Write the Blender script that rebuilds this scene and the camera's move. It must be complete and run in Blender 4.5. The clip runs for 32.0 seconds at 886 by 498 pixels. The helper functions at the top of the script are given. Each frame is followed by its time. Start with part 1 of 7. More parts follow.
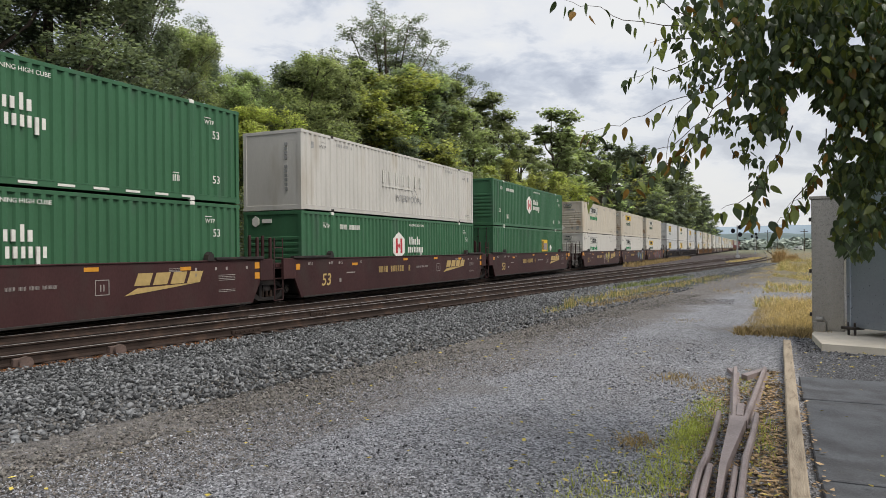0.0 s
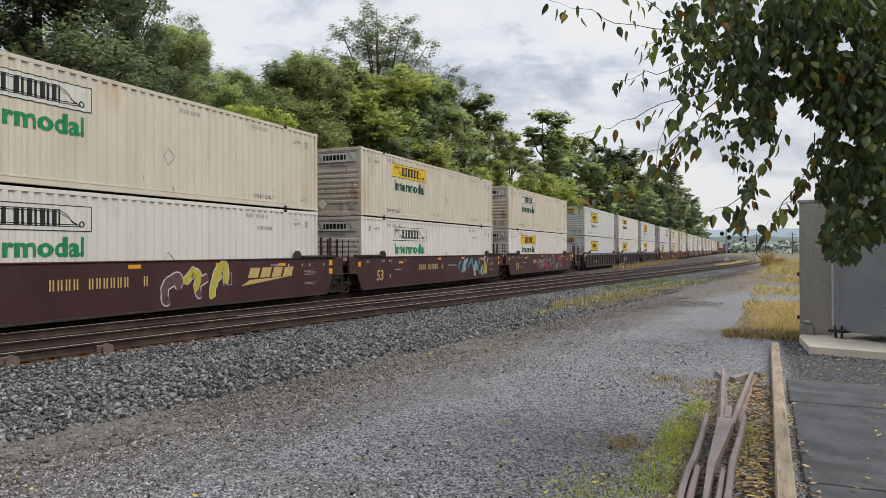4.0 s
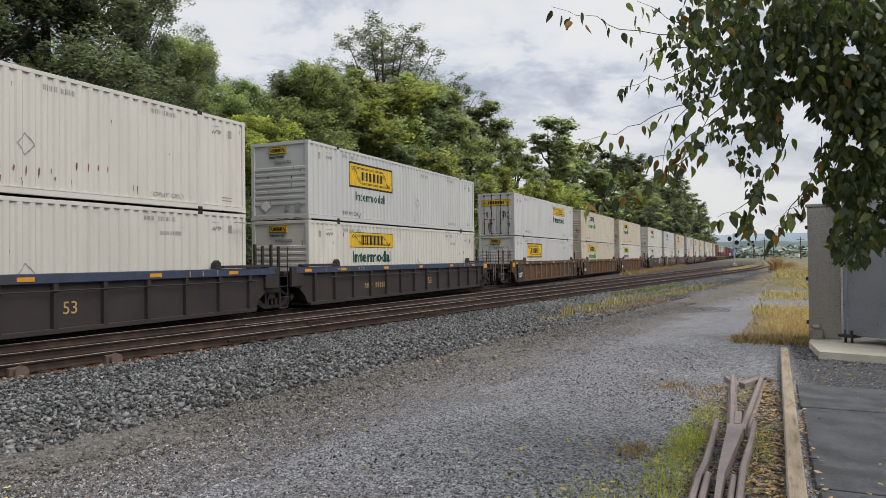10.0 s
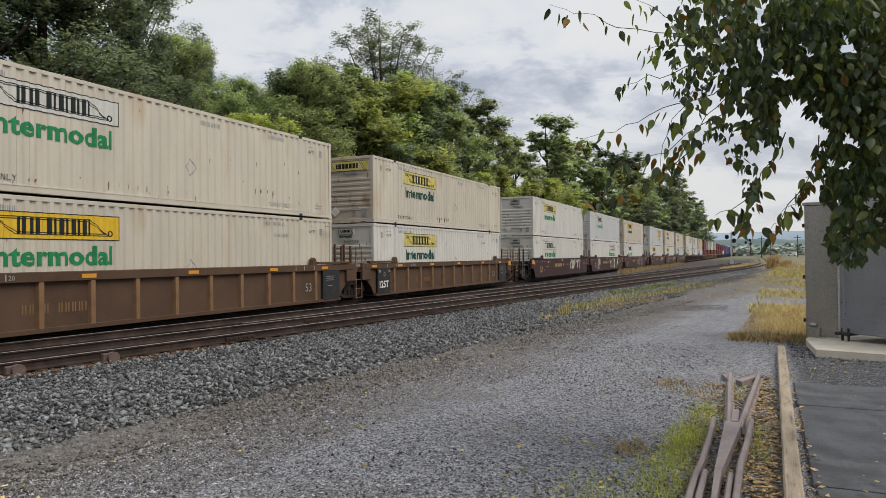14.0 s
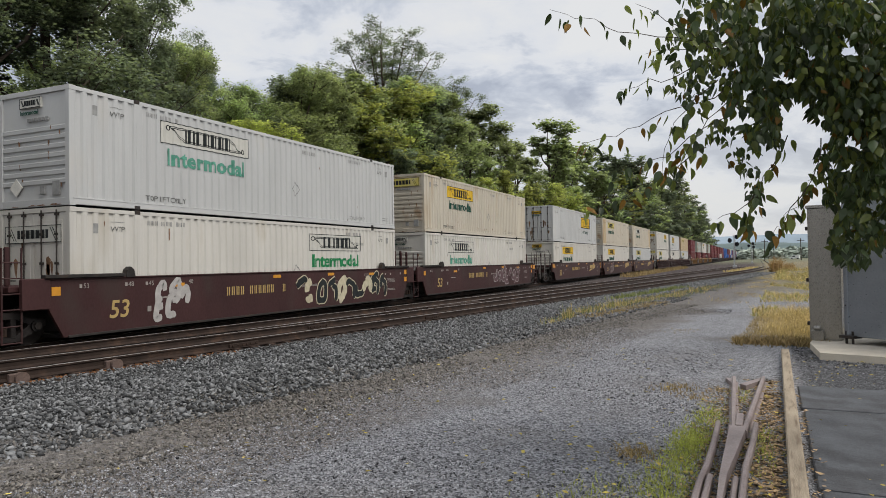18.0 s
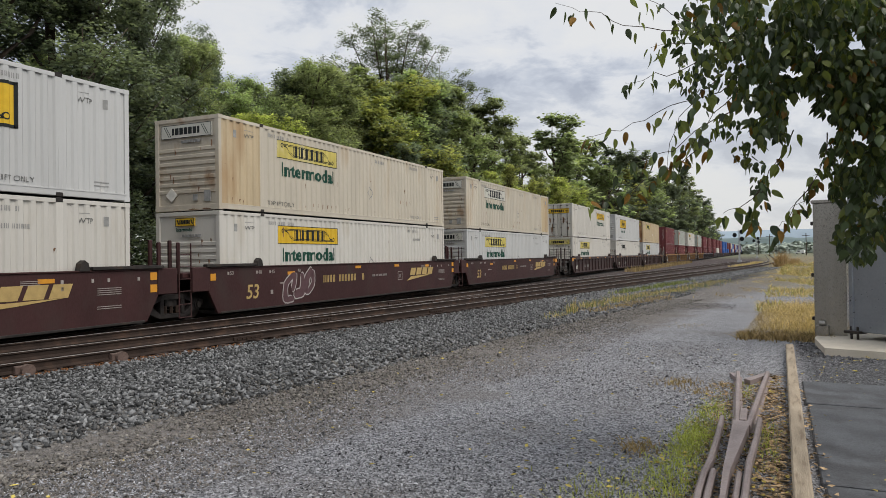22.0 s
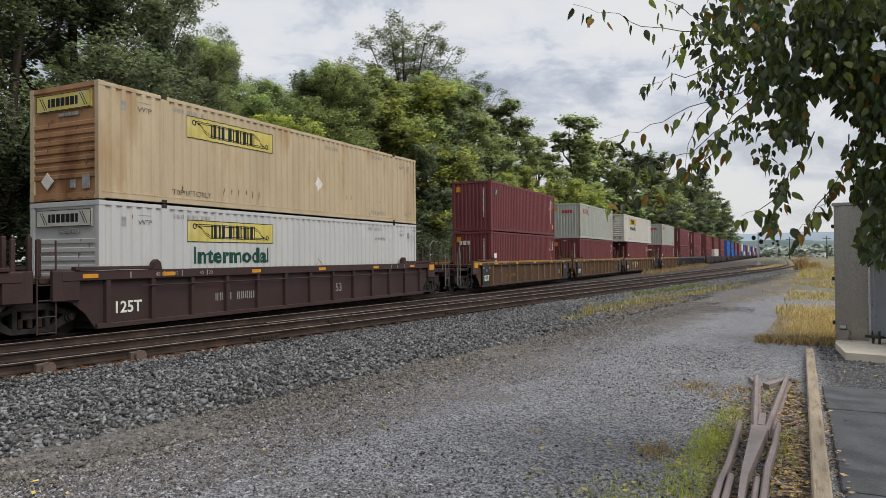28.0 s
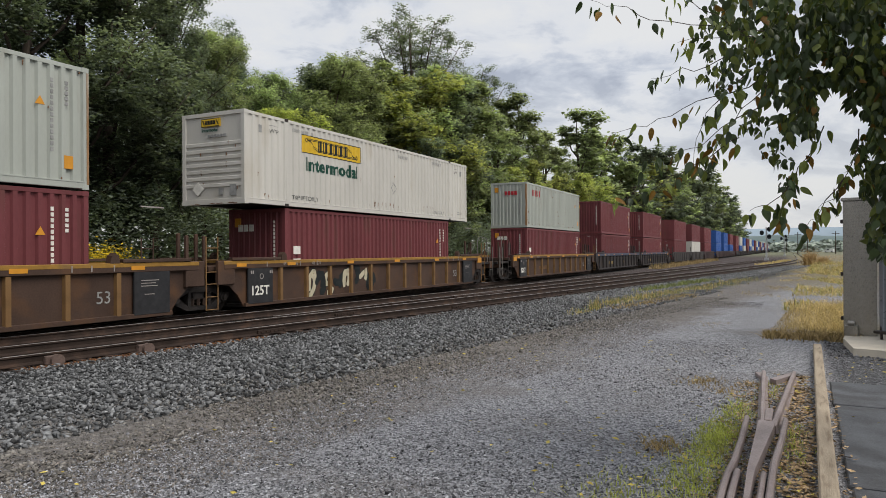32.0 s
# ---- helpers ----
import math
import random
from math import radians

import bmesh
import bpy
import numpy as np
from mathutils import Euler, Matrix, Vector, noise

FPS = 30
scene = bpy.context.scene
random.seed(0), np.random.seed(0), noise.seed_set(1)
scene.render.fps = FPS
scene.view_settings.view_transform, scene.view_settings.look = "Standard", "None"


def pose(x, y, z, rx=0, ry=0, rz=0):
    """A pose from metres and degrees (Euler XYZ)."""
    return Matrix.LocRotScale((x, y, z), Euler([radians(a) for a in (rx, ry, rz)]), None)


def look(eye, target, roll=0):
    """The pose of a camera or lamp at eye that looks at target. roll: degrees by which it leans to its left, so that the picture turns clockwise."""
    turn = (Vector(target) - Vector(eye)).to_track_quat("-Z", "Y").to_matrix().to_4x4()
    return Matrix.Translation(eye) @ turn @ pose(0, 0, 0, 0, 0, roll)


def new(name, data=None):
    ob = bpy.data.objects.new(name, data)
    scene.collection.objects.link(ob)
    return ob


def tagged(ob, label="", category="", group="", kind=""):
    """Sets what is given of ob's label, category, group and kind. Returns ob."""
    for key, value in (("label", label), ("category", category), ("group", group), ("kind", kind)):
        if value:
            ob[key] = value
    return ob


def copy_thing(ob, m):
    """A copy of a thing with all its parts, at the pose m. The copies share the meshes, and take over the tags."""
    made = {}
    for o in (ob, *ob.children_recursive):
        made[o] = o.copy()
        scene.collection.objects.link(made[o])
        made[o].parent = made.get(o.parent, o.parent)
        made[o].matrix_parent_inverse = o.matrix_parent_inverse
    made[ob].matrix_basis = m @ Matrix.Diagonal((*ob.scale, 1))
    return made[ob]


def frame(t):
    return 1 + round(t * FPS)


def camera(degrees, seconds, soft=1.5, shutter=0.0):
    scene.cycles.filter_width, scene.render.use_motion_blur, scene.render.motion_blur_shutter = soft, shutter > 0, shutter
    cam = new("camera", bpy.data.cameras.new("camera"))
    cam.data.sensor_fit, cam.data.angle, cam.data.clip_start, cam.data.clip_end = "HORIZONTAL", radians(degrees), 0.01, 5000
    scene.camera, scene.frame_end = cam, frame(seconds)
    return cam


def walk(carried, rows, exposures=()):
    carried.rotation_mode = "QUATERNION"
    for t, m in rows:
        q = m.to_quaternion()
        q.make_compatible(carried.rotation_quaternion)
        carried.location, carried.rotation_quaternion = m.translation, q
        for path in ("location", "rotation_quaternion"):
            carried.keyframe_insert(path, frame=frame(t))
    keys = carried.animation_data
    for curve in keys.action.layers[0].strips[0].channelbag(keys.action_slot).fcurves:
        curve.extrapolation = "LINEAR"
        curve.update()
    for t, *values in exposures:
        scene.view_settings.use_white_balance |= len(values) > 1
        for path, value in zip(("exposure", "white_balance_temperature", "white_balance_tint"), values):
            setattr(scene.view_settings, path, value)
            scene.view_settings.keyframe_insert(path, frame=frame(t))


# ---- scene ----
EYE = Vector((0, 0, 1.65))


def aim(yaw, pitch, roll):
    """The camera's pose at its one standpoint: degrees to the left of the track's line, up, and lean."""
    a, b = radians(yaw), radians(pitch)
    way = Vector((math.cos(b) * math.cos(a), math.cos(b) * math.sin(a), math.sin(b)))
    return look(EYE, EYE + way, roll)


cam = camera(64.92, 32.0, soft=0.6)
walk(cam, [
    (0, aim(24.56, 0.11, -0.55)), (0.5, aim(24.51, 0.17, -0.66)), (1, aim(24.39, 0.13, -0.72)), (1.5, aim(24.35, -0.05, -0.67)),
    (2, aim(24.27, -0.09, -0.51)), (2.5, aim(24.13, 0.06, -0.13)), (3, aim(23.94, 0.20, -0.13)), (3.5, aim(23.78, 0.18, -0.07)),
    (5.5, aim(23.98, 0.41, -0.64)), (6, aim(24.09, 0.57, -0.72)), (6.5, aim(24.16, 0.59, -0.77)), (7, aim(24.29, 0.55, -0.69)),
    (7.5, aim(24.34, 0.61, -0.61)), (8, aim(24.31, 0.62, -0.60)), (8.5, aim(24.37, 0.62, -0.60)), (9, aim(24.43, 0.69, -0.60)),
    (9.5, aim(24.39, 0.75, -0.58)), (10, aim(24.32, 0.79, -0.62)), (10.5, aim(24.16, 0.85, -0.71)), (11, aim(24.11, 1.04, -0.78)),
    (11.5, aim(24.22, 1.06, -0.75)), (12, aim(24.11, 0.95, -0.67)), (12.5, aim(24.03, 0.82, -0.66)), (13, aim(24.08, 0.71, -0.62)),
    (13.5, aim(24.15, 0.67, -0.63)), (14, aim(24.13, 0.64, -0.63)), (14.5, aim(24.09, 0.62, -0.68)), (16.5, aim(24.26, 0.94, -0.82)),
    (17, aim(24.21, 1.02, -0.83)), (17.5, aim(24.25, 1.07, -0.94)), (18, aim(24.33, 1.07, -0.97)), (18.5, aim(24.40, 1.03, -0.90)),
    (19, aim(24.40, 1.02, -0.92)), (19.5, aim(24.51, 0.96, -0.86)), (20, aim(24.58, 0.86, -0.81)), (20.5, aim(24.59, 0.76, -0.75)),
    (21, aim(24.54, 0.70, -0.76)), (21.5, aim(24.55, 0.64, -0.78)), (22, aim(24.68, 0.58, -0.81)), (22.5, aim(24.80, 0.42, -0.77)),
    (23, aim(24.80, 0.48, -0.77)), (23.5, aim(24.95, 0.65, -0.86)), (24, aim(25.24, 0.73, -0.77)), (24.5, aim(25.41, 0.72, -0.70)),
    (25, aim(25.50, 0.64, -0.60)), (25.5, aim(25.54, 0.56, -0.48)), (27.5, aim(25.96, 0.64, -0.52)), (28, aim(26.00, 0.70, -0.50)),
    (28.5, aim(26.07, 0.72, -0.43)), (29, aim(26.16, 0.71, -0.47)), (29.5, aim(26.28, 0.62, -0.35)), (30, aim(26.36, 0.56, -0.27)),
    (30.5, aim(26.39, 0.42, -0.28)), (31, aim(26.43, 0.29, -0.29)), (31.5, aim(26.57, 0.23, -0.30)), (32, aim(26.55, 0.22, -0.33))
], exposures=[(0, 0.08), (9.3, 0.07), (10.6, -0.05), (32, -0.04)])

# ---- sky and light: bright overcast with broken cloud ----
world = bpy.data.worlds.new("world")
scene.world = world
world.use_nodes = True
wn, wl = world.node_tree.nodes, world.node_tree.links
wn.clear()


def sky_node(kind, **inputs):
    n = wn.new(kind)
    for k, v in inputs.items():
        n.inputs[k.replace("_", " ")].default_value = v
    return n


sky = wn.new("ShaderNodeTexSky")
sky.sky_type, sky.sun_disc = "NISHITA", False
sky.sun_elevation, sky.sun_rotation = radians(53), radians(189)
sky_scaled = wn.new("ShaderNodeVectorMath")
sky_scaled.operation = "SCALE"
sky_scaled.inputs["Scale"].default_value = 0.085
wl.new(sky.outputs[0], sky_scaled.inputs[0])
coord = wn.new("ShaderNodeTexCoord")


def sky_calc(op, *args):
    n = wn.new("ShaderNodeMath")
    n.operation = op
    for k, a in enumerate(args):
        if hasattr(a, "links"):
            wl.new(a, n.inputs[k])
        else:
            n.inputs[k].default_value = a
    return n.outputs[0]


# a flat layer of cloud overhead, seen in perspective
split = wn.new("ShaderNodeSeparateXYZ")
wl.new(coord.outputs["Generated"], split.inputs[0])
lift = sky_calc("MAXIMUM", split.outputs[2], 0.0)
far_by = sky_calc("DIVIDE", 1.0, sky_calc("ADD", lift, 0.30))
layer = wn.new("ShaderNodeCombineXYZ")
wl.new(sky_calc("ADD", sky_calc("MULTIPLY", split.outputs[0], far_by), -16.46), layer.inputs[0])
wl.new(sky_calc("ADD", sky_calc("MULTIPLY", split.outputs[1], far_by), 12.02), layer.inputs[1])
wl.new(sky_calc("MULTIPLY", lift, 2.2), layer.inputs[2])
cloud = sky_node("ShaderNodeTexNoise", Scale=1.75, Detail=9.0, Roughness=0.56, Distortion=0.25)
wl.new(layer.outputs[0], cloud.inputs["Vector"])
tone = wn.new("ShaderNodeValToRGB")
e = tone.color_ramp.elements
e[0].position, e[0].color = 0.36, (0.47, 0.51, 0.60, 1)
e[1].position, e[1].color = 0.62, (0.86, 0.865, 0.87, 1)
for place, shade in ((0.44, (0.62, 0.66, 0.74)), (0.51, (0.80, 0.82, 0.86))):
    tone.color_ramp.elements.new(place).color = (*shade, 1)
billow = sky_node("ShaderNodeTexNoise", Scale=5.2, Detail=8.0, Roughness=0.6, Distortion=0.4)
wl.new(layer.outputs[0], billow.inputs["Vector"])
wl.new(sky_calc("ADD", cloud.outputs["Fac"], sky_calc("MULTIPLY", sky_calc("SUBTRACT", billow.outputs["Fac"], 0.53), 0.55)), tone.inputs[0])
pale_low = wn.new("ShaderNodeMapRange")
wl.new(lift, pale_low.inputs[0])
for k, v in enumerate((0.02, 0.24, 0.72, 0.0)):
    pale_low.inputs[k + 1].default_value = v
haze = wn.new("ShaderNodeMix")
haze.data_type = "RGBA"
wl.new(pale_low.outputs[0], haze.inputs["Factor"])
wl.new(tone.outputs[0], haze.inputs["A"])
haze.inputs["B"].default_value = (0.77, 0.765, 0.755, 1)
cover = wn.new("ShaderNodeMix")
cover.data_type = "RGBA"
cover.inputs["Factor"].default_value = 0.9
wl.new(sky_scaled.outputs[0], cover.inputs["A"])
wl.new(haze.outputs["Result"], cover.inputs["B"])
back = wn.new("ShaderNodeBackground")
back.inputs["Strength"].default_value = 1.0
wl.new(cover.outputs["Result"], back.inputs[0])
out = wn.new("ShaderNodeOutputWorld")
wl.new(back.outputs[0], out.inputs[0])

sun = new("sun", bpy.data.lights.new("sun", "SUN"))
sun.data.energy, sun.data.angle, sun.data.color = 2.8, radians(40), (1.0, 0.95, 0.885)
sun.matrix_world = look((-3.5, -23, 31), (0, 0, 0))
scene.view_settings.exposure = 0.0


# ---- materials ----
def material(name, base, rough=0.6, metal=0.0, vary=0.15, scale=6.0, fine=60.0, bump=0.15, dirt=None, dirt_at=0.55, dirt_scale=1.2,
             stretch=(1, 1, 1), random=0.0, island=0.0, uneven=0.0, trans=0.0, hue=None, space="Object", gloss=0.22):
    """A surface with colour variation at two scales, fine relief, and optional stains of a second colour."""
    m = bpy.data.materials.new(name)
    m.use_nodes = True
    n, l = m.node_tree.nodes, m.node_tree.links
    bsdf = n["Principled BSDF"]
    bsdf.inputs["Roughness"].default_value, bsdf.inputs["Metallic"].default_value = rough, metal
    bsdf.inputs["Specular IOR Level"].default_value = gloss
    co = n.new("ShaderNodeTexCoord")
    mp = n.new("ShaderNodeMapping")
    mp.inputs["Scale"].default_value = stretch
    l.new(co.outputs[space], mp.inputs[0])

    def tex(s, detail=4.0):
        t = n.new("ShaderNodeTexNoise")
        t.inputs["Scale"].default_value, t.inputs["Detail"].default_value = s, detail
        l.new(mp.outputs[0], t.inputs["Vector"])
        return t

    def mix(fac, a, b, mode="MIX"):
        x = n.new("ShaderNodeMix")
        x.data_type, x.blend_type = "RGBA", mode
        for socket, v in (("Factor", fac), ("A", a), ("B", b)):
            if hasattr(v, "links"):
                l.new(v, x.inputs[socket])
            else:
                x.inputs[socket].default_value = v
        return x.outputs["Result"]

    def span(src, lo, hi, a=0.0, b=1.0):
        x = n.new("ShaderNodeMapRange")
        l.new(src, x.inputs[0])
        for i, v in enumerate((lo, hi, a, b)):
            x.inputs[i + 1].default_value = v
        return x.outputs[0]

    big, small = tex(scale), tex(fine, 3.0)
    c = (*base, 1)
    dark, light = tuple(v * (1 - vary) for v in base) + (1,), tuple(min(1, v * (1 + vary)) for v in base) + (1,)
    col = mix(span(big.outputs["Fac"], 0.3, 0.7), dark, light)
    col = mix(span(small.outputs["Fac"], 0.3, 0.7, 0.0, 0.6), col, mix(1.0, col, (1 - vary, 1 - vary, 1 - vary, 1), "MULTIPLY"))
    if dirt:
        spots = tex(dirt_scale, 6.0)
        col = mix(span(spots.outputs["Fac"], dirt_at, dirt_at + 0.16, 0.0, 0.85), col, (*dirt, 1))
    if hue:
        info = n.new("ShaderNodeObjectInfo")
        col = mix(info.outputs["Random"], col, mix(1.0, col, (*hue, 1), "MULTIPLY"))
    if random:
        info = n.new("ShaderNodeObjectInfo")
        col = mix(1.0, col, span(info.outputs["Random"], 0, 1, 1 - random, 1 + random), "MULTIPLY")
    if island:
        geo = n.new("ShaderNodeNewGeometry")
        lot = geo.outputs["Random Per Island"]
        if uneven:
            power = n.new("ShaderNodeMath")
            power.operation = "POWER"
            power.inputs[1].default_value = uneven
            l.new(lot, power.inputs[0])
            lot = power.outputs[0]
        col = mix(1.0, col, span(lot, 0, 1, 1 - island, 1 + island), "MULTIPLY")
    l.new(col, bsdf.inputs["Base Color"])
    l.new(span(small.outputs["Fac"], 0.3, 0.7, max(0.02, rough - 0.08), min(1, rough + 0.08)), bsdf.inputs["Roughness"])
    if bump:
        b = n.new("ShaderNodeBump")
        b.inputs["Strength"].default_value, b.inputs["Distance"].default_value = bump, 0.02
        l.new(small.outputs["Fac"], b.inputs["Height"])
        l.new(b.outputs[0], bsdf.inputs["Normal"])
    if trans:
        t = n.new("ShaderNodeBsdfTranslucent")
        l.new(mix(1.0, col, (1.35, 1.4, 0.8, 1), "MULTIPLY"), t.inputs[0])
        s = n.new("ShaderNodeMixShader")
        s.inputs[0].default_value = trans
        l.new(bsdf.outputs[0], s.inputs[1])
        l.new(t.outputs[0], s.inputs[2])
        l.new(s.outputs[0], n["Material Output"].inputs[0])
    return m


RUST = (0.16, 0.075, 0.035)
paint = {
    "chalk": material("chalky_white_paint", (0.50, 0.48, 0.44), 0.6, vary=0.08, scale=1.3, fine=30, bump=0.06, dirt=(0.40, 0.36, 0.30), dirt_at=0.57, stretch=(1, 1, 0.25), random=0.04),
    "white": material("white_paint", (0.535, 0.515, 0.47), 0.5, vary=0.06, scale=1.3, fine=30, bump=0.05, dirt=(0.45, 0.41, 0.34), dirt_at=0.6, stretch=(1, 1, 0.25), random=0.05),
    "cream": material("cream_paint", (0.50, 0.455, 0.375), 0.55, vary=0.08, scale=1.3, fine=30, bump=0.05, dirt=(0.42, 0.34, 0.24), dirt_at=0.57, stretch=(1, 1, 0.25), random=0.05),
    "buff": material("buff_paint", (0.47, 0.38, 0.25), 0.6, vary=0.1, scale=1.3, fine=30, bump=0.06, dirt=(0.36, 0.24, 0.13), dirt_at=0.56, stretch=(1, 1, 0.25), random=0.04),
    "cool": material("cool_white_paint", (0.475, 0.478, 0.47), 0.45, vary=0.05, scale=1.3, fine=30, bump=0.04, dirt=(0.5, 0.48, 0.44), dirt_at=0.63, stretch=(1, 1, 0.25), random=0.04),
    "green": material("green_paint", (0.044, 0.124, 0.062), 0.5, vary=0.12, scale=1.3, fine=30, bump=0.05, dirt=(0.06, 0.10, 0.07), dirt_at=0.6, stretch=(1, 1, 0.25), random=0.08),
    "maroon": material("maroon_paint", (0.155, 0.043, 0.047), 0.55, vary=0.14, scale=1.3, fine=30, bump=0.05, dirt=(0.11, 0.05, 0.04), dirt_at=0.58, stretch=(1, 1, 0.25), random=0.12),
    "grey": material("grey_green_paint", (0.38, 0.40, 0.36), 0.55, vary=0.08, scale=1.3, fine=30, bump=0.05, dirt=(0.28, 0.27, 0.23), dirt_at=0.6, stretch=(1, 1, 0.25), random=0.05),
    "blue": material("blue_paint", (0.035, 0.10, 0.33), 0.5, vary=0.1, scale=1.3, fine=30, bump=0.05, random=0.1),
}
car_paint = {
    "brown": material("oxide_brown_paint", (0.047, 0.020, 0.0195), 0.6, vary=0.2, scale=0.9, fine=25, bump=0.1, dirt=(0.045, 0.028, 0.025), dirt_at=0.53, stretch=(1, 1, 0.5), random=0.08),
    "plum": material("dark_plum_paint", (0.050, 0.030, 0.028), 0.6, vary=0.2, scale=0.9, fine=25, bump=0.1, dirt=(0.04, 0.03, 0.028), dirt_at=0.53, random=0.08),
    "slate": material("slate_grey_steel", (0.036, 0.031, 0.030), 0.62, vary=0.2, scale=0.9, fine=25, bump=0.1, dirt=(0.042, 0.030, 0.026), dirt_at=0.52, random=0.08),
    "rusty": material("rusty_tan_steel", (0.086, 0.050, 0.031), 0.7, vary=0.22, scale=0.9, fine=25, bump=0.12, dirt=(0.085, 0.05, 0.032), dirt_at=0.5, random=0.06),
    "tan": material("ochre_tan_steel", (0.066, 0.040, 0.029), 0.65, vary=0.25, scale=0.9, fine=25, bump=0.12, dirt=(0.098, 0.050, 0.026), dirt_at=0.52, random=0.06),
}
navy = material("navy_top_paint", (0.045, 0.058, 0.095), 0.55, dirt=(0.05, 0.045, 0.045))
ochre = material("ochre_stripe_paint", (0.30, 0.165, 0.035), 0.55, dirt=(0.2, 0.12, 0.05))
black_steel = material("grimy_black_steel", (0.032, 0.028, 0.026), 0.7, vary=0.3, scale=4, dirt=(0.05, 0.035, 0.025), dirt_at=0.55, dirt_scale=4)
wheel_steel = material("worn_wheel_steel", (0.055, 0.047, 0.042), 0.5, 0.45, vary=0.2)
yellow = material("sign_yellow_vinyl", (0.62, 0.40, 0.030), 0.5, vary=0.07, bump=0.02, dirt=(0.45, 0.32, 0.06), dirt_at=0.62)
pale = material("faded_sign_vinyl", (0.53, 0.52, 0.47), 0.55, vary=0.06, bump=0.02)
amber = material("amber_reflector", (0.58, 0.26, 0.03), 0.35, vary=0.08, bump=0.02)
ink = material("black_lettering", (0.018, 0.022, 0.022), 0.6, vary=0.2, bump=0.0)
ink_green = material("green_lettering", (0.012, 0.062, 0.042), 0.55, vary=0.15, bump=0.0)
lemon = material("faded_lemon_vinyl", (0.56, 0.47, 0.13), 0.55, vary=0.12, scale=2, bump=0.02, dirt=(0.58, 0.52, 0.30), dirt_at=0.52)
ink_bright = material("bright_green_lettering", (0.02, 0.20, 0.075), 0.55, vary=0.15, bump=0.0)
ink_fade = material("faded_green_lettering", (0.10, 0.30, 0.22), 0.6, vary=0.25, bump=0.0)
ink_white = material("white_lettering", (0.70, 0.68, 0.62), 0.6, vary=0.1, bump=0.0)
ink_gold = material("gold_lettering", (0.42, 0.30, 0.12), 0.55, vary=0.12, bump=0.0)
ink_red = material("red_lettering", (0.42, 0.03, 0.04), 0.55, vary=0.12, bump=0.0)
ink_grey = material("grey_lettering", (0.29, 0.29, 0.28), 0.6, vary=0.2, bump=0.0)
ink_teal = material("teal_spray_paint", (0.05, 0.22, 0.24), 0.5, vary=0.2, bump=0.0)
seal = material("dark_gap_rubber", (0.02, 0.02, 0.02), 0.8)
rust_steel = material("rusted_rail_steel", (0.038, 0.025, 0.019), 0.75, vary=0.3, scale=3, fine=80, bump=0.3, dirt=(0.072, 0.042, 0.028), dirt_at=0.55, dirt_scale=3)
brace_steel = material("dusty_brown_casting", (0.135, 0.095, 0.08), 0.7, vary=0.3, scale=6, dirt=(0.06, 0.04, 0.03), dirt_at=0.55, dirt_scale=8)
shine = material("polished_rail_head", (0.30, 0.28, 0.265), 0.42, 0.35, vary=0.15, scale=3)
dull_head = material("worn_brown_rail_head", (0.12, 0.09, 0.072), 0.4, 0.6, vary=0.2, scale=3)
tie_wood = material("weathered_tie_wood", (0.048, 0.034, 0.026), 0.85, vary=0.3, scale=5, fine=50, bump=0.5, stretch=(3, 0.5, 3), random=0.2)
timber = material("weathered_kerb_timber", (0.37, 0.305, 0.225), 0.85, vary=0.22, scale=4, fine=45, bump=0.5, stretch=(0.4, 3, 3), dirt=(0.17, 0.125, 0.085), dirt_at=0.55, dirt_scale=7)
concrete = material("pale_concrete", (0.62, 0.56, 0.46), 0.85, vary=0.12, scale=2, fine=60, bump=0.2, dirt=(0.22, 0.19, 0.16), dirt_at=0.6)
slab_grey = material("dark_rubber_slab", (0.098, 0.102, 0.109), 0.75, vary=0.24, scale=2.2, fine=70, bump=0.35, dirt=(0.062, 0.062, 0.064), dirt_at=0.5, dirt_scale=3.2)
stainless = material("brushed_stainless", (0.33, 0.315, 0.285), 0.30, 0.95, vary=0.06, scale=2, stretch=(6, 6, 0.3), bump=0.05)
alu = material("dull_aluminium_sheet", (0.36, 0.395, 0.44), 0.34, 0.88, vary=0.14, scale=1.1, fine=20, bump=0.04)
frog_steel = material("weathered_purple_brown_steel", (0.30, 0.248, 0.235), 0.55, 0.25, vary=0.2, scale=3, bump=0.15, dirt=(0.30, 0.25, 0.225), dirt_at=0.52, dirt_scale=4)
bark = material("grey_brown_bark", (0.085, 0.065, 0.05), 0.9, vary=0.3, scale=6, fine=40, bump=0.6, stretch=(1, 1, 0.25))
rust_stain = material("rust_stain", (0.21, 0.12, 0.07), 0.8, vary=0.35, scale=5, bump=0.1)
corner_rust = material("rust_eaten_grey_post", (0.27, 0.155, 0.075), 0.75, vary=0.3, scale=5, bump=0.1, dirt=(0.36, 0.37, 0.33), dirt_at=0.55, dirt_scale=2.5, stretch=(1, 1, 0.3))
rib_tan = material("ochre_rib_steel", (0.19, 0.108, 0.045), 0.65, vary=0.2, scale=2, dirt=(0.13, 0.075, 0.04), dirt_at=0.55)
rib_rust = material("brown_rib_steel", (0.20, 0.115, 0.06), 0.65, vary=0.2, scale=2, dirt=(0.11, 0.065, 0.04), dirt_at=0.55)
panel_black = material("black_stencil_panel", (0.028, 0.028, 0.030), 0.6, vary=0.25)
mast_rail = material("pale_worn_handrail", (0.20, 0.185, 0.17), 0.5, 0.3, vary=0.2)
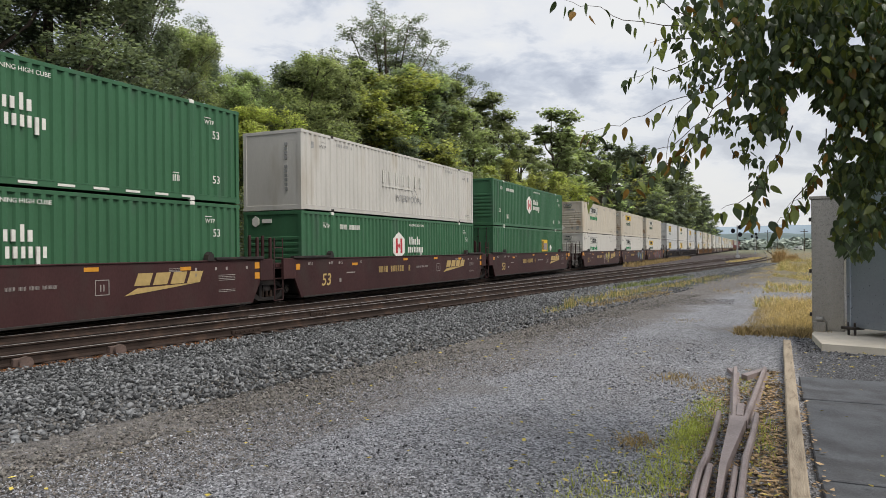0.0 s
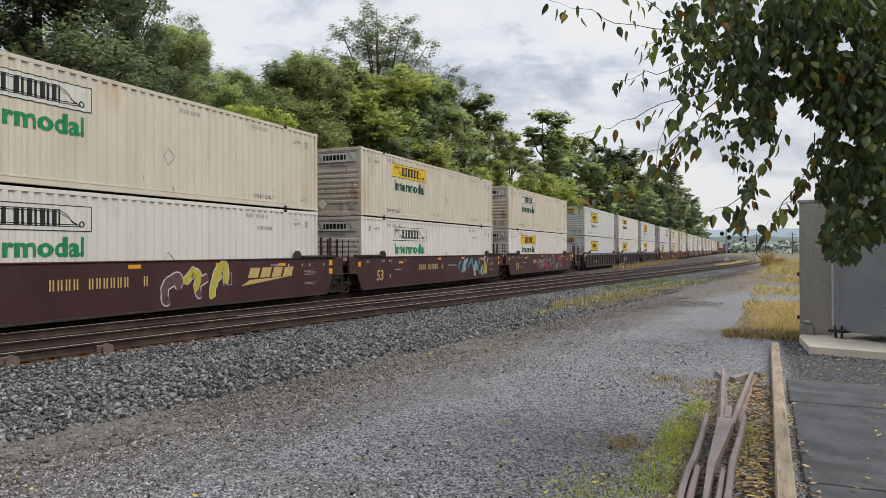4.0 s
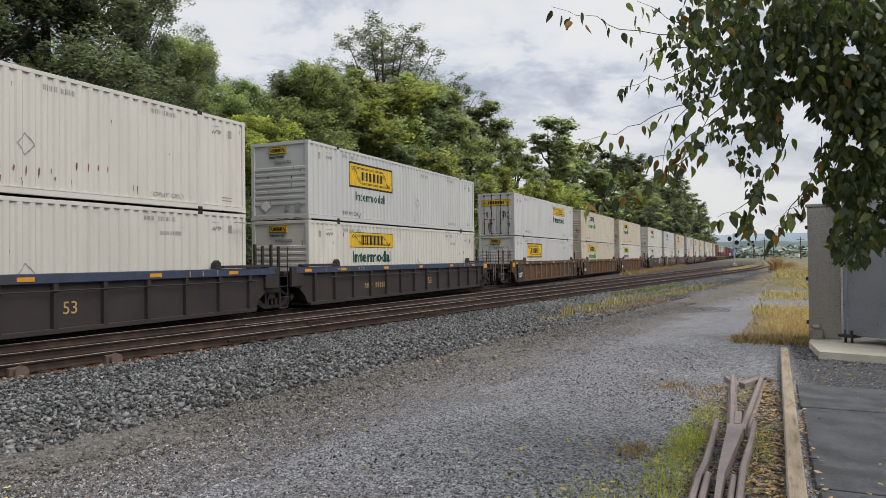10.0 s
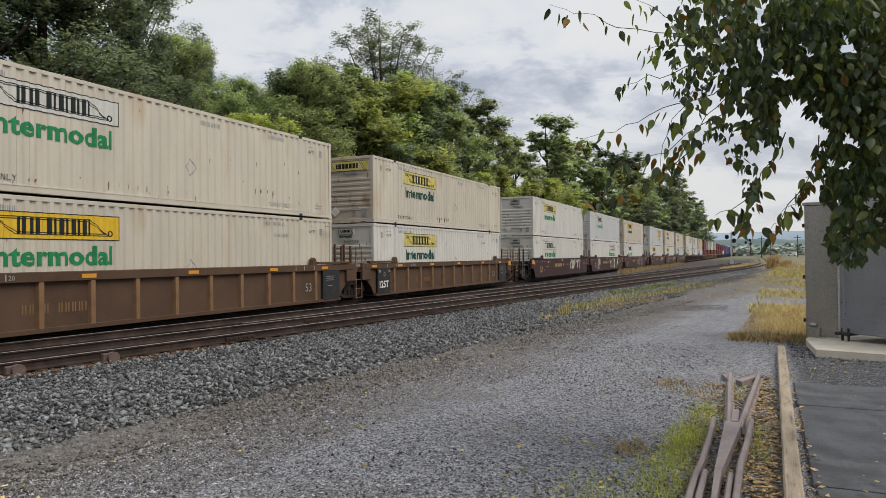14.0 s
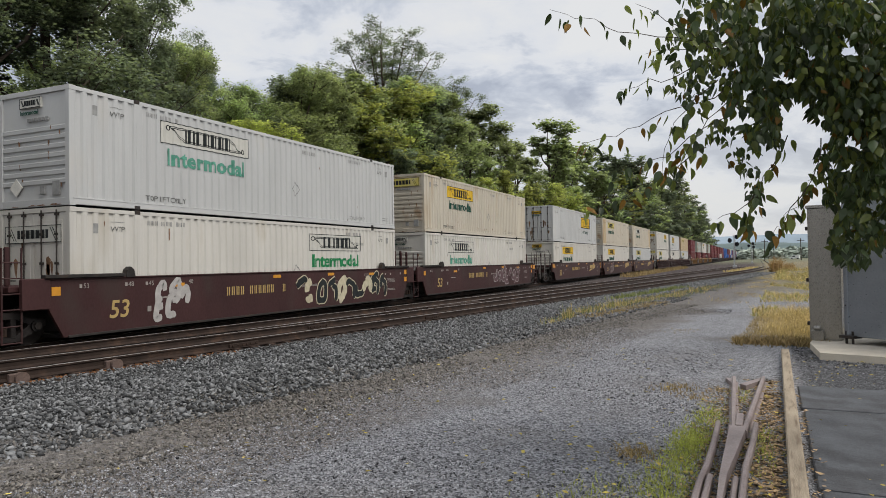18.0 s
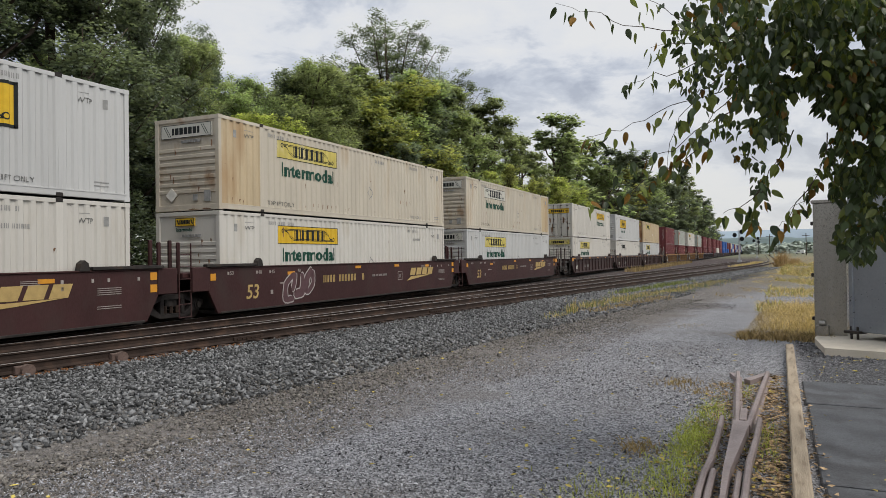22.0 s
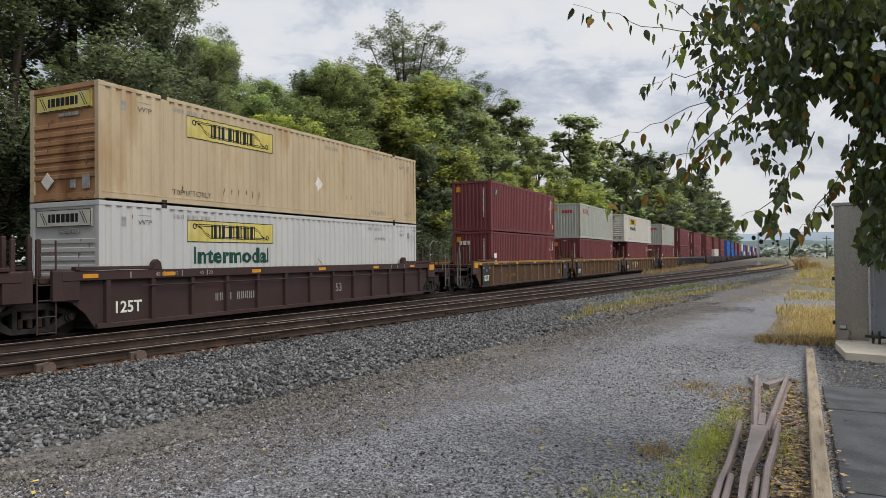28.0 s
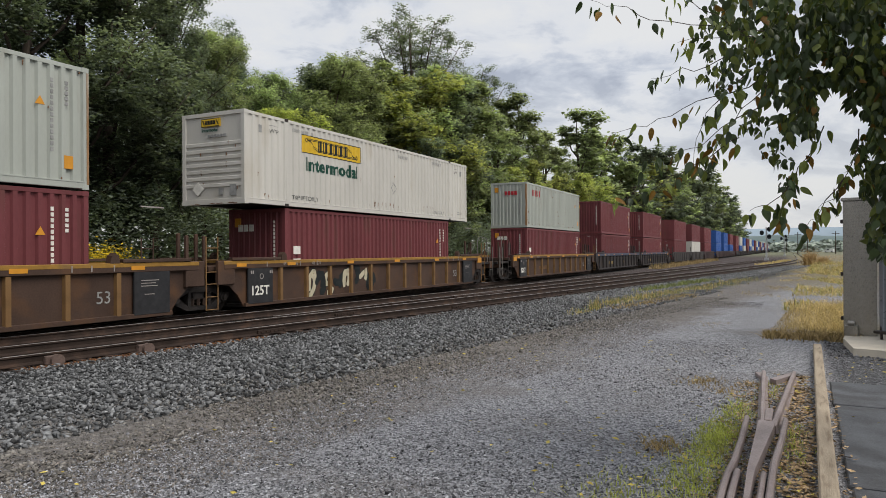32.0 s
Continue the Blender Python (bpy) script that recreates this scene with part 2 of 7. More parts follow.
spray = {name: material(f"{name}_spray_paint", c, 0.5, vary=0.15, bump=0) for name, c in (("red", (0.19, 0.035, 0.038)), ("teal", (0.06, 0.16, 0.17)), ("sky", (0.22, 0.28, 0.36)), ("pale", (0.42, 0.40, 0.38)), ("grey", (0.30, 0.30, 0.29)), ("cream", (0.50, 0.45, 0.32)), ("lemon", (0.38, 0.33, 0.05)), ("plum", (0.10, 0.055, 0.06)), ("char", (0.05, 0.04, 0.036)))}
ink_dark = material("worn_black_stencil", (0.11, 0.11, 0.105), 0.6, vary=0.3, scale=12, bump=0.0, dirt=(0.36, 0.35, 0.32), dirt_at=0.55, dirt_scale=9)
ink_dim = material("worn_white_stencil", (0.30, 0.27, 0.25), 0.6, vary=0.2, bump=0.0)
truck_steel = material("dusty_truck_steel", (0.034, 0.029, 0.027), 0.7, vary=0.3, scale=4, dirt=(0.02, 0.018, 0.017), dirt_at=0.52, dirt_scale=3)
grimy_end = material("rust_washed_cream_end_paint", (0.50, 0.45, 0.37), 0.6, vary=0.12, scale=1.6, fine=30, bump=0.05, dirt=(0.27, 0.165, 0.085), dirt_at=0.52, dirt_scale=1.6, stretch=(1, 1, 0.5), random=0.04)
rusty_end = material("rusted_orange_end_paint", (0.36, 0.20, 0.10), 0.7, vary=0.2, scale=2, dirt=(0.16, 0.07, 0.035), dirt_at=0.52, stretch=(1, 1, 0.35))


# ---- shape helpers ----
def box(x0, x1, y0, y1, z0, z1):
    v = [(x, y, z) for x in (x0, x1) for y in (y0, y1) for z in (z0, z1)]
    return v, [(0, 1, 3, 2), (4, 6, 7, 5), (0, 4, 5, 1), (2, 3, 7, 6), (0, 2, 6, 4), (1, 5, 7, 3)]


def prism(outline, a, b, axis="y"):
    """A closed outline pushed from a to b along an axis; outlines are (x, z) for y, (x, y) for z, (y, z) for x."""
    put = {"y": lambda p, q: (p[0], q, p[1]), "z": lambda p, q: (p[0], p[1], q), "x": lambda p, q: (q, p[0], p[1])}[axis]
    n = len(outline)
    v = [put(p, a) for p in outline] + [put(p, b) for p in outline]
    f = [(i, (i + 1) % n, n + (i + 1) % n, n + i) for i in range(n)] + [tuple(range(n))[::-1], tuple(range(n, 2 * n))]
    return v, f


def soft_box(x0, x1, y0, y1, z0, z1, c=0.01):
    """A box whose upright and lengthwise edges are chamfered by c."""
    def ring(x, d):
        return [(x, y0 + c + d, z0 + d), (x, y1 - c - d, z0 + d), (x, y1 - d, z0 + c + d), (x, y1 - d, z1 - c - d),
                (x, y1 - c - d, z1 - d), (x, y0 + c + d, z1 - d), (x, y0 + d, z1 - c - d), (x, y0 + d, z0 + c + d)]
    v = ring(x0, c * 0.6) + ring(x0 + c, 0) + ring(x1 - c, 0) + ring(x1, c * 0.6)
    f = [tuple(range(8)), tuple(range(31, 23, -1))]
    for k in range(3):
        f += [(8 * k + i, 8 * k + 8 + i, 8 * k + 8 + (i + 1) % 8, 8 * k + (i + 1) % 8) for i in range(8)]
    return v, f


def disc(x, z, r, y0, y1, n=16):
    return prism([(x + r * math.cos(2 * math.pi * i / n), z + r * math.sin(2 * math.pi * i / n)) for i in range(n)], y0, y1)


def tube(points, radii, n=7):
    """A bent, tapered round bar through points."""
    pts = [Vector(p) for p in points]
    if not isinstance(radii, (list, tuple)):
        radii = [radii] * len(pts)
    v, f = [], []
    for i, p in enumerate(pts):
        d = (pts[min(i + 1, len(pts) - 1)] - pts[max(i - 1, 0)]).normalized()
        s = d.cross(Vector((0.3, 0.9, 0.2)) if abs(d.z) > 0.8 else Vector((0, 0, 1))).normalized()
        t = d.cross(s)
        v += [tuple(p + radii[i] * (math.cos(2 * math.pi * k / n) * s + math.sin(2 * math.pi * k / n) * t)) for k in range(n)]
    for i in range(len(pts) - 1):
        f += [(n * i + k, n * i + (k + 1) % n, n * i + n + (k + 1) % n, n * i + n + k) for k in range(n)]
    return v, f + [tuple(range(n))[::-1], tuple(range(n * len(pts) - n, n * len(pts)))]


def mesh(name, mat, *pieces, smooth=False):
    v, f = [], []
    for pv, pf in pieces:
        k = len(v)
        v += pv
        f += [tuple(i + k for i in face) for face in pf]
    me = bpy.data.meshes.new(name)
    me.from_pydata(v, [], f)
    me.materials.append(mat)
    if smooth:
        me.shade_smooth()
    bm = bmesh.new()
    bm.from_mesh(me)
    bmesh.ops.recalc_face_normals(bm, faces=bm.faces)
    bm.to_mesh(me)
    bm.free()
    return me


made = {}


def shared(key, mat, build, smooth=False):
    """One mesh for all alike pieces of one material."""
    k = (key, mat.name)
    if k not in made:
        made[k] = mesh(key.split("/")[0], mat, *build(), smooth=smooth)
    return made[k]


def part(name, me, parent, label="", m=None):
    ob = new(name, me)
    ob.parent = parent
    if m is not None:
        ob.matrix_basis = m
    if label:
        tagged(ob, label)
    return ob


def thing(name, label, category, at=(0, 0, 0), group="", kind="", me=None, rz=0):
    ob = new(name, me)
    ob.matrix_basis = pose(*at, 0, 0, rz)
    return tagged(ob, label, category, group, kind)


words = {}


def word(text, mat, size, shear=0.0, bold=0.0):
    """Flat lettering as a mesh, in the x-z plane, facing -y."""
    k = (text, mat.name, size, shear, bold)
    if k not in words:
        c = bpy.data.curves.new("lettering", "FONT")
        c.body, c.size, c.extrude, c.shear, c.resolution_u, c.offset = text, size, 0.002, shear, 3, bold
        c.align_x = "LEFT"
        ob = new("lettering", c)
        bpy.context.view_layer.update()
        me = bpy.data.meshes.new_from_object(ob.evaluated_get(bpy.context.evaluated_depsgraph_get()))
        bpy.data.objects.remove(ob)
        me.transform(Matrix.Rotation(radians(90), 4, "X"))
        me.materials.clear()
        me.materials.append(mat)
        words[k] = me
    return words[k]


# ---- the lie of the tracks ----
RAIL = -0.09                 # height of the rail tops
TRACK_Y = 16.09              # centre of the train's track


def near_rail(x):
    if x < 80:
        return 12.75 - 0.128 * x
    e = min(x, 160) - 80
    return 2.51 - 0.128 * e + 0.0008 * e * e


def cross_rail(x):
    return 15.45 - 0.082 * x


def ground_z(x, y):
    def ease(a, b, t):
        t = min(1, max(0, (t - a) / (b - a)))
        return t * t * (3 - 2 * t)
    edge = near_rail(max(x, 0)) - 1.2
    z = -0.31 * ease(edge - 4.5, edge, y)
    z += 1.6 * ease(21, 27, y) * ease(700, 300, x)
    return z


# ---- ground ----
def lin(a, b, n):
    return [a + (b - a) * i / n for i in range(n)]


def build_ground():
    xs = [-4500, -1500, -500, -150, -60, -25] + lin(-10, 40, 100) + lin(40, 100, 40) + lin(100, 300, 30) + [300, 400, 600, 900, 1500, 2500, 4500]
    ys = [-4500, -1500, -500, -150, -60, -25, -12] + lin(-8, 22, 100) + lin(22, 40, 12) + [40, 60, 100, 200, 500, 1500, 4500]
    v = []
    for x in xs:
        for y in ys:
            near = max(0, 1 - (abs(x - 15) + abs(y - 5)) / 70)
            n = noise.noise((x * 0.35, y * 0.35, 0)) * 0.03 + noise.noise((x * 1.3, y * 1.3, 3)) * 0.012
            v.append((x, y, ground_z(x, y) + n * near))
    k = len(ys)
    f = [(i * k + j, i * k + k + j, i * k + k + j + 1, i * k + j + 1) for i in range(len(xs) - 1) for j in range(k - 1)]
    m = bpy.data.materials.new("gravel_and_dirt")
    m.use_nodes = True
    n, l = m.node_tree.nodes, m.node_tree.links
    bsdf = n["Principled BSDF"]
    bsdf.inputs["Roughness"].default_value = 0.9
    co = n.new("ShaderNodeTexCoord").outputs["Object"]

    def tex(kind, s, detail=4.0):
        t = n.new(kind)
        t.inputs["Scale"].default_value = s
        if kind == "ShaderNodeTexNoise":
            t.inputs["Detail"].default_value = detail
        l.new(co, t.inputs["Vector"])
        return t

    def ramp(src, *stops):
        r = n.new("ShaderNodeValToRGB")
        els = r.color_ramp.elements
        while len(els) < len(stops):
            els.new(0.5)
        for el, (p, c) in zip(els, stops):
            el.position, el.color = p, (*c, 1)
        l.new(src, r.inputs[0])
        return r.outputs[0]

    def mix(fac, a, b, mode="MIX"):
        x = n.new("ShaderNodeMix")
        x.data_type, x.blend_type = "RGBA", mode
        l.new(fac, x.inputs["Factor"]) if hasattr(fac, "links") else setattr(x.inputs["Factor"], "default_value", fac)
        l.new(a, x.inputs["A"])
        l.new(b, x.inputs["B"])
        return x.outputs["Result"]

    def calc(op, *args):
        x = n.new("ShaderNodeMath")
        x.operation = op
        for i, a in enumerate(args):
            if hasattr(a, "links"):
                l.new(a, x.inputs[i])
            else:
                x.inputs[i].default_value = a
        return x.outputs[0]

    def step(src, lo, hi):
        x = n.new("ShaderNodeMapRange")
        l.new(src, x.inputs[0])
        x.inputs[1].default_value, x.inputs[2].default_value = lo, hi
        return x.outputs[0]

    pebble = tex("ShaderNodeTexVoronoi", 52)
    chip = tex("ShaderNodeTexVoronoi", 17)
    patches, grain, wide = tex("ShaderNodeTexNoise", 0.55, 6.0), tex("ShaderNodeTexNoise", 9, 8.0), tex("ShaderNodeTexNoise", 0.16, 5.0)
    def first(src):
        sp = n.new("ShaderNodeSeparateColor")
        l.new(src, sp.inputs[0])
        return sp.outputs[0]

    gravel = ramp(first(pebble.outputs["Color"]), (0.0, (0.05, 0.051, 0.056)), (0.45, (0.25, 0.253, 0.268)), (1.0, (0.48, 0.482, 0.505)))
    dust = ramp(grain.outputs["Fac"], (0.3, (0.08, 0.07, 0.061)), (0.7, (0.235, 0.21, 0.185)))
    # ballast ground, near-black so that shaded gaps between stones are in the colour
    stones = ramp(first(chip.outputs["Color"]), (0.0, (0.012, 0.012, 0.013)), (0.6, (0.035, 0.035, 0.035)), (1.0, (0.09, 0.089, 0.088)))
    soil = ramp(grain.outputs["Fac"], (0.3, (0.042, 0.030, 0.027)), (0.7, (0.085, 0.060, 0.055)))
    sep = n.new("ShaderNodeSeparateXYZ")
    l.new(co, sep.inputs[0])
    x, y = sep.outputs[0], sep.outputs[1]
    wob = calc("MULTIPLY", calc("SUBTRACT", patches.outputs["Fac"], 0.5), 2.2)
    lane = calc("ADD", calc("ADD", y, calc("MULTIPLY", x, 0.128)), wob)      # distance across, measured with the near track's slant
    col = mix(step(patches.outputs["Fac"], 0.52, 0.66), gravel, mix(0.5, gravel, dust))
    ruts = calc("MULTIPLY", step(lane, 3.9, 5.0), step(lane, 7.3, 6.6))
    col = mix(calc("MULTIPLY", ruts, 0.85), col, dust)
    col = mix(step(lane, 6.5, 7.1), col, stones)
    bed = calc("MULTIPLY", step(y, 19.5, 18.6), step(calc("ADD", y, calc("MULTIPLY", x, 0.128)), 11.9, 12.7))
    col = mix(calc("MULTIPLY", bed, 0.85), col, soil)
    # oily bed, darkened further to paint in the shade beneath the train
    oily_shade = ramp(grain.outputs["Fac"], (0.3, (0.010, 0.009, 0.008)), (0.7, (0.030, 0.025, 0.022)))
    col = mix(calc("MULTIPLY", step(calc("ADD", y, calc("MULTIPLY", wob, 0.1)), 14.3, 14.7), step(y, 18.6, 18.0)), col, oily_shade)
    col = mix(step(y, 19.0, 20.5), col, soil)
    field = ramp(grain.outputs["Fac"], (0.35, (0.15, 0.125, 0.075)), (0.65, (0.27, 0.23, 0.13)))
    col = mix(calc("MULTIPLY", step(x, 26, 48), step(calc("ADD", y, calc("MULTIPLY", wide.outputs["Fac"], 6.0)), 4.6, 1.6)), col, field)
    dark_pad = ramp(first(pebble.outputs["Color"]), (0.0, (0.02, 0.02, 0.022)), (0.6, (0.085, 0.087, 0.092)), (1.0, (0.24, 0.24, 0.25)))
    col = mix(calc("MULTIPLY", calc("MULTIPLY", step(x, 9.2, 9.8), step(x, 16.5, 15.5)), step(y, -0.40, -0.55)), col, dark_pad)
    meadow = ramp(wide.outputs["Fac"], (0.35, (0.10, 0.115, 0.065)), (0.65, (0.19, 0.185, 0.11)))
    col = mix(step(x, 190, 320), col, meadow)
    col = mix(step(calc("ABSOLUTE", y), 60, 120), col, meadow)
    l.new(col, bsdf.inputs["Base Color"])
    b = n.new("ShaderNodeBump")
    b.inputs["Strength"].default_value, b.inputs["Distance"].default_value = 1.0, 0.03
    l.new(calc("ADD", pebble.outputs["Distance"], calc("MULTIPLY", grain.outputs["Fac"], 0.6)), b.inputs["Height"])
    l.new(b.outputs[0], bsdf.inputs["Normal"])
    me = mesh("ground", m, (v, f), smooth=True)
    tagged(new("ground", me), "grey gravel lot, ballast shoulder and dry verge", "ground", kind="structure")


build_ground()


# ---- rails and sleepers ----
RAIL_SECTION = [(-0.07, 0), (0.07, 0), (0.07, 0.012), (0.02, 0.03), (0.009, 0.05), (0.009, 0.135), (0.035, 0.148), (0.035, 0.176),
                (-0.035, 0.176), (-0.035, 0.148), (-0.009, 0.135), (-0.009, 0.05), (-0.02, 0.03), (-0.07, 0.012)]


def rail(name, line, x0, x1, step, label, head):
    xs = [x0 + (x1 - x0) * i / max(1, round((x1 - x0) / step)) for i in range(max(1, round((x1 - x0) / step)) + 1)]
    v, f, n = [], [], len(RAIL_SECTION)
    for x in xs:
        v += [(x, line(x) + a, RAIL - 0.176 + b) for a, b in RAIL_SECTION]
    for i in range(len(xs) - 1):
        f += [(n * i + k, n * i + (k + 1) % n, n * i + n + (k + 1) % n, n * i + n + k) for k in range(n)]
    f += [tuple(range(n)), tuple(range(n * len(xs) - n, n * len(xs)))]
    ob = thing(name, label, "rail", me=mesh(name, rust_steel, (v, f)), kind="structure")
    top = [(x, line(x) + s, RAIL + h) for x in xs for s, h in ((-0.032, 0.0), (-0.026, 0.004), (0.026, 0.004), (0.032, 0.0))]
    part("rail_head", mesh("rail_head", head, (top, [(4 * i + k, 4 * i + k + 1, 4 * i + k + 5, 4 * i + k + 4) for i in range(len(xs) - 1) for k in range(3)])), ob)
    return ob


rail("rail", near_rail, -12, 420, 2.0, "rusty near rail with worn bright head", shine)
rail("rail", lambda x: near_rail(x) + 1.505, -12, 420, 2.0, "rusty second rail of the near track", shine)
rail("rail", cross_rail, -3, 140, 4.0, "rusty turnout rail beside the train's track", shine)
rail("rail", lambda x: cross_rail(x) - 1.505, 15, 140, 4.0, "rusty inner turnout rail beyond the frog", shine)
rail("rail", lambda x: TRACK_Y - 0.752, -40, 900, 40, "polished near rail under the train", shine)
rail("rail", lambda x: TRACK_Y + 0.752, -40, 900, 40, "polished far rail under the train", shine)


# ---- the train ----
SPEED = 14.321
rolling = []                 # everything that rides along: (object, x at the start, y, z)
spinning = []                # wheelsets: (object, x of the axle in its car, z, x of the car at the start)


def ride(ob, x, y, z):
    ob.location = (x, y, z)
    rolling.append((ob, x, y, z))
    return ob


def wave(length, depth, pitch, flat=0.36):
    """The outline in plan of a folded steel wall that faces -y, with its back at y = 0.09."""
    n = max(2, round(length / pitch))
    p = length / n
    pts = []
    for i in range(n):
        x = -length / 2 + i * p
        s = p * (1 - 2 * flat) / 2
        pts += [(x, 0.0), (x + p * flat, 0.0), (x + p * flat + s, depth), (x + p * (2 * flat) + s, depth)]
    pts += [(length / 2, 0.0), (length / 2, 0.09), (-length / 2, 0.09)]
    return pts


BOX = {53: (16.15, 2.59, 2.875), 40: (12.19, 2.438, 2.875)}


def container_parts(size, mat, end):
    """The meshes of a container: (part name, mesh, placing matrices). Local origin: middle of its floor."""
    L, W, H = BOX[size]
    h, w = L / 2, W / 2
    rows = []
    half_turn = pose(0, 0, 0, 0, 0, 180)
    bays = [(-L / 2 + 0.07, -6.18), (-6.02, 6.02), (6.18, L / 2 - 0.07)] if size == 53 else [(-L / 2 + 0.12, L / 2 - 0.12)]
    for a, b in bays:
        me = shared(f"side_panel/{size}{a:.2f}", mat, lambda: [prism([(x + (a + b) / 2, y - w + 0.003) for x, y in wave(b - a, 0.042 if size == 53 and mat.name != "green_paint" else 0.062, 0.30 if size == 53 else 0.28)], 0.19, H - 0.11, "z")])
        rows.append(("side_panel", me, [Matrix(), half_turn]))
    rows.append(("top_rail", shared(f"top_rail/{size}", mat, lambda: [soft_box(-h + 0.1, h - 0.1, -w, -w + 0.09, H - 0.115, H - 0.012, 0.008)]), [Matrix(), half_turn]))
    rows.append(("bottom_rail", shared(f"bottom_rail/{size}", mat, lambda: [soft_box(-h + 0.1, h - 0.1, -w - 0.002, -w + 0.1, 0.02, 0.195, 0.01),
                                                                           box(-h + 0.1, h - 0.1, -w - 0.01, -w, 0.165, 0.19)]), [Matrix(), half_turn]))
    rows.append(("roof", shared(f"roof/{size}", mat, lambda: [prism([(x, y) for x, y in [(-h + 0.1, -w + 0.07), (h - 0.1, -w + 0.07), (h - 0.1, w - 0.07), (-h + 0.1, w - 0.07)]], H - 0.06, H - 0.025, "z")]), [Matrix()]))
    rows.append(("floor", shared(f"floor/{size}", seal, lambda: [box(-h + 0.1, h - 0.1, -w + 0.08, w - 0.08, 0.04, 0.16)]), [Matrix()]))
    post = shared(f"corner_post/{size}", mat, lambda: [soft_box(-h, -h + 0.13, -w, -w + 0.15, 0.0, H, 0.012), box(-h - 0.004, -h + 0.17, -w - 0.006, -w + 0.16, 0, 0.118), box(-h - 0.004, -h + 0.17, -w - 0.006, -w + 0.16, H - 0.118, H)])
    post2 = shared(f"corner_post/{size}b", mat, lambda: [soft_box(-h, -h + 0.13, w - 0.15, w, 0.0, H, 0.012), box(-h - 0.004, -h + 0.17, w - 0.16, w + 0.006, 0, 0.118), box(-h - 0.004, -h + 0.17, w - 0.16, w + 0.006, H - 0.118, H)])
    rows += [("corner_post", post, [Matrix(), half_turn]), ("corner_post", post2, [Matrix(), half_turn])]
    if size == 53:
        for x in (-6.1, 6.1):
            rows.append(("lift_post", shared(f"lift_post/{x}", mat, lambda: [soft_box(x - 0.085, x + 0.085, -w - 0.004, -w + 0.1, 0.0, H + 0.004, 0.01), box(x - 0.02, x + 0.02, -w - 0.01, -w, 0.2, H - 0.15)]), [Matrix(), half_turn]))
            trim = black_steel if mat.name != "green_paint" else ink_white
            rows.append(("lift_casting", shared(f"lift_casting/t{x}", trim, lambda: [soft_box(x - 0.09, x + 0.09, -w - 0.012, -w + 0.1, H - 0.1, H + 0.012, 0.01)]), [Matrix()]))
            rows.append(("lift_casting", shared(f"lift_casting/b{x}", trim, lambda: [soft_box(x - 0.09, x + 0.09, -w - 0.012, -w + 0.1, -0.004, 0.1, 0.01)]), [Matrix()]))
    # the end towards the camera, and the plain far end
    mat = {"buff_paint": rusty_end, "cream_paint": grimy_end}.get(mat.name, mat)
    if end != "doors":
        rows.append(("end_sill", shared(f"end_sill/{size}", mat, lambda: [soft_box(-h, -h + 0.1, -w + 0.13, w - 0.13, 0.0, 0.18, 0.01)]), [Matrix()]))
        rows.append(("end_header", shared(f"end_header/{size}", mat, lambda: [soft_box(-h, -h + 0.1, -w + 0.13, w - 0.13, H - 0.125, H, 0.01)]), [Matrix()]))
    if end == "ribs":
        rows.append(("end_wall", shared(f"end_wall/{size}", mat, lambda: [box(-h + 0.05, -h + 0.09, -w + 0.14, w - 0.14, 0.02, H - 0.02)]), [Matrix()]))
        for i in range(7):
            z = 0.52 + 0.215 * i
            rows.append(("end_rib", shared(f"end_rib/{size}{i}", mat, lambda: [prism([(-h + 0.055, z), (-h + 0.012, z + 0.03), (-h + 0.012, z + 0.12), (-h + 0.055, z + 0.15)], -w + 0.15, w - 0.15)]), [Matrix()]))
    elif end == "folds":
        rows.append(("end_wall", shared(f"end_wall/f{size}", mat, lambda: [prism([(y - h + 0.02, x) for x, y in wave(W - 0.3, 0.034, 0.25)], 0.16, H - 0.1, "z")]), [Matrix()]))
    elif end == "plain":
        rows.append(("end_wall", shared(f"end_wall/p{size}", mat, lambda: [box(-h + 0.03, -h + 0.09, -w + 0.14, w - 0.14, 0.02, H - 0.02)]), [Matrix()]))
    else:
        rows.append(("door_header", shared(f"door_header/{size}", mat, lambda: [soft_box(-h, -h + 0.1, -w + 0.13, w - 0.13, H - 0.12, H, 0.01)]), [Matrix()]))
        rows.append(("door_sill", shared(f"door_sill/{size}", mat, lambda: [soft_box(-h, -h + 0.1, -w + 0.13, w - 0.13, 0.0, 0.14, 0.01)]), [Matrix()]))
        for s in (-1, 1):
            y0, y1 = sorted((s * 0.012, s * (w - 0.15)))
            rows.append(("door", shared(f"door/{size}{s}", mat, lambda: [soft_box(-h + 0.02, -h + 0.07, y0, y1, 0.15, H - 0.13, 0.012), soft_box(-h + 0.01, -h + 0.03, y0 + 0.12, y1 - 0.12, 0.3, H - 0.3, 0.008)]), [Matrix()]))
            for q in (0.28, 0.75):
                y = s * q * (w - 0.15)
                rows.append(("lock_rod", shared(f"lock_rod/{size}{s}{q}", wheel_steel, lambda: [tube([(-h - 0.02, y, 0.08), (-h - 0.02, y, H - 0.06)], 0.018, 6)] + [box(-h - 0.045, -h + 0.03, y - 0.05, y + 0.05, z, z + 0.06) for z in (0.14, 0.8, 1.5, 2.2, H - 0.2)] + [box(-h - 0.05, -h - 0.03, y - 0.25, y + 0.02, 1.1, 1.13)]), [Matrix()]))
    rows.append(("end_wall", shared(f"end_wall/far{size}", mat, lambda: [box(h - 0.09, h - 0.03, -w + 0.14, w - 0.14, 0.02, H - 0.02)]), [Matrix()]))
    return rows


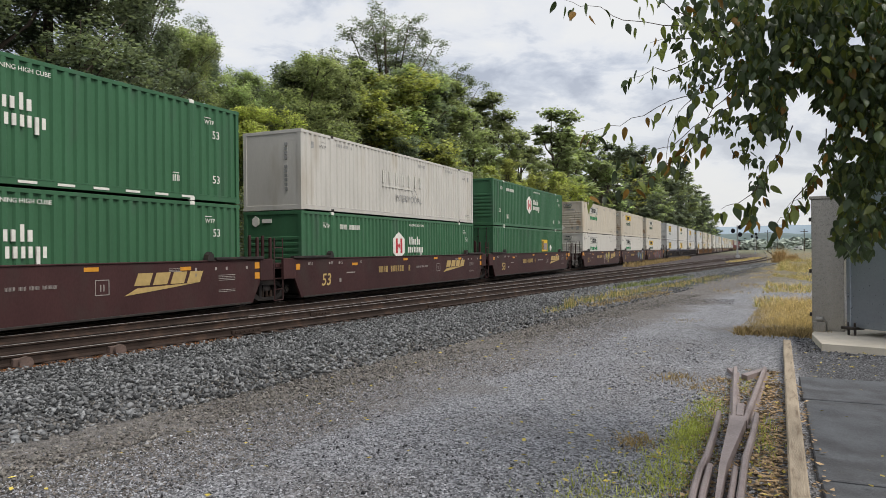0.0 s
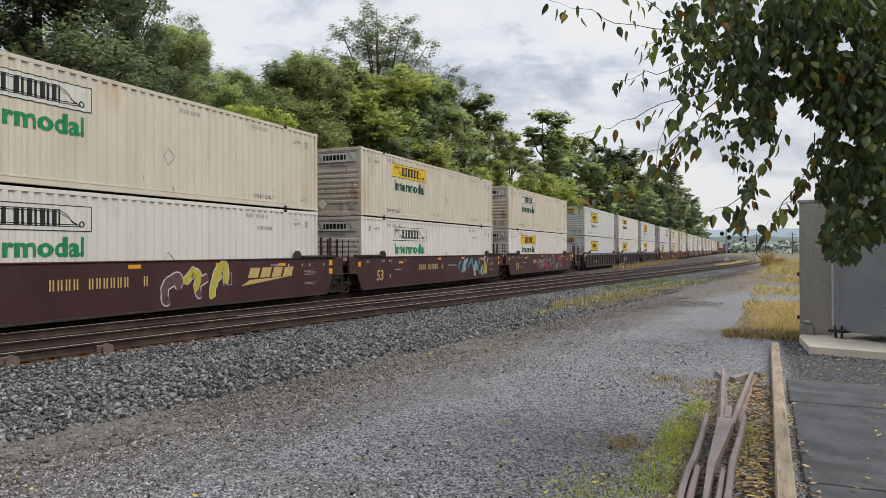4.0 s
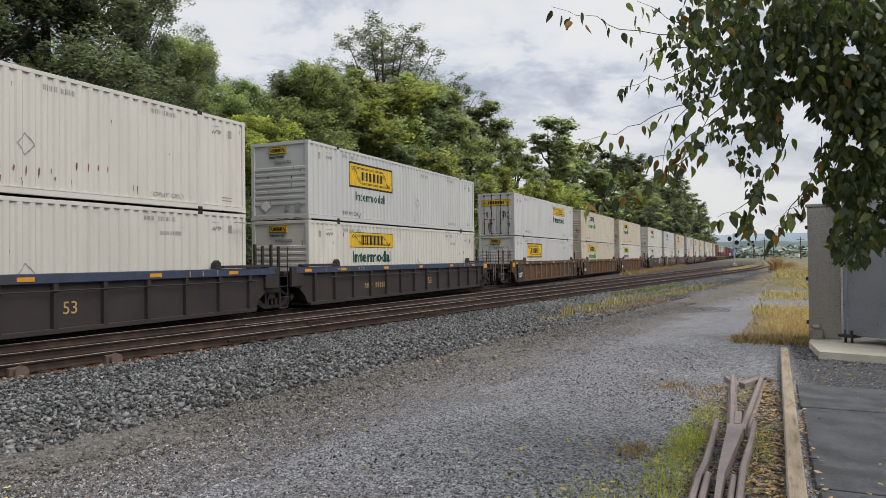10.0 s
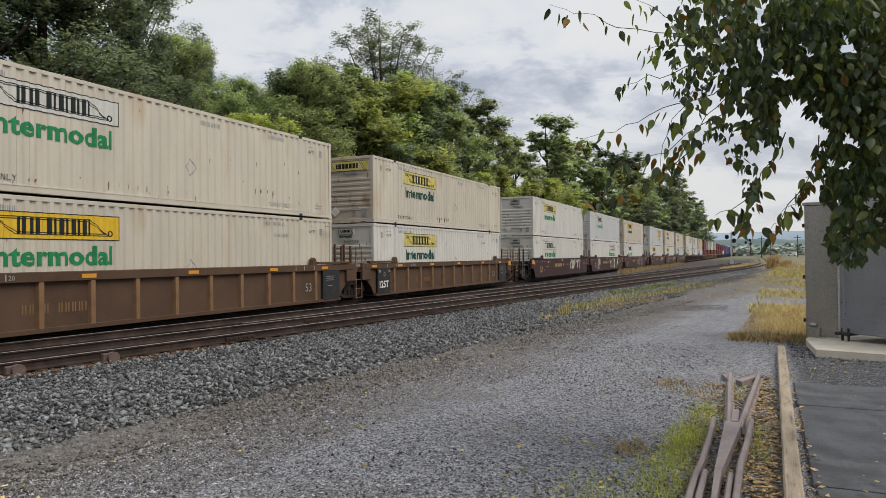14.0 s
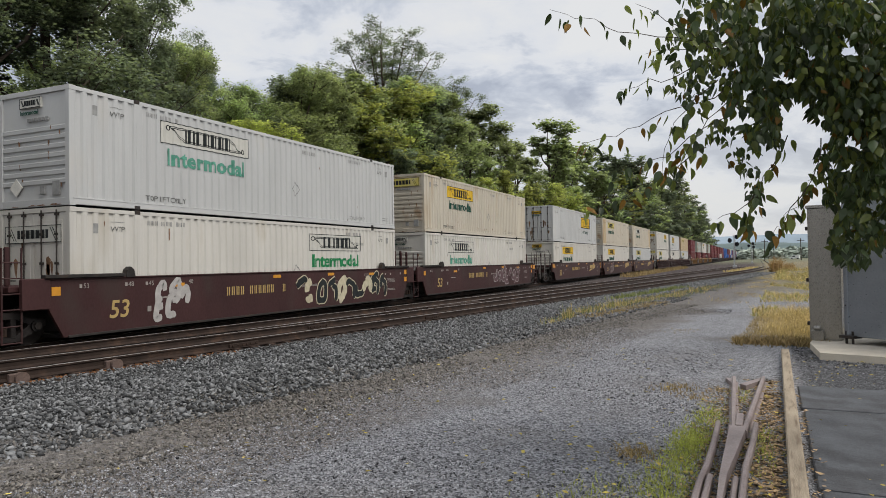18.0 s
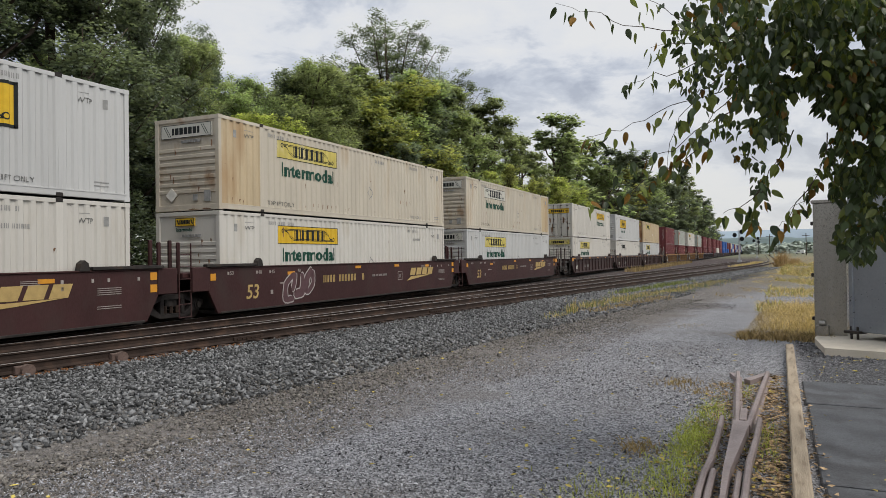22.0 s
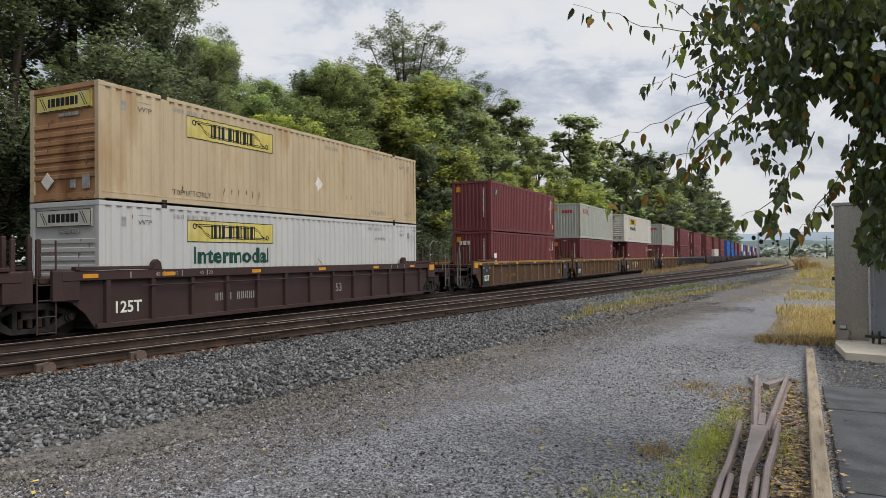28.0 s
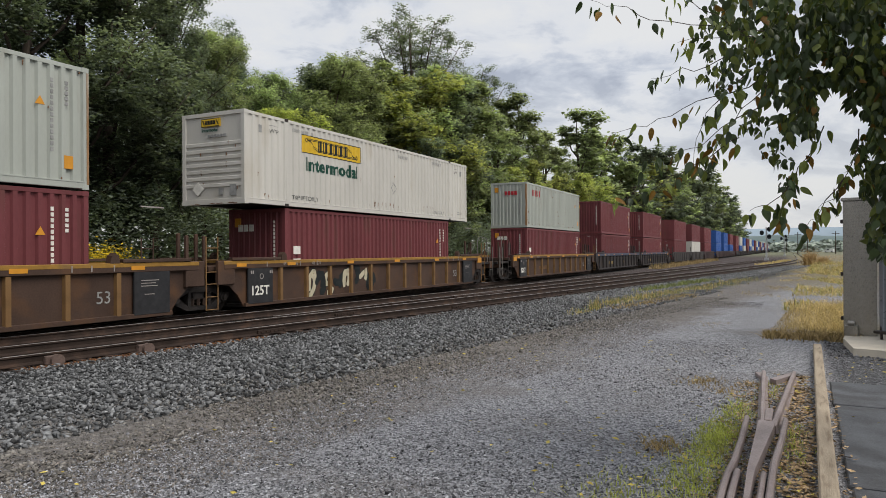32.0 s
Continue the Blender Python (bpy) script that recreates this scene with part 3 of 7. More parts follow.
# -- markings painted on the folded sides --
BAYS = [(-8.005, -6.18), (-6.02, 6.02), (6.18, 8.005)]


def fold(x):
    """Depth of the folded 53-foot side at x, behind its outer face."""
    for a, b in BAYS:
        if a <= x <= b:
            n = round((b - a) / 0.30)
            p = (b - a) / n
            r = ((x - a) / p) % 1.0
            return 0.042 * min(1, max(0, (r - 0.36) / 0.14)) * min(1, max(0, (1 - r) / 0.14))
    return 0.0


def fold_lines(lo, hi):
    out = []
    for a, b in BAYS:
        n = round((b - a) / 0.30)
        p = (b - a) / n
        out += [q for i in range(n) for q in (a + (i + t) * p for t in (0.0, 0.36, 0.5, 0.86)) if lo + 1e-5 < q < hi - 1e-5]
    return out


def cut_at(poly, x, keep_left):
    out = []
    for (ax, az), (bx, bz) in zip(poly, poly[1:] + poly[:1]):
        a_in, b_in = (ax <= x) == keep_left or ax == x, (bx <= x) == keep_left or bx == x
        if a_in:
            out.append((ax, az))
        if a_in != b_in and ax != bx:
            out.append((x, az + (bz - az) * (x - ax) / (bx - ax)))
    return out


def drape(polys, face, off=0.004):
    """Convex outlines (x, z) laid as thin paint on a folded 53-foot side whose outer face is at y = face."""
    pieces = []
    for poly in polys:
        xs = [p[0] for p in poly]
        rest = list(poly)
        for x in fold_lines(min(xs), max(xs)) + [None]:
            bit = rest if x is None else cut_at(rest, x, True)
            if x is not None:
                rest = cut_at(rest, x, False)
            if len(bit) > 2:
                pieces.append(([(px, face + 0.003 + fold(px) - off, pz) for px, pz in bit], [tuple(range(len(bit)))]))
    return pieces


def rect(x0, x1, z0, z1):
    return [(x0, z0), (x1, z0), (x1, z1), (x0, z1)]


draped_words = {}


def painted_word(text, mat, size, at, bold=0.0, wide=1.0, face=-1.297):
    """Lettering laid on the folds; at: (x, z) of its lower left corner."""
    k = (text, mat.name, size, at, bold, wide)
    if k not in draped_words:
        me = word(text, mat, size, 0.0, bold).copy()
        me.transform(Matrix.Translation((at[0], 0, at[1])) @ Matrix.Diagonal((wide, 0.0, 1, 1)))
        bm = bmesh.new()
        bm.from_mesh(me)
        bmesh.ops.remove_doubles(bm, verts=bm.verts, dist=0.0004)
        xs = [v.co.x for v in bm.verts]
        for x in fold_lines(min(xs), max(xs)):
            bmesh.ops.bisect_plane(bm, geom=bm.verts[:] + bm.edges[:] + bm.faces[:], plane_co=(x, 0, 0), plane_no=(1, 0, 0), dist=1e-5)
        for v in bm.verts:
            v.co.y = face + fold(v.co.x) - 0.007
        bm.to_mesh(me)
        bm.free()
        draped_words[k] = me
    return draped_words[k]


def sign(parent, x, z, style, front):
    """The maker's panel on a side: a plate with bars for its lettering, and the word below it. x: left edge, z: top."""
    kind = style[0]
    plate = {"Y": yellow, "B": yellow, "L": lemon, "F": pale, "O": None}[kind]
    w, hgt, edge = 3.58, (1.02 if kind == "B" else 0.62), (0.075 if kind == "B" else 0.022)
    if kind == "B":
        z -= 0.08
    key = f"{x:.2f}{z:.2f}{hgt}"
    if plate:
        p = part("sign_plate", shared(f"sign_plate/{key}", plate, lambda: drape([rect(x, x + w, z - hgt, z)], front)), parent, {"Y": "yellow sign plate", "B": "tall yellow sign plate", "L": "faded lemon-yellow sign plate", "F": "faded pale sign plate"}[kind])
    else:
        p = parent
    rim = [rect(x, x + w, z - edge, z), rect(x, x + w, z - hgt, z - hgt + edge), rect(x, x + edge, z - hgt, z), rect(x + w - edge, x + w, z - hgt, z)]
    part("sign_border", shared(f"sign_border/{key}", ink, lambda: drape(rim, front, 0.007)), p, "black sign border")
    tall = 0.36
    lo = z - hgt / 2 - tall / 2
    marks, q = [], x + 0.90
    for wide_, gap in ((0.19, 0.11), (0.22, 0.20), (0.24, 0.07), (0.24, 0.07), (0.24, 0.06), (0.22, 0.0)):
        marks += [rect(q, q + wide_ * 0.42, lo, lo + tall), rect(q + wide_ * 0.62, q + wide_, lo, lo + tall)]
        q += wide_ + gap
    m0, m1 = z - hgt * 0.17, z - hgt * 0.83                    # the scroll that frames the lettering
    for t in (0.0, 0.075):
        marks += [[(x + 0.30 + t, m0 - t * 0.6), (x + 0.33 + t, m0 - t * 0.6), (x + 0.86 + t, m1 + t * 0.3), (x + 0.83 + t, m1 + t * 0.3)],
                  [(x + w - 0.86 - t, m0 - t * 0.3), (x + w - 0.83 - t, m0 - t * 0.3), (x + w - 0.30 - t, m1 + t * 0.6), (x + w - 0.33 - t, m1 + t * 0.6)]]
        marks += [rect(x + 0.30 + t, x + w - 0.84 - t, m0 - t * 0.6 - 0.022, m0 - t * 0.6), rect(x + 0.84 + t, x + w - 0.30 - t, m1 + t * 0.6, m1 + t * 0.6 + 0.022)]
    for cx, cz in ((x + 0.26, m0 - 0.07), (x + w - 0.26, m1 + 0.07)):
        ring = [(cx + 0.10 * math.cos(i * math.pi / 5), cz + 0.085 * math.sin(i * math.pi / 5)) for i in range(11)]
        marks += [[ring[i], ring[i + 1], (cx + (ring[i + 1][0] - cx) * 0.62, cz + (ring[i + 1][1] - cz) * 0.62), (cx + (ring[i][0] - cx) * 0.62, cz + (ring[i][1] - cz) * 0.62)] for i in range(10)]
    stuff(part("brand_lettering", shared(f"brand_lettering/{key}", ink, lambda: drape(marks, front, 0.007)), p, "black bars of brand lettering"))
    for code, mat in (("i", ink_green), ("g", ink_bright), ("f", ink_fade)):
        if code in style:
            at = (x + 0.42, z - hgt - 0.52) if kind == "B" else (x + 0.18, z - hgt - 0.58)
            part("lettering", painted_word("Intermodal", mat, 0.52 if kind == "B" else 0.64, (round(at[0], 2), round(at[1], 2)), 0.006 if kind == "B" else 0.018, 1.07 if kind == "B" else 1.14), parent, "green word Intermodal")


def end_sign(parent, h, H, style, doors):
    """The sign on the end wall: a wide or a small one, on yellow, lemon or white."""
    wide_one = [c for c in "WAM" if c in style]
    mat = yellow if "y" in style or "A" in style else lemon if "M" in style else pale
    y0, y1, z0, z1 = (-1.02, 1.02, H - 0.62, H - 0.20) if wide_one else (-0.30, 0.46, H - 0.44, H - 0.19)
    if doors:
        z0, z1 = z0 - 0.22, z1 - 0.22
    out = -h - 0.012
    key = f"{h}{y0}{z0:.2f}"
    p = part("end_sign", shared(f"end_sign/{key}", mat, lambda: [box(out, -h + 0.06, y0, y1, z0, z1)]), parent, "yellow sign on the end wall" if mat is yellow else "faded yellow sign on the end wall" if mat is lemon else "white sign on the end wall")
    t, span_ = (z1 - z0) * 0.5, (y1 - y0)
    lo = (z0 + z1) / 2 - t / 2
    cells = [box(out - 0.005, out + 0.004, q, q + span_ * 0.045, lo, lo + t) for i in range(6) for q in (y1 - span_ * (0.27 + 0.088 * i), y1 - span_ * (0.305 + 0.088 * i) - span_ * 0.028)]
    e = 0.014
    cells += [box(out - 0.005, out + 0.004, y0, y1, z0, z0 + e), box(out - 0.005, out + 0.004, y0, y1, z1 - e, z1), box(out - 0.005, out + 0.004, y0, y0 + e, z0, z1), box(out - 0.005, out + 0.004, y1 - e, y1, z0, z1)]
    cells += [prism([(a, z1 - 0.05), (a - 0.02, z1 - 0.05), (a - 0.02 - span_ * 0.1, z0 + 0.05), (a - span_ * 0.1, z0 + 0.05)], out - 0.005, out + 0.004, "x") for a in (y1 - 0.06 * span_, y1 - 0.10 * span_, y0 + 0.20 * span_, y0 + 0.16 * span_)]
    stuff(part("brand_lettering", shared(f"brand_lettering/e{key}", ink, lambda: cells), p, "black bars of brand lettering"))
    if not wide_one:
        me = word("Intermodal", ink_green, 0.15, 0.0, 0.004)
        part("lettering", me, parent, "small green word Intermodal", Matrix.Translation((out, y1 - 0.02, z0 - 0.16)) @ pose(0, 0, 0, 0, 0, -90))


def stuff(ob):
    return tagged(ob, kind="stuff")


def flat(x0, x1, z0, z1, front, d=0.006):
    return box(x0, x1, front - d, front + 0.03, z0, z1)


def bars(x, z, high, n, front, gaps=(), step=0.72, d=0.006):
    """A line of n unreadable characters, each a pair of thin upright bars."""
    out = []
    for i in range(n):
        if i not in gaps:
            q, w = x + i * high * step, high * 0.15
            out += [flat(q, q + w, z, z + high, front, d), flat(q + high * 0.32, q + high * 0.32 + w, z, z + high, front, d)]
    return out


def ring_shape(x, z, r, wide, front, n=16):
    """A flat ring on a side wall."""
    out = []
    for i in range(n):
        a, b = 2 * math.pi * i / n, 2 * math.pi * (i + 1) / n
        out.append(prism([(x + r * math.cos(a), z + r * math.sin(a)), (x + r * math.cos(b), z + r * math.sin(b)), (x + (r - wide) * math.cos(b), z + (r - wide) * math.sin(b)), (x + (r - wide) * math.cos(a), z + (r - wide) * math.sin(a))], front - 0.006, front + 0.02))
    return out


def hub_marks(c, H, front, whole):
    """White hexagon with a red sign, white brand bars and small numbers on a green container."""
    x, z = -0.8, H - 1.25
    hexa = part("brand_hexagon", shared("brand_hexagon", ink_white, lambda: [prism([(x + 0.62 * math.sin(math.pi / 3 * i), z + 0.62 * math.cos(math.pi / 3 * i)) for i in range(6)], front - 0.006, front + 0.02)]), c, "white hexagon brand shape")
    part("brand_bar", shared("brand_bar/h", ink_red, lambda: [flat(x - 0.3, x - 0.13, z - 0.33, z + 0.33, front, 0.011), flat(x + 0.13, x + 0.3, z - 0.33, z + 0.33, front, 0.011), prism([(x - 0.1, z), (x, z - 0.14), (x + 0.1, z), (x, z + 0.14)], front - 0.0105, front + 0.02)]), hexa, "red brand strokes")
    stuff(part("brand_lettering", shared("brand_lettering/h", ink_white, lambda: [flat(q, q + 0.09, z + 0.06, z + h, front) for q, h in ((0.22, 0.42), (0.44, 0.42), (0.62, 0.32), (0.80, 0.32), (1.0, 0.44))] + [flat(q, q + 0.1, z + 0.06, z + 0.32, front) for q in (1.18,)] + [flat(q, q + 0.09, z - h, z - 0.05, front) for q, h in ((0.08, 0.31), (0.25, 0.31), (0.45, 0.31), (0.66, 0.31), (0.84, 0.31), (1.02, 0.31), (1.19, 0.31), (1.37, 0.45), (1.53, 0.31))]), c, "white bars of brand lettering"))
    for q, h in ((-7.05, 0.85), (6.9, 0.55), (6.9, H - 1.0)):
        part("lettering", word("53", ink_white, 0.33), c, "white number 53", Matrix.Translation((q, front - 0.004, h)))
    stuff(part("small_lettering", shared("small_marks/g", ink_white, lambda: bars(-5.6, H - 0.62, 0.19, 11, front, (4,)) + [flat(-5.55, -5.25, 0.76, 0.785, front), flat(5.4, 5.6, 0.72, 0.745, front), flat(-6.75, -6.42, H - 0.42, H - 0.40, front), flat(6.6, 6.85, H - 0.42, H - 0.40, front)] + bars(-5.5, 0.5, 0.2, 2, front) + bars(5.4, 0.5, 0.18, 2, front)), c, "rows of small white lettering"))
    for q, size in ((-6.75, 0.2), (6.6, 0.18)):
        stuff(part("lettering", word("WTP", ink_white, size), c, "small white letters WTP", Matrix.Translation((q, front - 0.004, H - 0.6))))
    stuff(part("lettering", word("WARNING HIGH CUBE", ink_white, 0.15), c, "small white warning words", Matrix.Translation((0.2, front - 0.004, H - 0.34))))
    if whole:
        stuff(part("edge_tape", shared("edge_tape", ink_white, lambda: [flat(-5.7 + 0.95 * i, -5.25 + 0.95 * i, 0.07, 0.13, front - 0.008) for i in range(13)]), c, "white dashes of reflecting tape"))


def container(u, z, size, colour, end, style, label, seed):
    L, W, H = BOX[size]
    c = thing("shipping_container", label, "container", group="containers of the train")
    bay = -1
    for name, me, places in container_parts(size, paint[colour], end):
        bay += name == "side_panel"
        if name == "side_panel" and {32: 0, 34: 2}.get(seed) == bay:
            me = me.copy()
            me.materials[0] = paint["buff"]
        for m in places:
            part(name, me, c, m=m)
    w = W / 2
    front = -w - 0.002
    if style and style[0] in "YBFLO":
        x = (-5.28 if end != "doors" else 1.55)
        sign(c, x, H - 0.36, style, front)
        stuff(part("lettering", painted_word("TOP LIFT ONLY", ink if seed % 2 else ink_dark, 0.2, (-5.8, 0.27)), c, "small black lettering"))
        stuff(part("lettering", painted_word("TOP LIFT ONLY", ink_dark if seed % 3 == 0 else ink_grey, 0.17, (4.3, 0.27)), c, "small grey lettering"))
        end_sign(c, L / 2, H, style, end == "doors")
        grime = (7, 16, 30)[seed % 3] if colour in ("white", "cream", "buff") else 6
        stuff(part("rust_scuff", shared(f"rust_scuff/{seed % 7}{grime}", rust_stain, lambda: scuffs(seed % 7, front, grime)), c, "small rust scuffs, runs and dents"))
        if seed % 2:
            part("reinspection_mark", shared(f"reinspection_mark/{seed % 3}", ink_red if seed % 3 else rust_stain, lambda: drape([rect(-5.05 + seed % 3, -4.98 + seed % 3, H - 0.75, H - 0.42) if seed % 4 == 1 else rect(-6.75, -6.66, 0.35, 0.5)], front, 0.007)), c, "small red paint mark")
        if end == "ribs":
            stuff(part("end_stain", shared(f"end_stain/{seed % 5}", rust_stain, lambda: end_stains(seed % 5, L / 2, W, H)), c, "rust streaks on the end wall"))
            stuff(part("end_marking", shared("end_marking/a", ink_grey, lambda: [box(-L / 2 - 0.002, -L / 2 + 0.03, 0.1 - 0.13 * i, 0.2 - 0.13 * i, H - 0.78, H - 0.7) for i in range(6)] + [box(-L / 2 - 0.002, -L / 2 + 0.03, -0.42, -0.25, 0.3, 0.5), box(-L / 2 - 0.002, -L / 2 + 0.03, -0.95, -0.7, 0.26, 0.6)]), c, "small stencil and vents on the end wall"))
            part("hazard_diamond", shared("hazard_diamond", ink_grey if seed % 2 else ink_white, lambda: [prism([(0.62, 0.28), (0.86, 0.5), (0.62, 0.72), (0.38, 0.5)], -L / 2 - 0.001, -L / 2 + 0.02, "x")]), c, "pale diamond placard holder")
        else:
            stuff(part("end_stain", shared("end_stain/door", rust_stain, lambda: end_stains(9, L / 2, W, H)), c, "rust streaks on the doors"))
    if style and style[0] in "HE" and colour == "green":
        if style == "E":
            p = part("sign_plate", shared("sign_plate/E", yellow, lambda: [flat(2.2, 3.65, H - 1.62, H - 0.75, front)]), c, "yellow brand plate")
            part("brand_bar", shared("brand_bar/e1", ink, lambda: [flat(2.3, 2.42, H - 1.5, H - 0.85, front, 0.01), flat(2.52, 2.64, H - 1.5, H - 0.85, front, 0.01)]), p, "black brand stroke")
            part("brand_bar", shared("brand_bar/e2", paint["blue"], lambda: [flat(2.8, 2.92, H - 1.5, H - 1.0, front, 0.01), flat(3.05, 3.17, H - 1.5, H - 1.0, front, 0.01), flat(3.3, 3.42, H - 1.55, H - 1.0, front, 0.01)]), p, "blue brand strokes")
            part("hazard_diamond", shared("hazard_diamond/s", ink_white, lambda: [prism([(4.3, H - 1.35), (4.55, H - 1.1), (4.8, H - 1.35), (4.55, H - 1.6)], front - 0.006, front + 0.02)]), c, "white diamond placard")
            part("lettering", word("53", ink_white, 0.33), c, "white number 53", Matrix.Translation((-6.9, front - 0.004, 0.9)))
        else:
            hub_marks(c, H, front, end == "plain")
        if end == "ribs":
            part("end_sign", shared("end_sign/h", ink_white, lambda: [prism([(0.75 + 0.17 * math.sin(math.pi / 3 * i), H - 0.36 + 0.2 * math.cos(math.pi / 3 * i)) for i in range(6)], -L / 2 - 0.004, -L / 2 + 0.05, "x"), box(-L / 2 - 0.004, -L / 2 + 0.05, 0.05, 0.45, H - 0.42, H - 0.28)]), c, "white brand shapes on the end wall")
    if style == "S":
        part("lettering", word("INTERMODAL", ink_grey, 0.42), c, "worn grey word INTERMODAL", Matrix.Translation((-1.1, front - 0.004, 0.72)))
        stuff(part("brand_lettering", shared("brand_lettering/s", pale, lambda: bars(-2.2, 1.45, 0.52, 7, front, (), 1.1) + [flat(-2.2, 0.6, 1.28, 1.32, front)]), c, "faded ochre bars of brand lettering"))
        stuff(part("small_lettering", shared("small_marks/s", ink_grey, lambda: [box(-L / 2 - 0.012, -L / 2 + 0.05, -0.7, -0.58, 2.3 - 0.16 * i, 2.41 - 0.16 * i) for i in (0, 1, 2, 3, 5, 6, 7, 8, 9, 10)]), c, "column of small lettering on the end"))
    if size == 40:
        hx = L / 2
        if style == "T":
            stuff(part("brand_lettering", shared("brand_lettering/t", ink_white, lambda: [flat(-hx + 0.42, -hx + 0.78, 1.35 - 0.42 * i, 1.62 - 0.42 * i, front) for i in range(3)]), c, "white upright bars of brand lettering"))
            stuff(part("brand_lettering", shared("brand_lettering/te", ink_white, lambda: [box(-hx - 0.003, -hx + 0.03, 0.62 - 0.24 * i, 0.8 - 0.24 * i, H - 0.75, H - 0.52) for i in range(3)]), c, "white bars of brand lettering on the end"))
        if style == "Q":
            p = part("sticker", shared("sticker/q", navy, lambda: [flat(-hx + 0.55, -hx + 1.05, H - 0.85, H - 0.4, front)]), c, "square dark blue sticker")
            part("brand_bar", shared("brand_bar/q", yellow, lambda: [prism([(-hx + 0.68, H - 0.75), (-hx + 0.76, H - 0.75), (-hx + 0.95, H - 0.5), (-hx + 0.8, H - 0.5)], front - 0.011, front + 0.02)]), p, "yellow brand stroke")
        if style == "R":
            stuff(part("brand_lettering", shared("brand_lettering/r", ink_red, lambda: bars(-hx + 1.15, H - 0.82, 0.40, 4, front, (), 1.05, 0.002)), c, "red bars of brand lettering"))
            stuff(part("brand_lettering", shared("brand_lettering/re", ink_red, lambda: [box(-hx - 0.003, -hx + 0.03, 0.1 - 0.22 * i, 0.26 - 0.22 * i, H - 0.8, H - 0.55) for i in range(4)]), c, "red bars of brand lettering on the end"))
        if colour == "grey":
            part("rust_streak", shared("rust_streak/c", corner_rust, lambda: [box(-hx - 0.008, -hx + 0.10, -w - 0.008, -w + 0.10, 0.12, H - 0.12), box(hx - 0.05, hx + 0.006, -w - 0.008, -w + 0.1, 0.12, H - 0.12)]), c, "rust-streaked corner post")
            rng = random.Random(seed)
            marks = []
            for _ in range(26):
                px, pz, d = rng.uniform(-hx + 0.2, hx - 0.2), rng.choice((rng.uniform(0.2, 0.5), rng.uniform(H - 0.25, H - 0.12), rng.uniform(0.3, 2.6))), rng.uniform(0.03, 0.12)
                marks.append(prism([(px, pz - d), (px + 0.02, pz - d * 0.2), (px + 0.012, pz + 0.03), (px - 0.008, pz)], front - 0.003, front + 0.02))
            stuff(part("rust_scuff", mesh("rust_scuff", rust_stain, *marks), c, "small rust scuffs"))
        tone = ink_white if colour in ("maroon", "blue") else ink_grey
        stuff(part("small_lettering", shared("small_marks/m", tone, lambda: [flat(hx - 0.95, hx - 0.88, H - 0.5 - 0.13 * i, H - 0.41 - 0.13 * i, front) for i in range(13)] + [flat(hx - 0.6, hx - 0.52, H - 0.5 - 0.12 * i, H - 0.42 - 0.12 * i, front) for i in range(5)] + [box(-hx - 0.003, -hx + 0.03, -0.78, -0.72, H - 0.5 - 0.13 * i, H - 0.41 - 0.13 * i) for i in range(13)]), c, "columns of small lettering"))
        part("sticker", shared("sticker/m", amber, lambda: [flat(hx - 0.62, hx - 0.4, 0.45, 0.75, front)]), c, "yellow sticker")
        part("warning_sticker", shared("warning_sticker/m", amber, lambda: [prism([(hx - 1.3, H - 1.05), (hx - 1.08, H - 1.05), (hx - 1.19, H - 0.86)], front - 0.006, front + 0.02)]), c, "yellow warning triangle")
        part("sticker", shared("sticker/e", amber, lambda: [box(-hx - 0.003, -hx + 0.03, 0.7, 0.95, H - 0.6, H - 0.3)]), c, "yellow sticker")
    if size == 53 and colour != "green":
        rows = [(-5.75, H - 0.36, 0.12, 15), (4.1, H - 0.36, 0.12, 12), (4.6, H - 0.74, 0.11, 10)] if seed % 2 else [(-5.75, H - 0.36, 0.12, 13), (1.2, H - 0.42, 0.13, 9), (4.3, H - 0.36, 0.12, 11)]
        polys = [rect(x0 + i * hgt * 0.74 + d, x0 + i * hgt * 0.74 + d + hgt * 0.17, z0, z0 + hgt) for x0, z0, hgt, n in rows for i in range(n) if i % 6 != 4 for d in (0, hgt * 0.34)]
        polys += [rect(q, q + 0.12, H - 0.62, H - 0.38) for q in (-7.42, 7.32)] + [rect(-6.9, -6.5, H - 0.33, H - 0.315), rect(6.62, 6.92, H - 0.33, H - 0.315)]
        polys += [rect(7.05, 7.45, 0.32 + 0.09 * i, 0.35 + 0.09 * i) for i in range(2)]
        stuff(part("small_lettering", shared(f"small_marks/a{seed % 2}", ink_grey, lambda: drape(polys, front)), c, "rows of small grey lettering"))
        for q in (-6.9, 6.6):
            stuff(part("lettering", painted_word("WTP", ink_dark, 0.19, (q, round(H - 0.56, 2))), c, "small grey letters WTP"))
        rim = [(0.8, 1.42), (1.02, 1.15), (0.8, 0.88), (0.58, 1.15)]
        inner = [(0.8 + (a - 0.8) * 0.82, 1.15 + (b - 1.15) * 0.82) for a, b in rim]
        solid = colour == "buff"
        part("hazard_diamond", shared(f"hazard_diamond/g{solid}", ink_white if solid else ink_grey, lambda: drape([rim] if solid else [[rim[k], rim[(k + 1) % 4], inner[(k + 1) % 4], inner[k]] for k in range(4)], front)), c, "pale diamond placard" if solid else "worn outline of a diamond placard")
    ride(c, u, TRACK_Y, z)
    return c


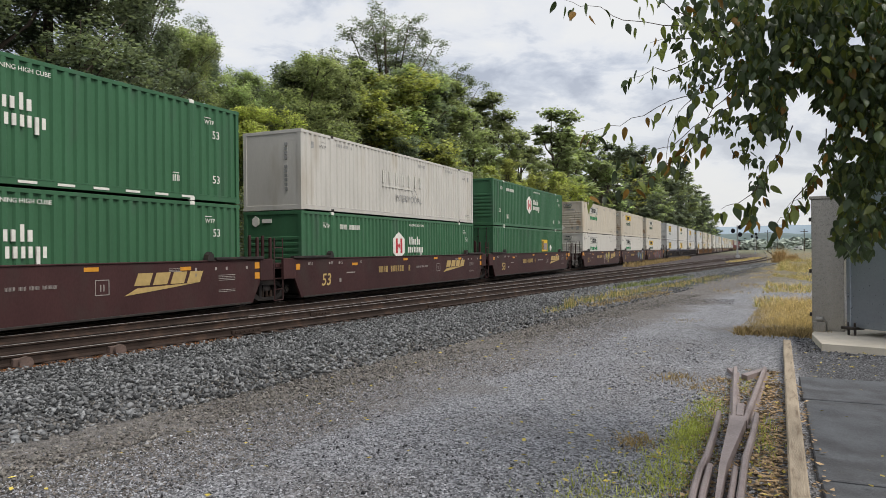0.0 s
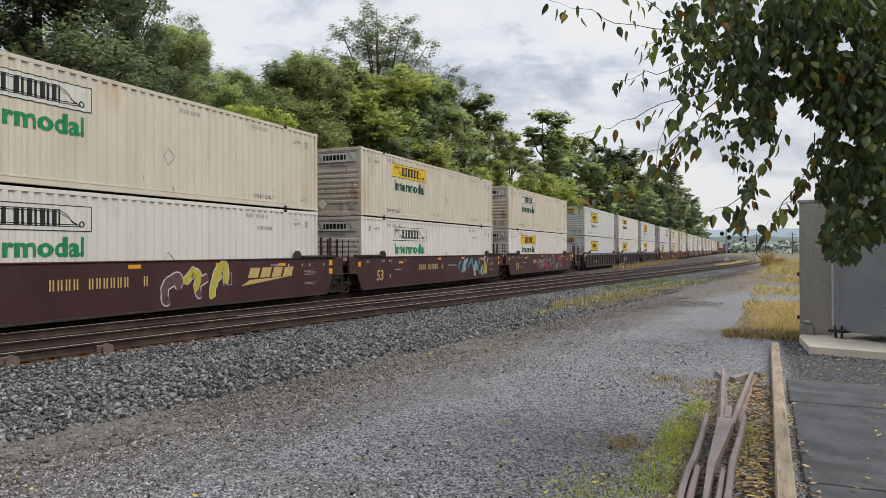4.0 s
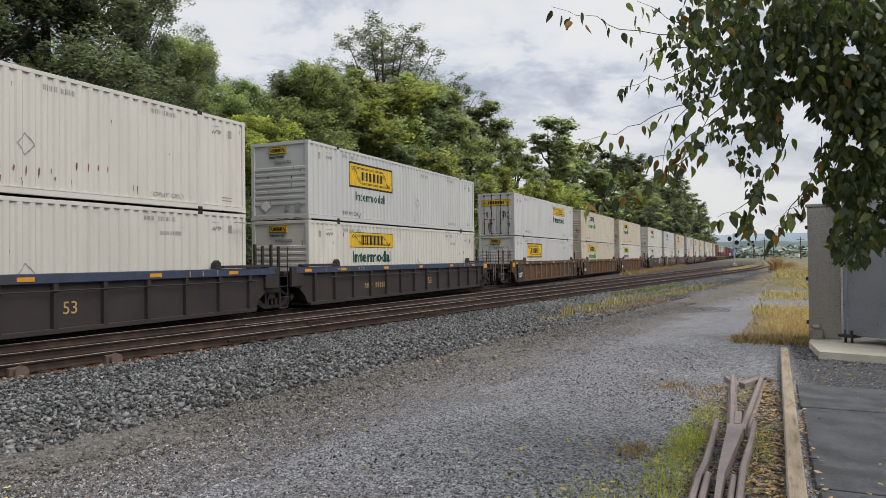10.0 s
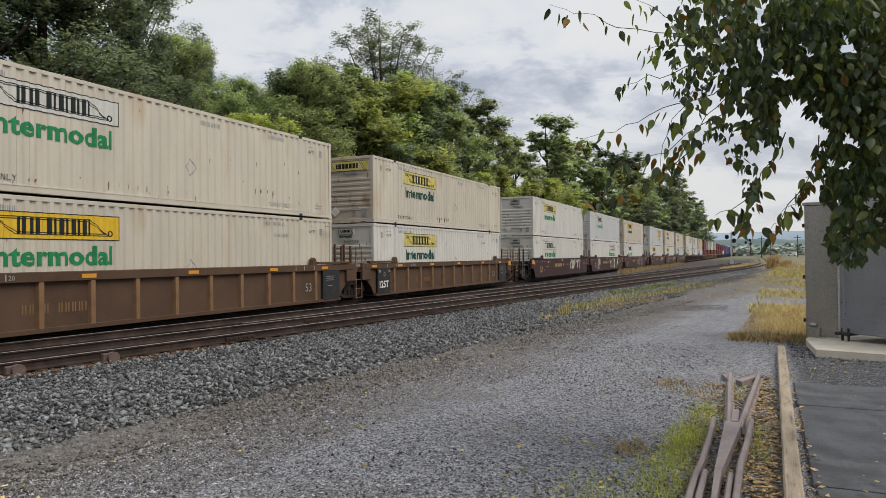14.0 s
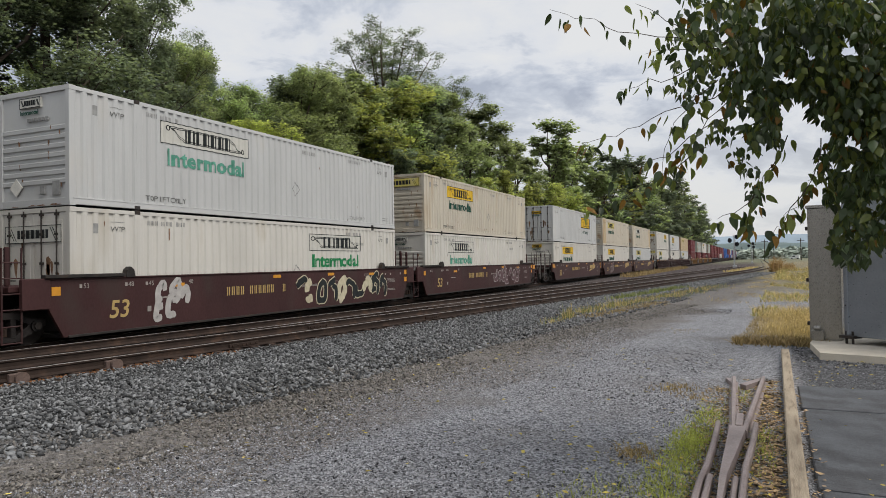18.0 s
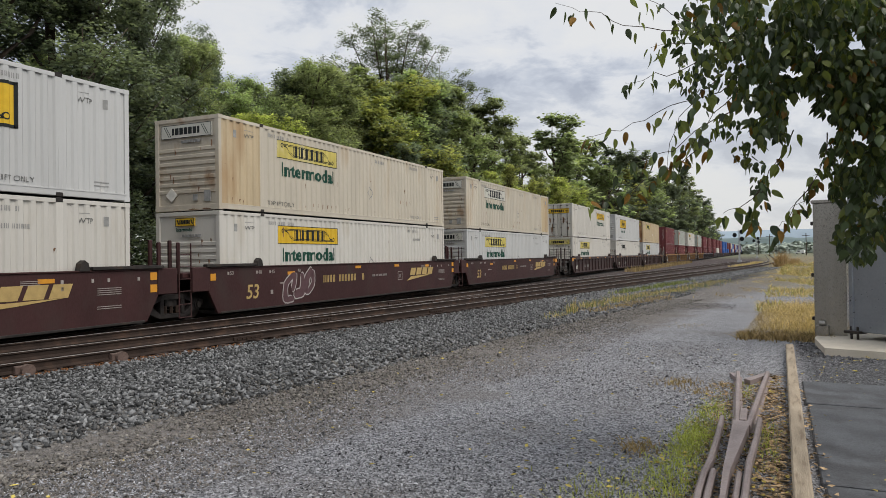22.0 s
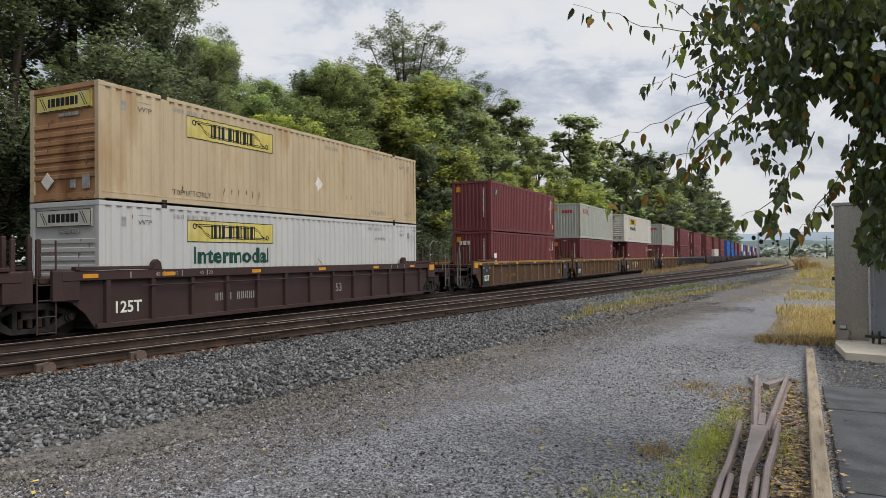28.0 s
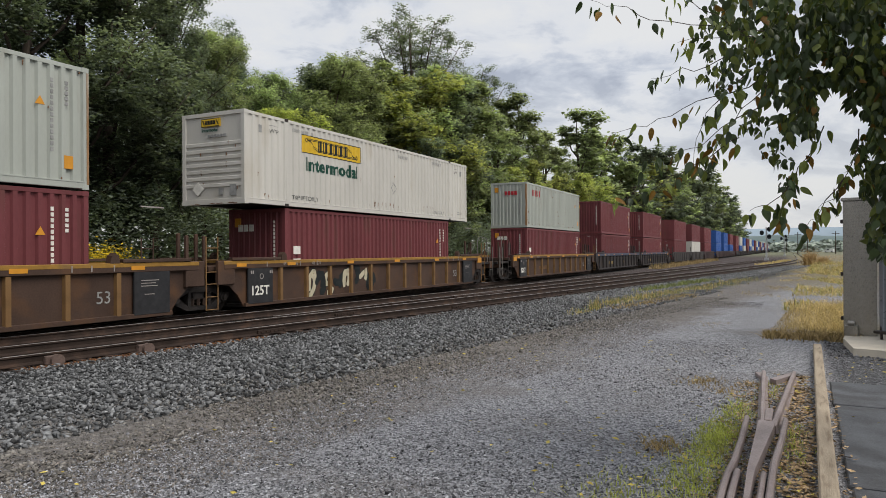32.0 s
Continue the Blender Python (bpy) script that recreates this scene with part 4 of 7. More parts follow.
def scuffs(seed, front, count):
    """Ragged little rust marks and runs, some in rows along the folds."""
    rng = random.Random(seed * 13 + 5)
    polys = []
    for _ in range(count):
        x, z = rng.uniform(-7.8, 7.8), rng.choice((rng.uniform(0.2, 0.5), rng.uniform(0.3, 2.6)))
        w, h = rng.uniform(0.008, 0.03), rng.uniform(0.03, 0.17)
        polys.append([(x, z - h), (x + w * 0.6, z - h * 0.3), (x + w, z + h * 0.2), (x + w * 0.2, z + h * 0.35), (x - w * 0.5, z)])
    for x0, z0, n in ((rng.uniform(-4, 0), rng.uniform(0.3, 0.6), 6), (rng.uniform(0, 4), rng.uniform(0.5, 1.1), 4)):
        for i in range(n if count > 10 else 0):
            x, h, w = x0 + 0.301 * i + rng.uniform(-0.03, 0.03), rng.uniform(0.04, 0.22), rng.uniform(0.02, 0.05)
            polys.append([(x, z0 - h), (x + w * 0.8, z0 - h * 0.5), (x + w, z0 + 0.05), (x + w * 0.4, z0 + 0.09), (x - w * 0.2, z0)])
    return drape(polys, front)


def end_stains(seed, h, W, H):
    rng = random.Random(seed * 7 + 1)
    out = []
    for _ in range(16 if seed == 9 else 9):
        y = rng.choice((-0.55, 0.45, 0.6, -0.9)) + rng.gauss(0, 0.06)
        z = rng.uniform(0.35, 2.1)
        w, l = (rng.uniform(0.02, 0.09), rng.uniform(0.15, 0.5)) if seed == 9 else (rng.uniform(0.006, 0.022), rng.uniform(0.06, 0.2))
        out.append(prism([(y - w, z), (y - w * 0.3, z - l), (y + w * 0.6, z - l * 0.6), (y + w, z + l * 0.1), (y, z + l * 0.2)], -h + 0.006, -h + 0.03, "x"))
    for _ in range(6):
        y = rng.uniform(-0.95, 0.95)
        w = rng.uniform(0.05, 0.2)
        out.append(prism([(y - w, 0.02), (y + w, 0.02), (y + w * 0.6, rng.uniform(0.03, 0.07)), (y - w * 0.5, rng.uniform(0.03, 0.06))], -h - 0.003, -h + 0.03, "x"))
    return out


# -- well cars --
def cut_side(y0, y1):
    return prism([(-8.4, 0.15), (8.4, 0.15), (8.8, 0.86), (9.35, 0.98), (9.35, 1.42), (8.7, 1.5), (-8.7, 1.5), (-9.35, 1.42), (-9.35, 0.98), (-8.8, 0.86)], y0, y1)


def truck_parts(car, x, u):
    t = part("truck", shared("truck_bolster", truck_steel, lambda: [soft_box(-0.2, 0.2, -1.05, 1.05, 0.42, 0.72, 0.03)]), car, "black steel wheel truck", pose(x, 0, 0))
    for s in (-1, 1):
        y = s * 1.02
        part("side_frame", shared(f"side_frame/{s}", truck_steel, lambda: [prism([(-1.14, 0.42), (-1.14, 0.58), (-0.66, 0.64), (-0.4, 0.78), (0.4, 0.78), (0.66, 0.64), (1.14, 0.58), (1.14, 0.42), (0.74, 0.5), (0.4, 0.64), (-0.4, 0.64), (-0.74, 0.5)], y - 0.08, y + 0.08)]
             + [prism([(e * 0.98, 0.36), (e * 0.98, 0.52), (e * 0.76, 0.5), (e * 0.42, 0.24), (0.0, 0.24), (0.0, 0.13), (e * 0.46, 0.13)], y - 0.075, y + 0.075) for e in (-1, 1)] + [soft_box(e * 0.38 - 0.06, e * 0.38 + 0.06, y - 0.085, y + 0.085, 0.2, 0.68, 0.02) for e in (-1, 1)] + [disc(q, 0.45, 0.13, y - 0.13, y + 0.13, 12) for q in (-0.9, 0.9)]), t)
        for q in (-0.22, 0.0, 0.22):
            part("spring", shared(f"spring/{s}{q}", rust_steel, lambda: [tube([(q, y, 0.26), (q, y, 0.46)], 0.062, 8)]), t, "rusty coil spring")
        for q in (-0.9, 0.9):
            part("bearing_cap", shared(f"bearing_cap/{s}{q}", wheel_steel, lambda: [disc(q, 0.45, 0.085, y + s * 0.13 - 0.05, y + s * 0.13 + 0.05, 12)]), t, "round bearing cap")
        part("brake_rod", shared(f"brake_rod/{s}", black_steel, lambda: [tube([(-1.3, s * 0.7, 0.62), (0.0, s * 0.62, 0.82), (1.3, s * 0.7, 0.62)], 0.022, 5)]), t)
    for q in (-0.9, 0.9):
        w = part("wheelset", shared("wheelset", wheel_steel, lambda: [disc(0, 0, 0.445, s * 0.745 - 0.06, s * 0.745 + 0.06, 20) for s in (-1, 1)] + [disc(0, 0, 0.475, s * 0.69 - 0.012, s * 0.69 + 0.012, 20) for s in (-1, 1)] + [disc(0, 0, 0.08, -0.98, 0.98, 8)]
                 + [box(-0.03, 0.03, s * 0.81 - 0.004, s * 0.81 + 0.004, 0.1, 0.36) for s in (-1, 1)]), t, "worn steel wheels on an axle", pose(q, 0, 0.445))
        spinning.append((w, q, u + x + q))


def ladder(car, x, y, mat, name="ladder"):
    part(name, shared(f"{name}/{x}{y}", mat, lambda: [tube([(x + q, y, 0.12), (x + q, y, 2.2)], 0.022, 6) for q in (-0.22, 0.22)] + [tube([(x - 0.22, y, z), (x + 0.22, y, z)], 0.017, 6) for z in (0.14, 0.5, 0.86, 1.2, 1.54, 1.88)]), car)


def ribbon(path, wide, y):
    """A flat stroke of even width along a path in (x, z), with blunt round ends."""
    v, f = [], []
    n = len(path)
    for i, (x, z) in enumerate(path):
        (ax, az), (bx, bz) = path[max(0, i - 1)], path[min(n - 1, i + 1)]
        d = math.hypot(bx - ax, bz - az) or 1.0
        w = wide * (0.62 if i in (0, n - 1) else 1.0)
        v += [(x - (bz - az) / d * w, y, z + (bx - ax) / d * w), (x + (bz - az) / d * w, y, z - (bx - ax) / d * w)]
    return v, [(2 * i, 2 * i + 1, 2 * i + 3, 2 * i + 2) for i in range(n - 1)]


def graffiti(car, x0, x1, z0, z1, fills, edge, seed, front):
    """Sprayed strokes: fat bent shapes with an outline, side by side over a stretch of the wall."""
    rng = random.Random(seed)
    high = z1 - z0
    n = max(3, round((x1 - x0) / (high * 0.62)))
    w = (x1 - x0) / n
    thick = min(0.105, w * 0.17)
    for i in range(n):
        cx, cz = x0 + (i + 0.5) * w, (z0 + z1) / 2 + rng.uniform(-0.05, 0.05) * high
        fill = fills[i % len(fills)]
        for k in range(rng.choice((2, 2, 3))):
            a0, sweep = rng.uniform(0, 2 * math.pi), rng.choice((-1, 1)) * rng.uniform(1.6, 4.4)
            rx, rz = w * rng.uniform(0.28, 0.46), high * rng.uniform(0.22, 0.42)
            ox, oz = rng.uniform(-0.12, 0.12) * w, rng.uniform(-0.16, 0.16) * high
            lean = rng.uniform(0.0, 0.3)
            path = []
            for t in range(15):
                a = a0 + sweep * t / 14
                dz = oz + rz * math.sin(a) * (1 + 0.25 * math.sin(2.3 * a))
                path.append((cx + ox + rx * math.cos(a) + lean * dz, min(z1, max(z0, cz + dz))))
            d = 0.0004 * (3 * (i % 2) + k)
            o = part("sprayed_outline", mesh("sprayed_outline", edge, ribbon(path, thick * 1.38, front - 0.004 - d)), car, "sprayed outline stroke")
            part("sprayed_fill", mesh("sprayed_fill", fill, ribbon(path, thick, front - 0.0075 - d)), o, "sprayed colour fill")


def well_car(u, kind, colour, first, last, label, tags=()):
    mat = car_paint[colour]
    car = thing("well_car", label, "railcar", group="well cars of the train")
    rib_mat = {"tan": rib_tan, "rusty": rib_rust}.get(colour, mat)
    top = {"slate": navy}.get(colour, mat)
    for s in (-1, 1):
        y = s * 1.47
        if kind == "smooth":
            part("side_sill", shared(f"side_sill/{s}", mat, lambda: [cut_side(y - 0.04, y + 0.04)]), car)
            part("bottom_flange", shared(f"bottom_flange/{s}", black_steel, lambda: [soft_box(-8.3, 8.3, y - 0.075, y + 0.06, 0.13, 0.19, 0.01)]), car)
            part("top_flange", shared(f"top_flange/{s}", mat, lambda: [soft_box(-8.9, 8.9, y - 0.07, y + 0.07, 1.475, 1.515, 0.01)]), car)
        else:
            part("top_chord", shared(f"top_chord/{s}", top, lambda: [soft_box(-9.2, 9.2, y - 0.085, y + 0.085, 1.27, 1.5, 0.015)]), car)
            part("side_sheet", shared(f"side_sheet/{s}", mat, lambda: [prism([(-8.3, 0.15), (8.3, 0.15), (8.55, 0.5), (8.9, 0.78), (9.1, 0.8), (9.1, 1.28), (-9.1, 1.28), (-9.1, 0.8), (-8.9, 0.78), (-8.55, 0.5)], y - 0.03 - 0.06 * s, y + 0.03 - 0.06 * s)]), car)
            part("bottom_chord", shared(f"bottom_chord/{s}", mat, lambda: [soft_box(-8.3, 8.3, y - 0.07, y + 0.06, 0.12, 0.24, 0.012)]), car)
            if colour == "tan":
                part("chord_stripe", shared(f"chord_stripe/{s}", ochre, lambda: [soft_box(-9.2, 9.2, y - 0.09, y + 0.09, 1.395, 1.505, 0.012)]), car, "worn ochre stripe along the top")
            for i in range(13):
                x = -8.0 + 16.0 * i / 12
                part("side_rib", shared(f"side_rib/{s}", rib_mat, lambda: [prism([(-0.085, -0.075), (-0.06, 0.07), (0.06, 0.07), (0.085, -0.075)] if s > 0 else [(-0.085, 0.075), (-0.06, -0.07), (0.06, -0.07), (0.085, 0.075)], 0.22, 1.27, "z")]), car, m=pose(x, y, 0))
            if colour in ("tan", "rusty"):
                for e in (-1, 1):
                    part("data_panel", shared(f"data_panel/{s}{e}", panel_black, lambda: [soft_box(min(e * 7.1, e * 8.2), max(e * 7.1, e * 8.2), y + s * 0.045 - 0.035, y + s * 0.045 + 0.035, 0.2, 1.28, 0.01)]), car, "black data panel")
        for e in (-1, 1):
            lo, hi = min(e * 6.75, e * 8.9), max(e * 6.75, e * 8.9)
            part("guide_ledge", shared(f"guide_ledge/{s}{e}", black_steel if kind == "smooth" else mat, lambda: [soft_box(lo, hi, y - 0.12, y + 0.05, 1.515, 1.60, 0.012)]), car)
            part("guide_block", shared(f"guide_block/{s}{e}", black_steel if kind == "smooth" else mat, lambda: [prism([(e * 6.55 - 0.14, 1.5), (e * 6.55 + 0.14, 1.5), (e * 6.55 + 0.1, 1.68), (e * 6.55, 1.76), (e * 6.55 - 0.1, 1.68)], y - 0.09, y + 0.09)]), car)
            part("end_box", shared(f"end_box/{s}{e}", mat, lambda: [soft_box(min(e * 8.75, e * 9.42), max(e * 8.75, e * 9.42), y - 0.07, y + 0.05, 0.82, 1.52, 0.02)]), car)
    part("well_floor", shared("well_floor", black_steel, lambda: [box(-8.3, 8.3, -1.4, 1.4, 0.12, 0.2)] + [soft_box(x - 0.15, x + 0.15, -1.42, 1.42, 0.2, 0.33, 0.02) for x in (-7.9, -5.9, 0, 5.9, 7.9)]), car)
    for e in (-1, 1):
        part("end_platform", shared(f"end_platform/{e}", mat, lambda: [soft_box(min(e * 8.3, e * 9.6), max(e * 8.3, e * 9.6), -1.35, 1.35, 1.22, 1.36, 0.02)]), car)
        part("bulkhead", shared(f"bulkhead/{e}", black_steel, lambda: [soft_box(min(e * 8.25, e * 8.4), max(e * 8.25, e * 8.4), -1.38, 1.38, 0.3, 1.22, 0.02)]), car)
        part("draft_sill", shared(f"draft_sill/{e}", black_steel, lambda: [soft_box(min(e * 8.4, e * 10.2), max(e * 8.4, e * 10.2), -0.3, 0.3, 0.72, 1.15, 0.03)]), car)
        for q in (-0.92, -0.6):
            part("guide_post", shared(f"guide_post/{e}{q}", mat, lambda: [soft_box(e * 9.35 - 0.05, e * 9.35 + 0.05, q - 0.045, q + 0.045, 1.36, 2.42 + 0.2 * q, 0.02)]), car)
    if first:
        truck_parts(car, -9.67, u)
        ladder(car, -9.77, -1.46, black_steel)
    truck_parts(car, 9.67, u)
    ladder(car, 9.77, -1.46, rib_mat if colour in ("tan", "rusty") else mat)
    if kind != "smooth":
        ladder(car, -9.3, 1.46, mat)
    for e in ([-1] if first else []) + ([1] if last else []):
        part("coupler", shared(f"coupler/{e}", black_steel, lambda: [soft_box(min(e * 10.2, e * 12.0), max(e * 10.2, e * 11.75), -0.12, 0.12, 0.72, 0.98, 0.03), soft_box(e * 11.6 - 0.2, e * 11.6 + 0.12, -0.2, 0.2, 0.65, 1.02, 0.05)]), car)
        part("end_deck", shared(f"end_deck/{e}", black_steel, lambda: [soft_box(min(e * 9.45, e * 11.3), max(e * 9.45, e * 11.1), -1.3, 1.3, 1.04, 1.16, 0.02)]), car)
        part("end_beam", shared(f"end_beam/{e}", mat, lambda: [soft_box(e * 11.05 - 0.1, e * 11.05 + 0.1, -1.4, 1.4, 0.82, 1.2, 0.02)]), car)
        part("handrail", shared(f"handrail/{e}", mast_rail, lambda: [tube([(e * 9.4, -1.3, 1.5), (e * 9.4, -1.3, 2.3), (e * 9.7, -1.3, 2.52), (e * 10.6, -1.3, 2.45), (e * 10.75, -1.3, 1.16)], 0.024, 6)]), car, "bent pale handrail")
        part("step", shared(f"step/{e}", mast_rail, lambda: [tube([(e * 10.8, -1.42, 2.0), (e * 10.8, -1.42, 0.38), (e * 11.2, -1.42, 0.38), (e * 11.2, -1.42, 2.0)], 0.02, 6), tube([(e * 10.8, -1.42, 0.75), (e * 11.2, -1.42, 0.75)], 0.018, 6)]), car, "grab rails and step")
        part("brake_rigging", shared(f"brake_rigging/{e}", black_steel, lambda: [soft_box(e * 10.5 - 0.3, e * 10.5 + 0.3, -1.1, -0.5, 0.5, 0.95, 0.04), tube([(e * 9.0, -0.9, 0.8), (e * 10.3, -0.85, 0.72), (e * 11.2, -0.7, 0.6)], 0.03, 6)]), car)
        part("brake_wheel", shared(f"brake_wheel/{e}", black_steel, lambda: [disc(e * 10.9, 1.5, 0.22, 0.6, 0.66, 14)]), car)
        part("warning_plate", shared(f"warning_plate/{e}", amber, lambda: [soft_box(e * 9.08 - 0.24, e * 9.08 + 0.24, -1.565, -1.53, 1.16, 1.42, 0.008)]), car, "square amber plate")
    front = -1.47 - (0.045 if kind == "smooth" else 0.09)
    spots = [(-4.9, 1.24), (-0.6, 1.36), (2.6, 1.36), (5.6, 1.3), (8.62, 1.32), (8.62, 1.0), (-8.6, 1.22)] if kind == "smooth" else [(-8.5, 1.38), (-6.2, 1.38), (-2.8, 1.38), (0.6, 1.38), (4.2, 1.38), (7.2, 1.38)]
    for x, z in spots:
        part("reflector", shared(f"reflector/{x}{z}{kind}", amber, lambda: [box(x - 0.2, x + 0.2, front - 0.006, front + 0.03, z - 0.05, z + 0.05)] if abs(x) < 8.6 else [box(x - 0.11, x + 0.11, front - 0.006, front + 0.03, z - 0.1, z + 0.1)]), car, "amber reflector")
    if kind == "smooth":
        for q, t in ((-7.9, "53"), (-6.6, "48"), (-5.95, "45"), (-4.55, "40")):
            part("lettering", word(t, ink_dim, 0.17), car, "small white length mark", Matrix.Translation((q, front - 0.003, 1.26)))
        part("lettering", word("53", ink_gold, 0.62, 0.16, 0.008), car, "gold number 53", Matrix.Translation((-7.2, front - 0.003, 0.5)))
        stuff(part("car_number", shared("car_number/a", ink_gold, lambda: bars(-3.0, 0.84, 0.26, 14, front, (4, 11, 12), 0.8)), car, "gold bars of a car number"))
        bare = not any(x0 < 5.0 < x1 or 3.6 < x0 < 5.6 for x0, x1, *_ in tags)          # not sprayed over
        brand = bare and part("brand_shape", shared("brand_shape/s", ink_gold, lambda: [prism([(3.55, 0.66), (3.95, 0.84), (6.05, 0.90), (5.1, 0.80)], front - 0.006, front + 0.02)]), car, "slanted gold brand swoosh")
        for i in range(4 if bare else 0):
            part("brand_shape", shared(f"brand_shape/{i}", ink_gold, lambda: [prism([(3.85 + 0.6 * i, 0.90), (3.98 + 0.6 * i, 1.22), (4.46 + 0.6 * i, 1.22), (4.33 + 0.6 * i, 0.90)], front - 0.006, front + 0.02)]), brand, "slanted gold brand block")
        stuff(part("small_lettering", shared("small_lettering/b", ink_dim, lambda: [flat(x, x + 0.07, z, z + 0.09, front) for x, z in ((-8.0, 1.27), (-6.7, 1.27), (-6.05, 1.27), (5.95, 1.22), (5.95, 1.06), (6.75, 1.22), (7.2, 1.22), (8.1, 1.22))] + [flat(6.9, 7.6, z, z + 0.016, front) for z in (1.06, 1.01, 0.96, 0.91, 0.62, 0.57)] + [flat(5.0, 5.45, z, z + 0.015, front) for z in (1.3, 1.26, 1.22)] + [flat(-5.5, -4.9, 0.9, 0.94, front), flat(-6.0, -5.88, 0.58, 0.72, front)] + bars(0.5, 0.95, 0.085, 20, front, (4, 8, 13))), car, "small white lettering bars"))
        stuff(part("data_square", shared("data_square", ink_dim, lambda: [flat(2.7, 3.1, 0.72, 0.74, front), flat(2.7, 3.1, 1.08, 1.1, front), flat(2.7, 2.72, 0.72, 1.1, front), flat(3.08, 3.1, 0.72, 1.1, front), flat(2.84, 2.87, 0.82, 0.98, front), flat(2.93, 2.96, 0.82, 0.98, front)]), car, "small white square stencil"))
    else:
        part("lettering", word("53", ink_gold if colour == "slate" else ink_grey, 0.42), car, "worn number 53", Matrix.Translation((1.55 if colour in ("plum", "slate") else 6.1, -1.47 + 0.02, 0.55)))
        stuff(part("car_number", shared("car_number/c", {"slate": ink_gold, "plum": ink_grey}.get(colour, rib_tan), lambda: bars(-4.4, 0.56, 0.22, 11, -1.44, (4,), 0.8)), car, "worn bars of a car number"))
        for q, t in ((-6.62, "48"), (-6.02, "45"), (-5.12, "40"), (-4.78, "20")):
            part("lettering", word(t, ink_dim, 0.15), car, "small white length mark", Matrix.Translation((q, front - 0.003, 1.33)))
        if colour in ("plum", "slate"):
            part("brake_pipe", shared("brake_pipe", mat, lambda: [tube([(-7.1, -1.56, 1.1), (8.3, -1.56, 1.1)], 0.018, 6)]), car, "thin brake pipe along the side")
        stuff(part("small_lettering", shared("small_lettering/c", ink_dim, lambda: [flat(x, x + 0.03, 1.31, 1.46, front) for x in (-7.4, -6.35, -5.75, -4.85, 5.4, 5.9, 6.5)] + [box(7.3, 8.0, -1.56, -1.5, z, z + 0.035) for z in ((1.0, 0.86, 0.72, 0.62) if colour in ("tan", "rusty") else (2.9,))]), car, "small white lettering bars"))
        if colour in ("tan", "rusty", "plum"):
            part("lettering", word("125T", ink_white, 0.40, 0.0, 0.008), car, "white marking 125T", Matrix.Translation((-8.12 if colour != "plum" else -7.8, -1.5535 if colour != "plum" else -1.446, 0.46)))
        if colour in ("tan", "rusty"):
            stuff(part("small_lettering", shared("small_lettering/p", ink_dim, lambda: ring_shape(-7.62, 1.02, 0.09, 0.025, -1.548, 12) + [box(q, q + 0.05, -1.5545, -1.545, 1.10, 1.2) for q in (-8.1, -8.02, -7.25, -7.17)] + [box(q, q + w, -1.554, -1.545, z, z + 0.02) for q, w, z in ((7.3, 0.55, 1.05), (7.3, 0.45, 0.98), (7.3, 0.5, 0.91), (7.4, 0.3, 0.7))]), car, "small white stencils on the black panels"))
    for x0, x1, fills, edge, seed in tags:
        graffiti(car, x0, x1, 0.28, 1.38 if kind == "smooth" else 1.2, fills, edge, seed, front if kind == "smooth" else -1.47 + 0.028)
    ride(car, u, TRACK_Y, RAIL)
    return car


def far_stack(u, colour, loads, label):
    """A car and its load that never come near: whole shapes with few parts."""
    car = thing("well_car", label, "railcar", group="well cars of the train")
    part("body", shared("body/far", car_paint[colour], lambda: [cut_side(-1.51, -1.43), cut_side(1.43, 1.51), box(-8.3, 8.3, -1.4, 1.4, 0.12, 0.2), box(-9.6, -8.3, -1.3, 1.3, 1.1, 1.3), box(8.3, 9.6, -1.3, 1.3, 1.1, 1.3)]), car)
    for i in range(9):
        part("side_rib", shared("side_rib/far", car_paint[colour], lambda: [box(-0.08, 0.08, -1.56, -1.5, 0.2, 1.4)]), car, m=pose(-8 + 2 * i, 0, 0))
    for x in (-9.67, 9.67):
        part("truck", shared("truck/far", black_steel, lambda: [prism([(-1.3, 0.2), (-1.3, 0.6), (-0.4, 0.85), (0.4, 0.85), (1.3, 0.6), (1.3, 0.2), (0.9, 0.0), (-0.9, 0.0)], -1.1, 1.1)]), car, "black steel wheel truck", pose(x, 0, 0))
        part("ladder", shared("ladder/far", black_steel, lambda: [box(-0.2, 0.2, -1.5, -1.46, 0.3, 2.2)]), car, m=pose(x, 0, 0))
    ride(car, u, TRACK_Y, RAIL)
    for z, name in zip((LOWER + 2.908, LOWER), loads):
        L, W, H = BOX[40]
        c = thing("shipping_container", f"{COLOUR_WORDS[name]} 40-foot steel container far up the line", "container", group="containers of the train")
        part("side_panel", shared("side_panel/far", paint[name], lambda: [prism([(x, y - W / 2) for x, y in wave(L - 0.1, 0.034, 0.28)], 0.1, H - 0.06, "z")]), c)
        part("side_panel", shared("side_panel/far", paint[name], lambda: []), c, m=pose(0, 0, 0, 0, 0, 180))
        for m in (Matrix(), pose(0, 0, 0, 0, 0, 180)):
            part("end_wall", shared("end_wall/farbox", paint[name], lambda: [box(-L / 2, -L / 2 + 0.12, -W / 2, W / 2, 0, H)]), c, m=m)
        part("roof", shared("roof/far", paint[name], lambda: [box(-L / 2 + 0.12, L / 2 - 0.12, -W / 2, W / 2, H - 0.08, H - 0.01), box(-L / 2 + 0.12, L / 2 - 0.12, -W / 2, W / 2, 0.0, 0.12)]), c)
        ride(c, u, TRACK_Y, z)


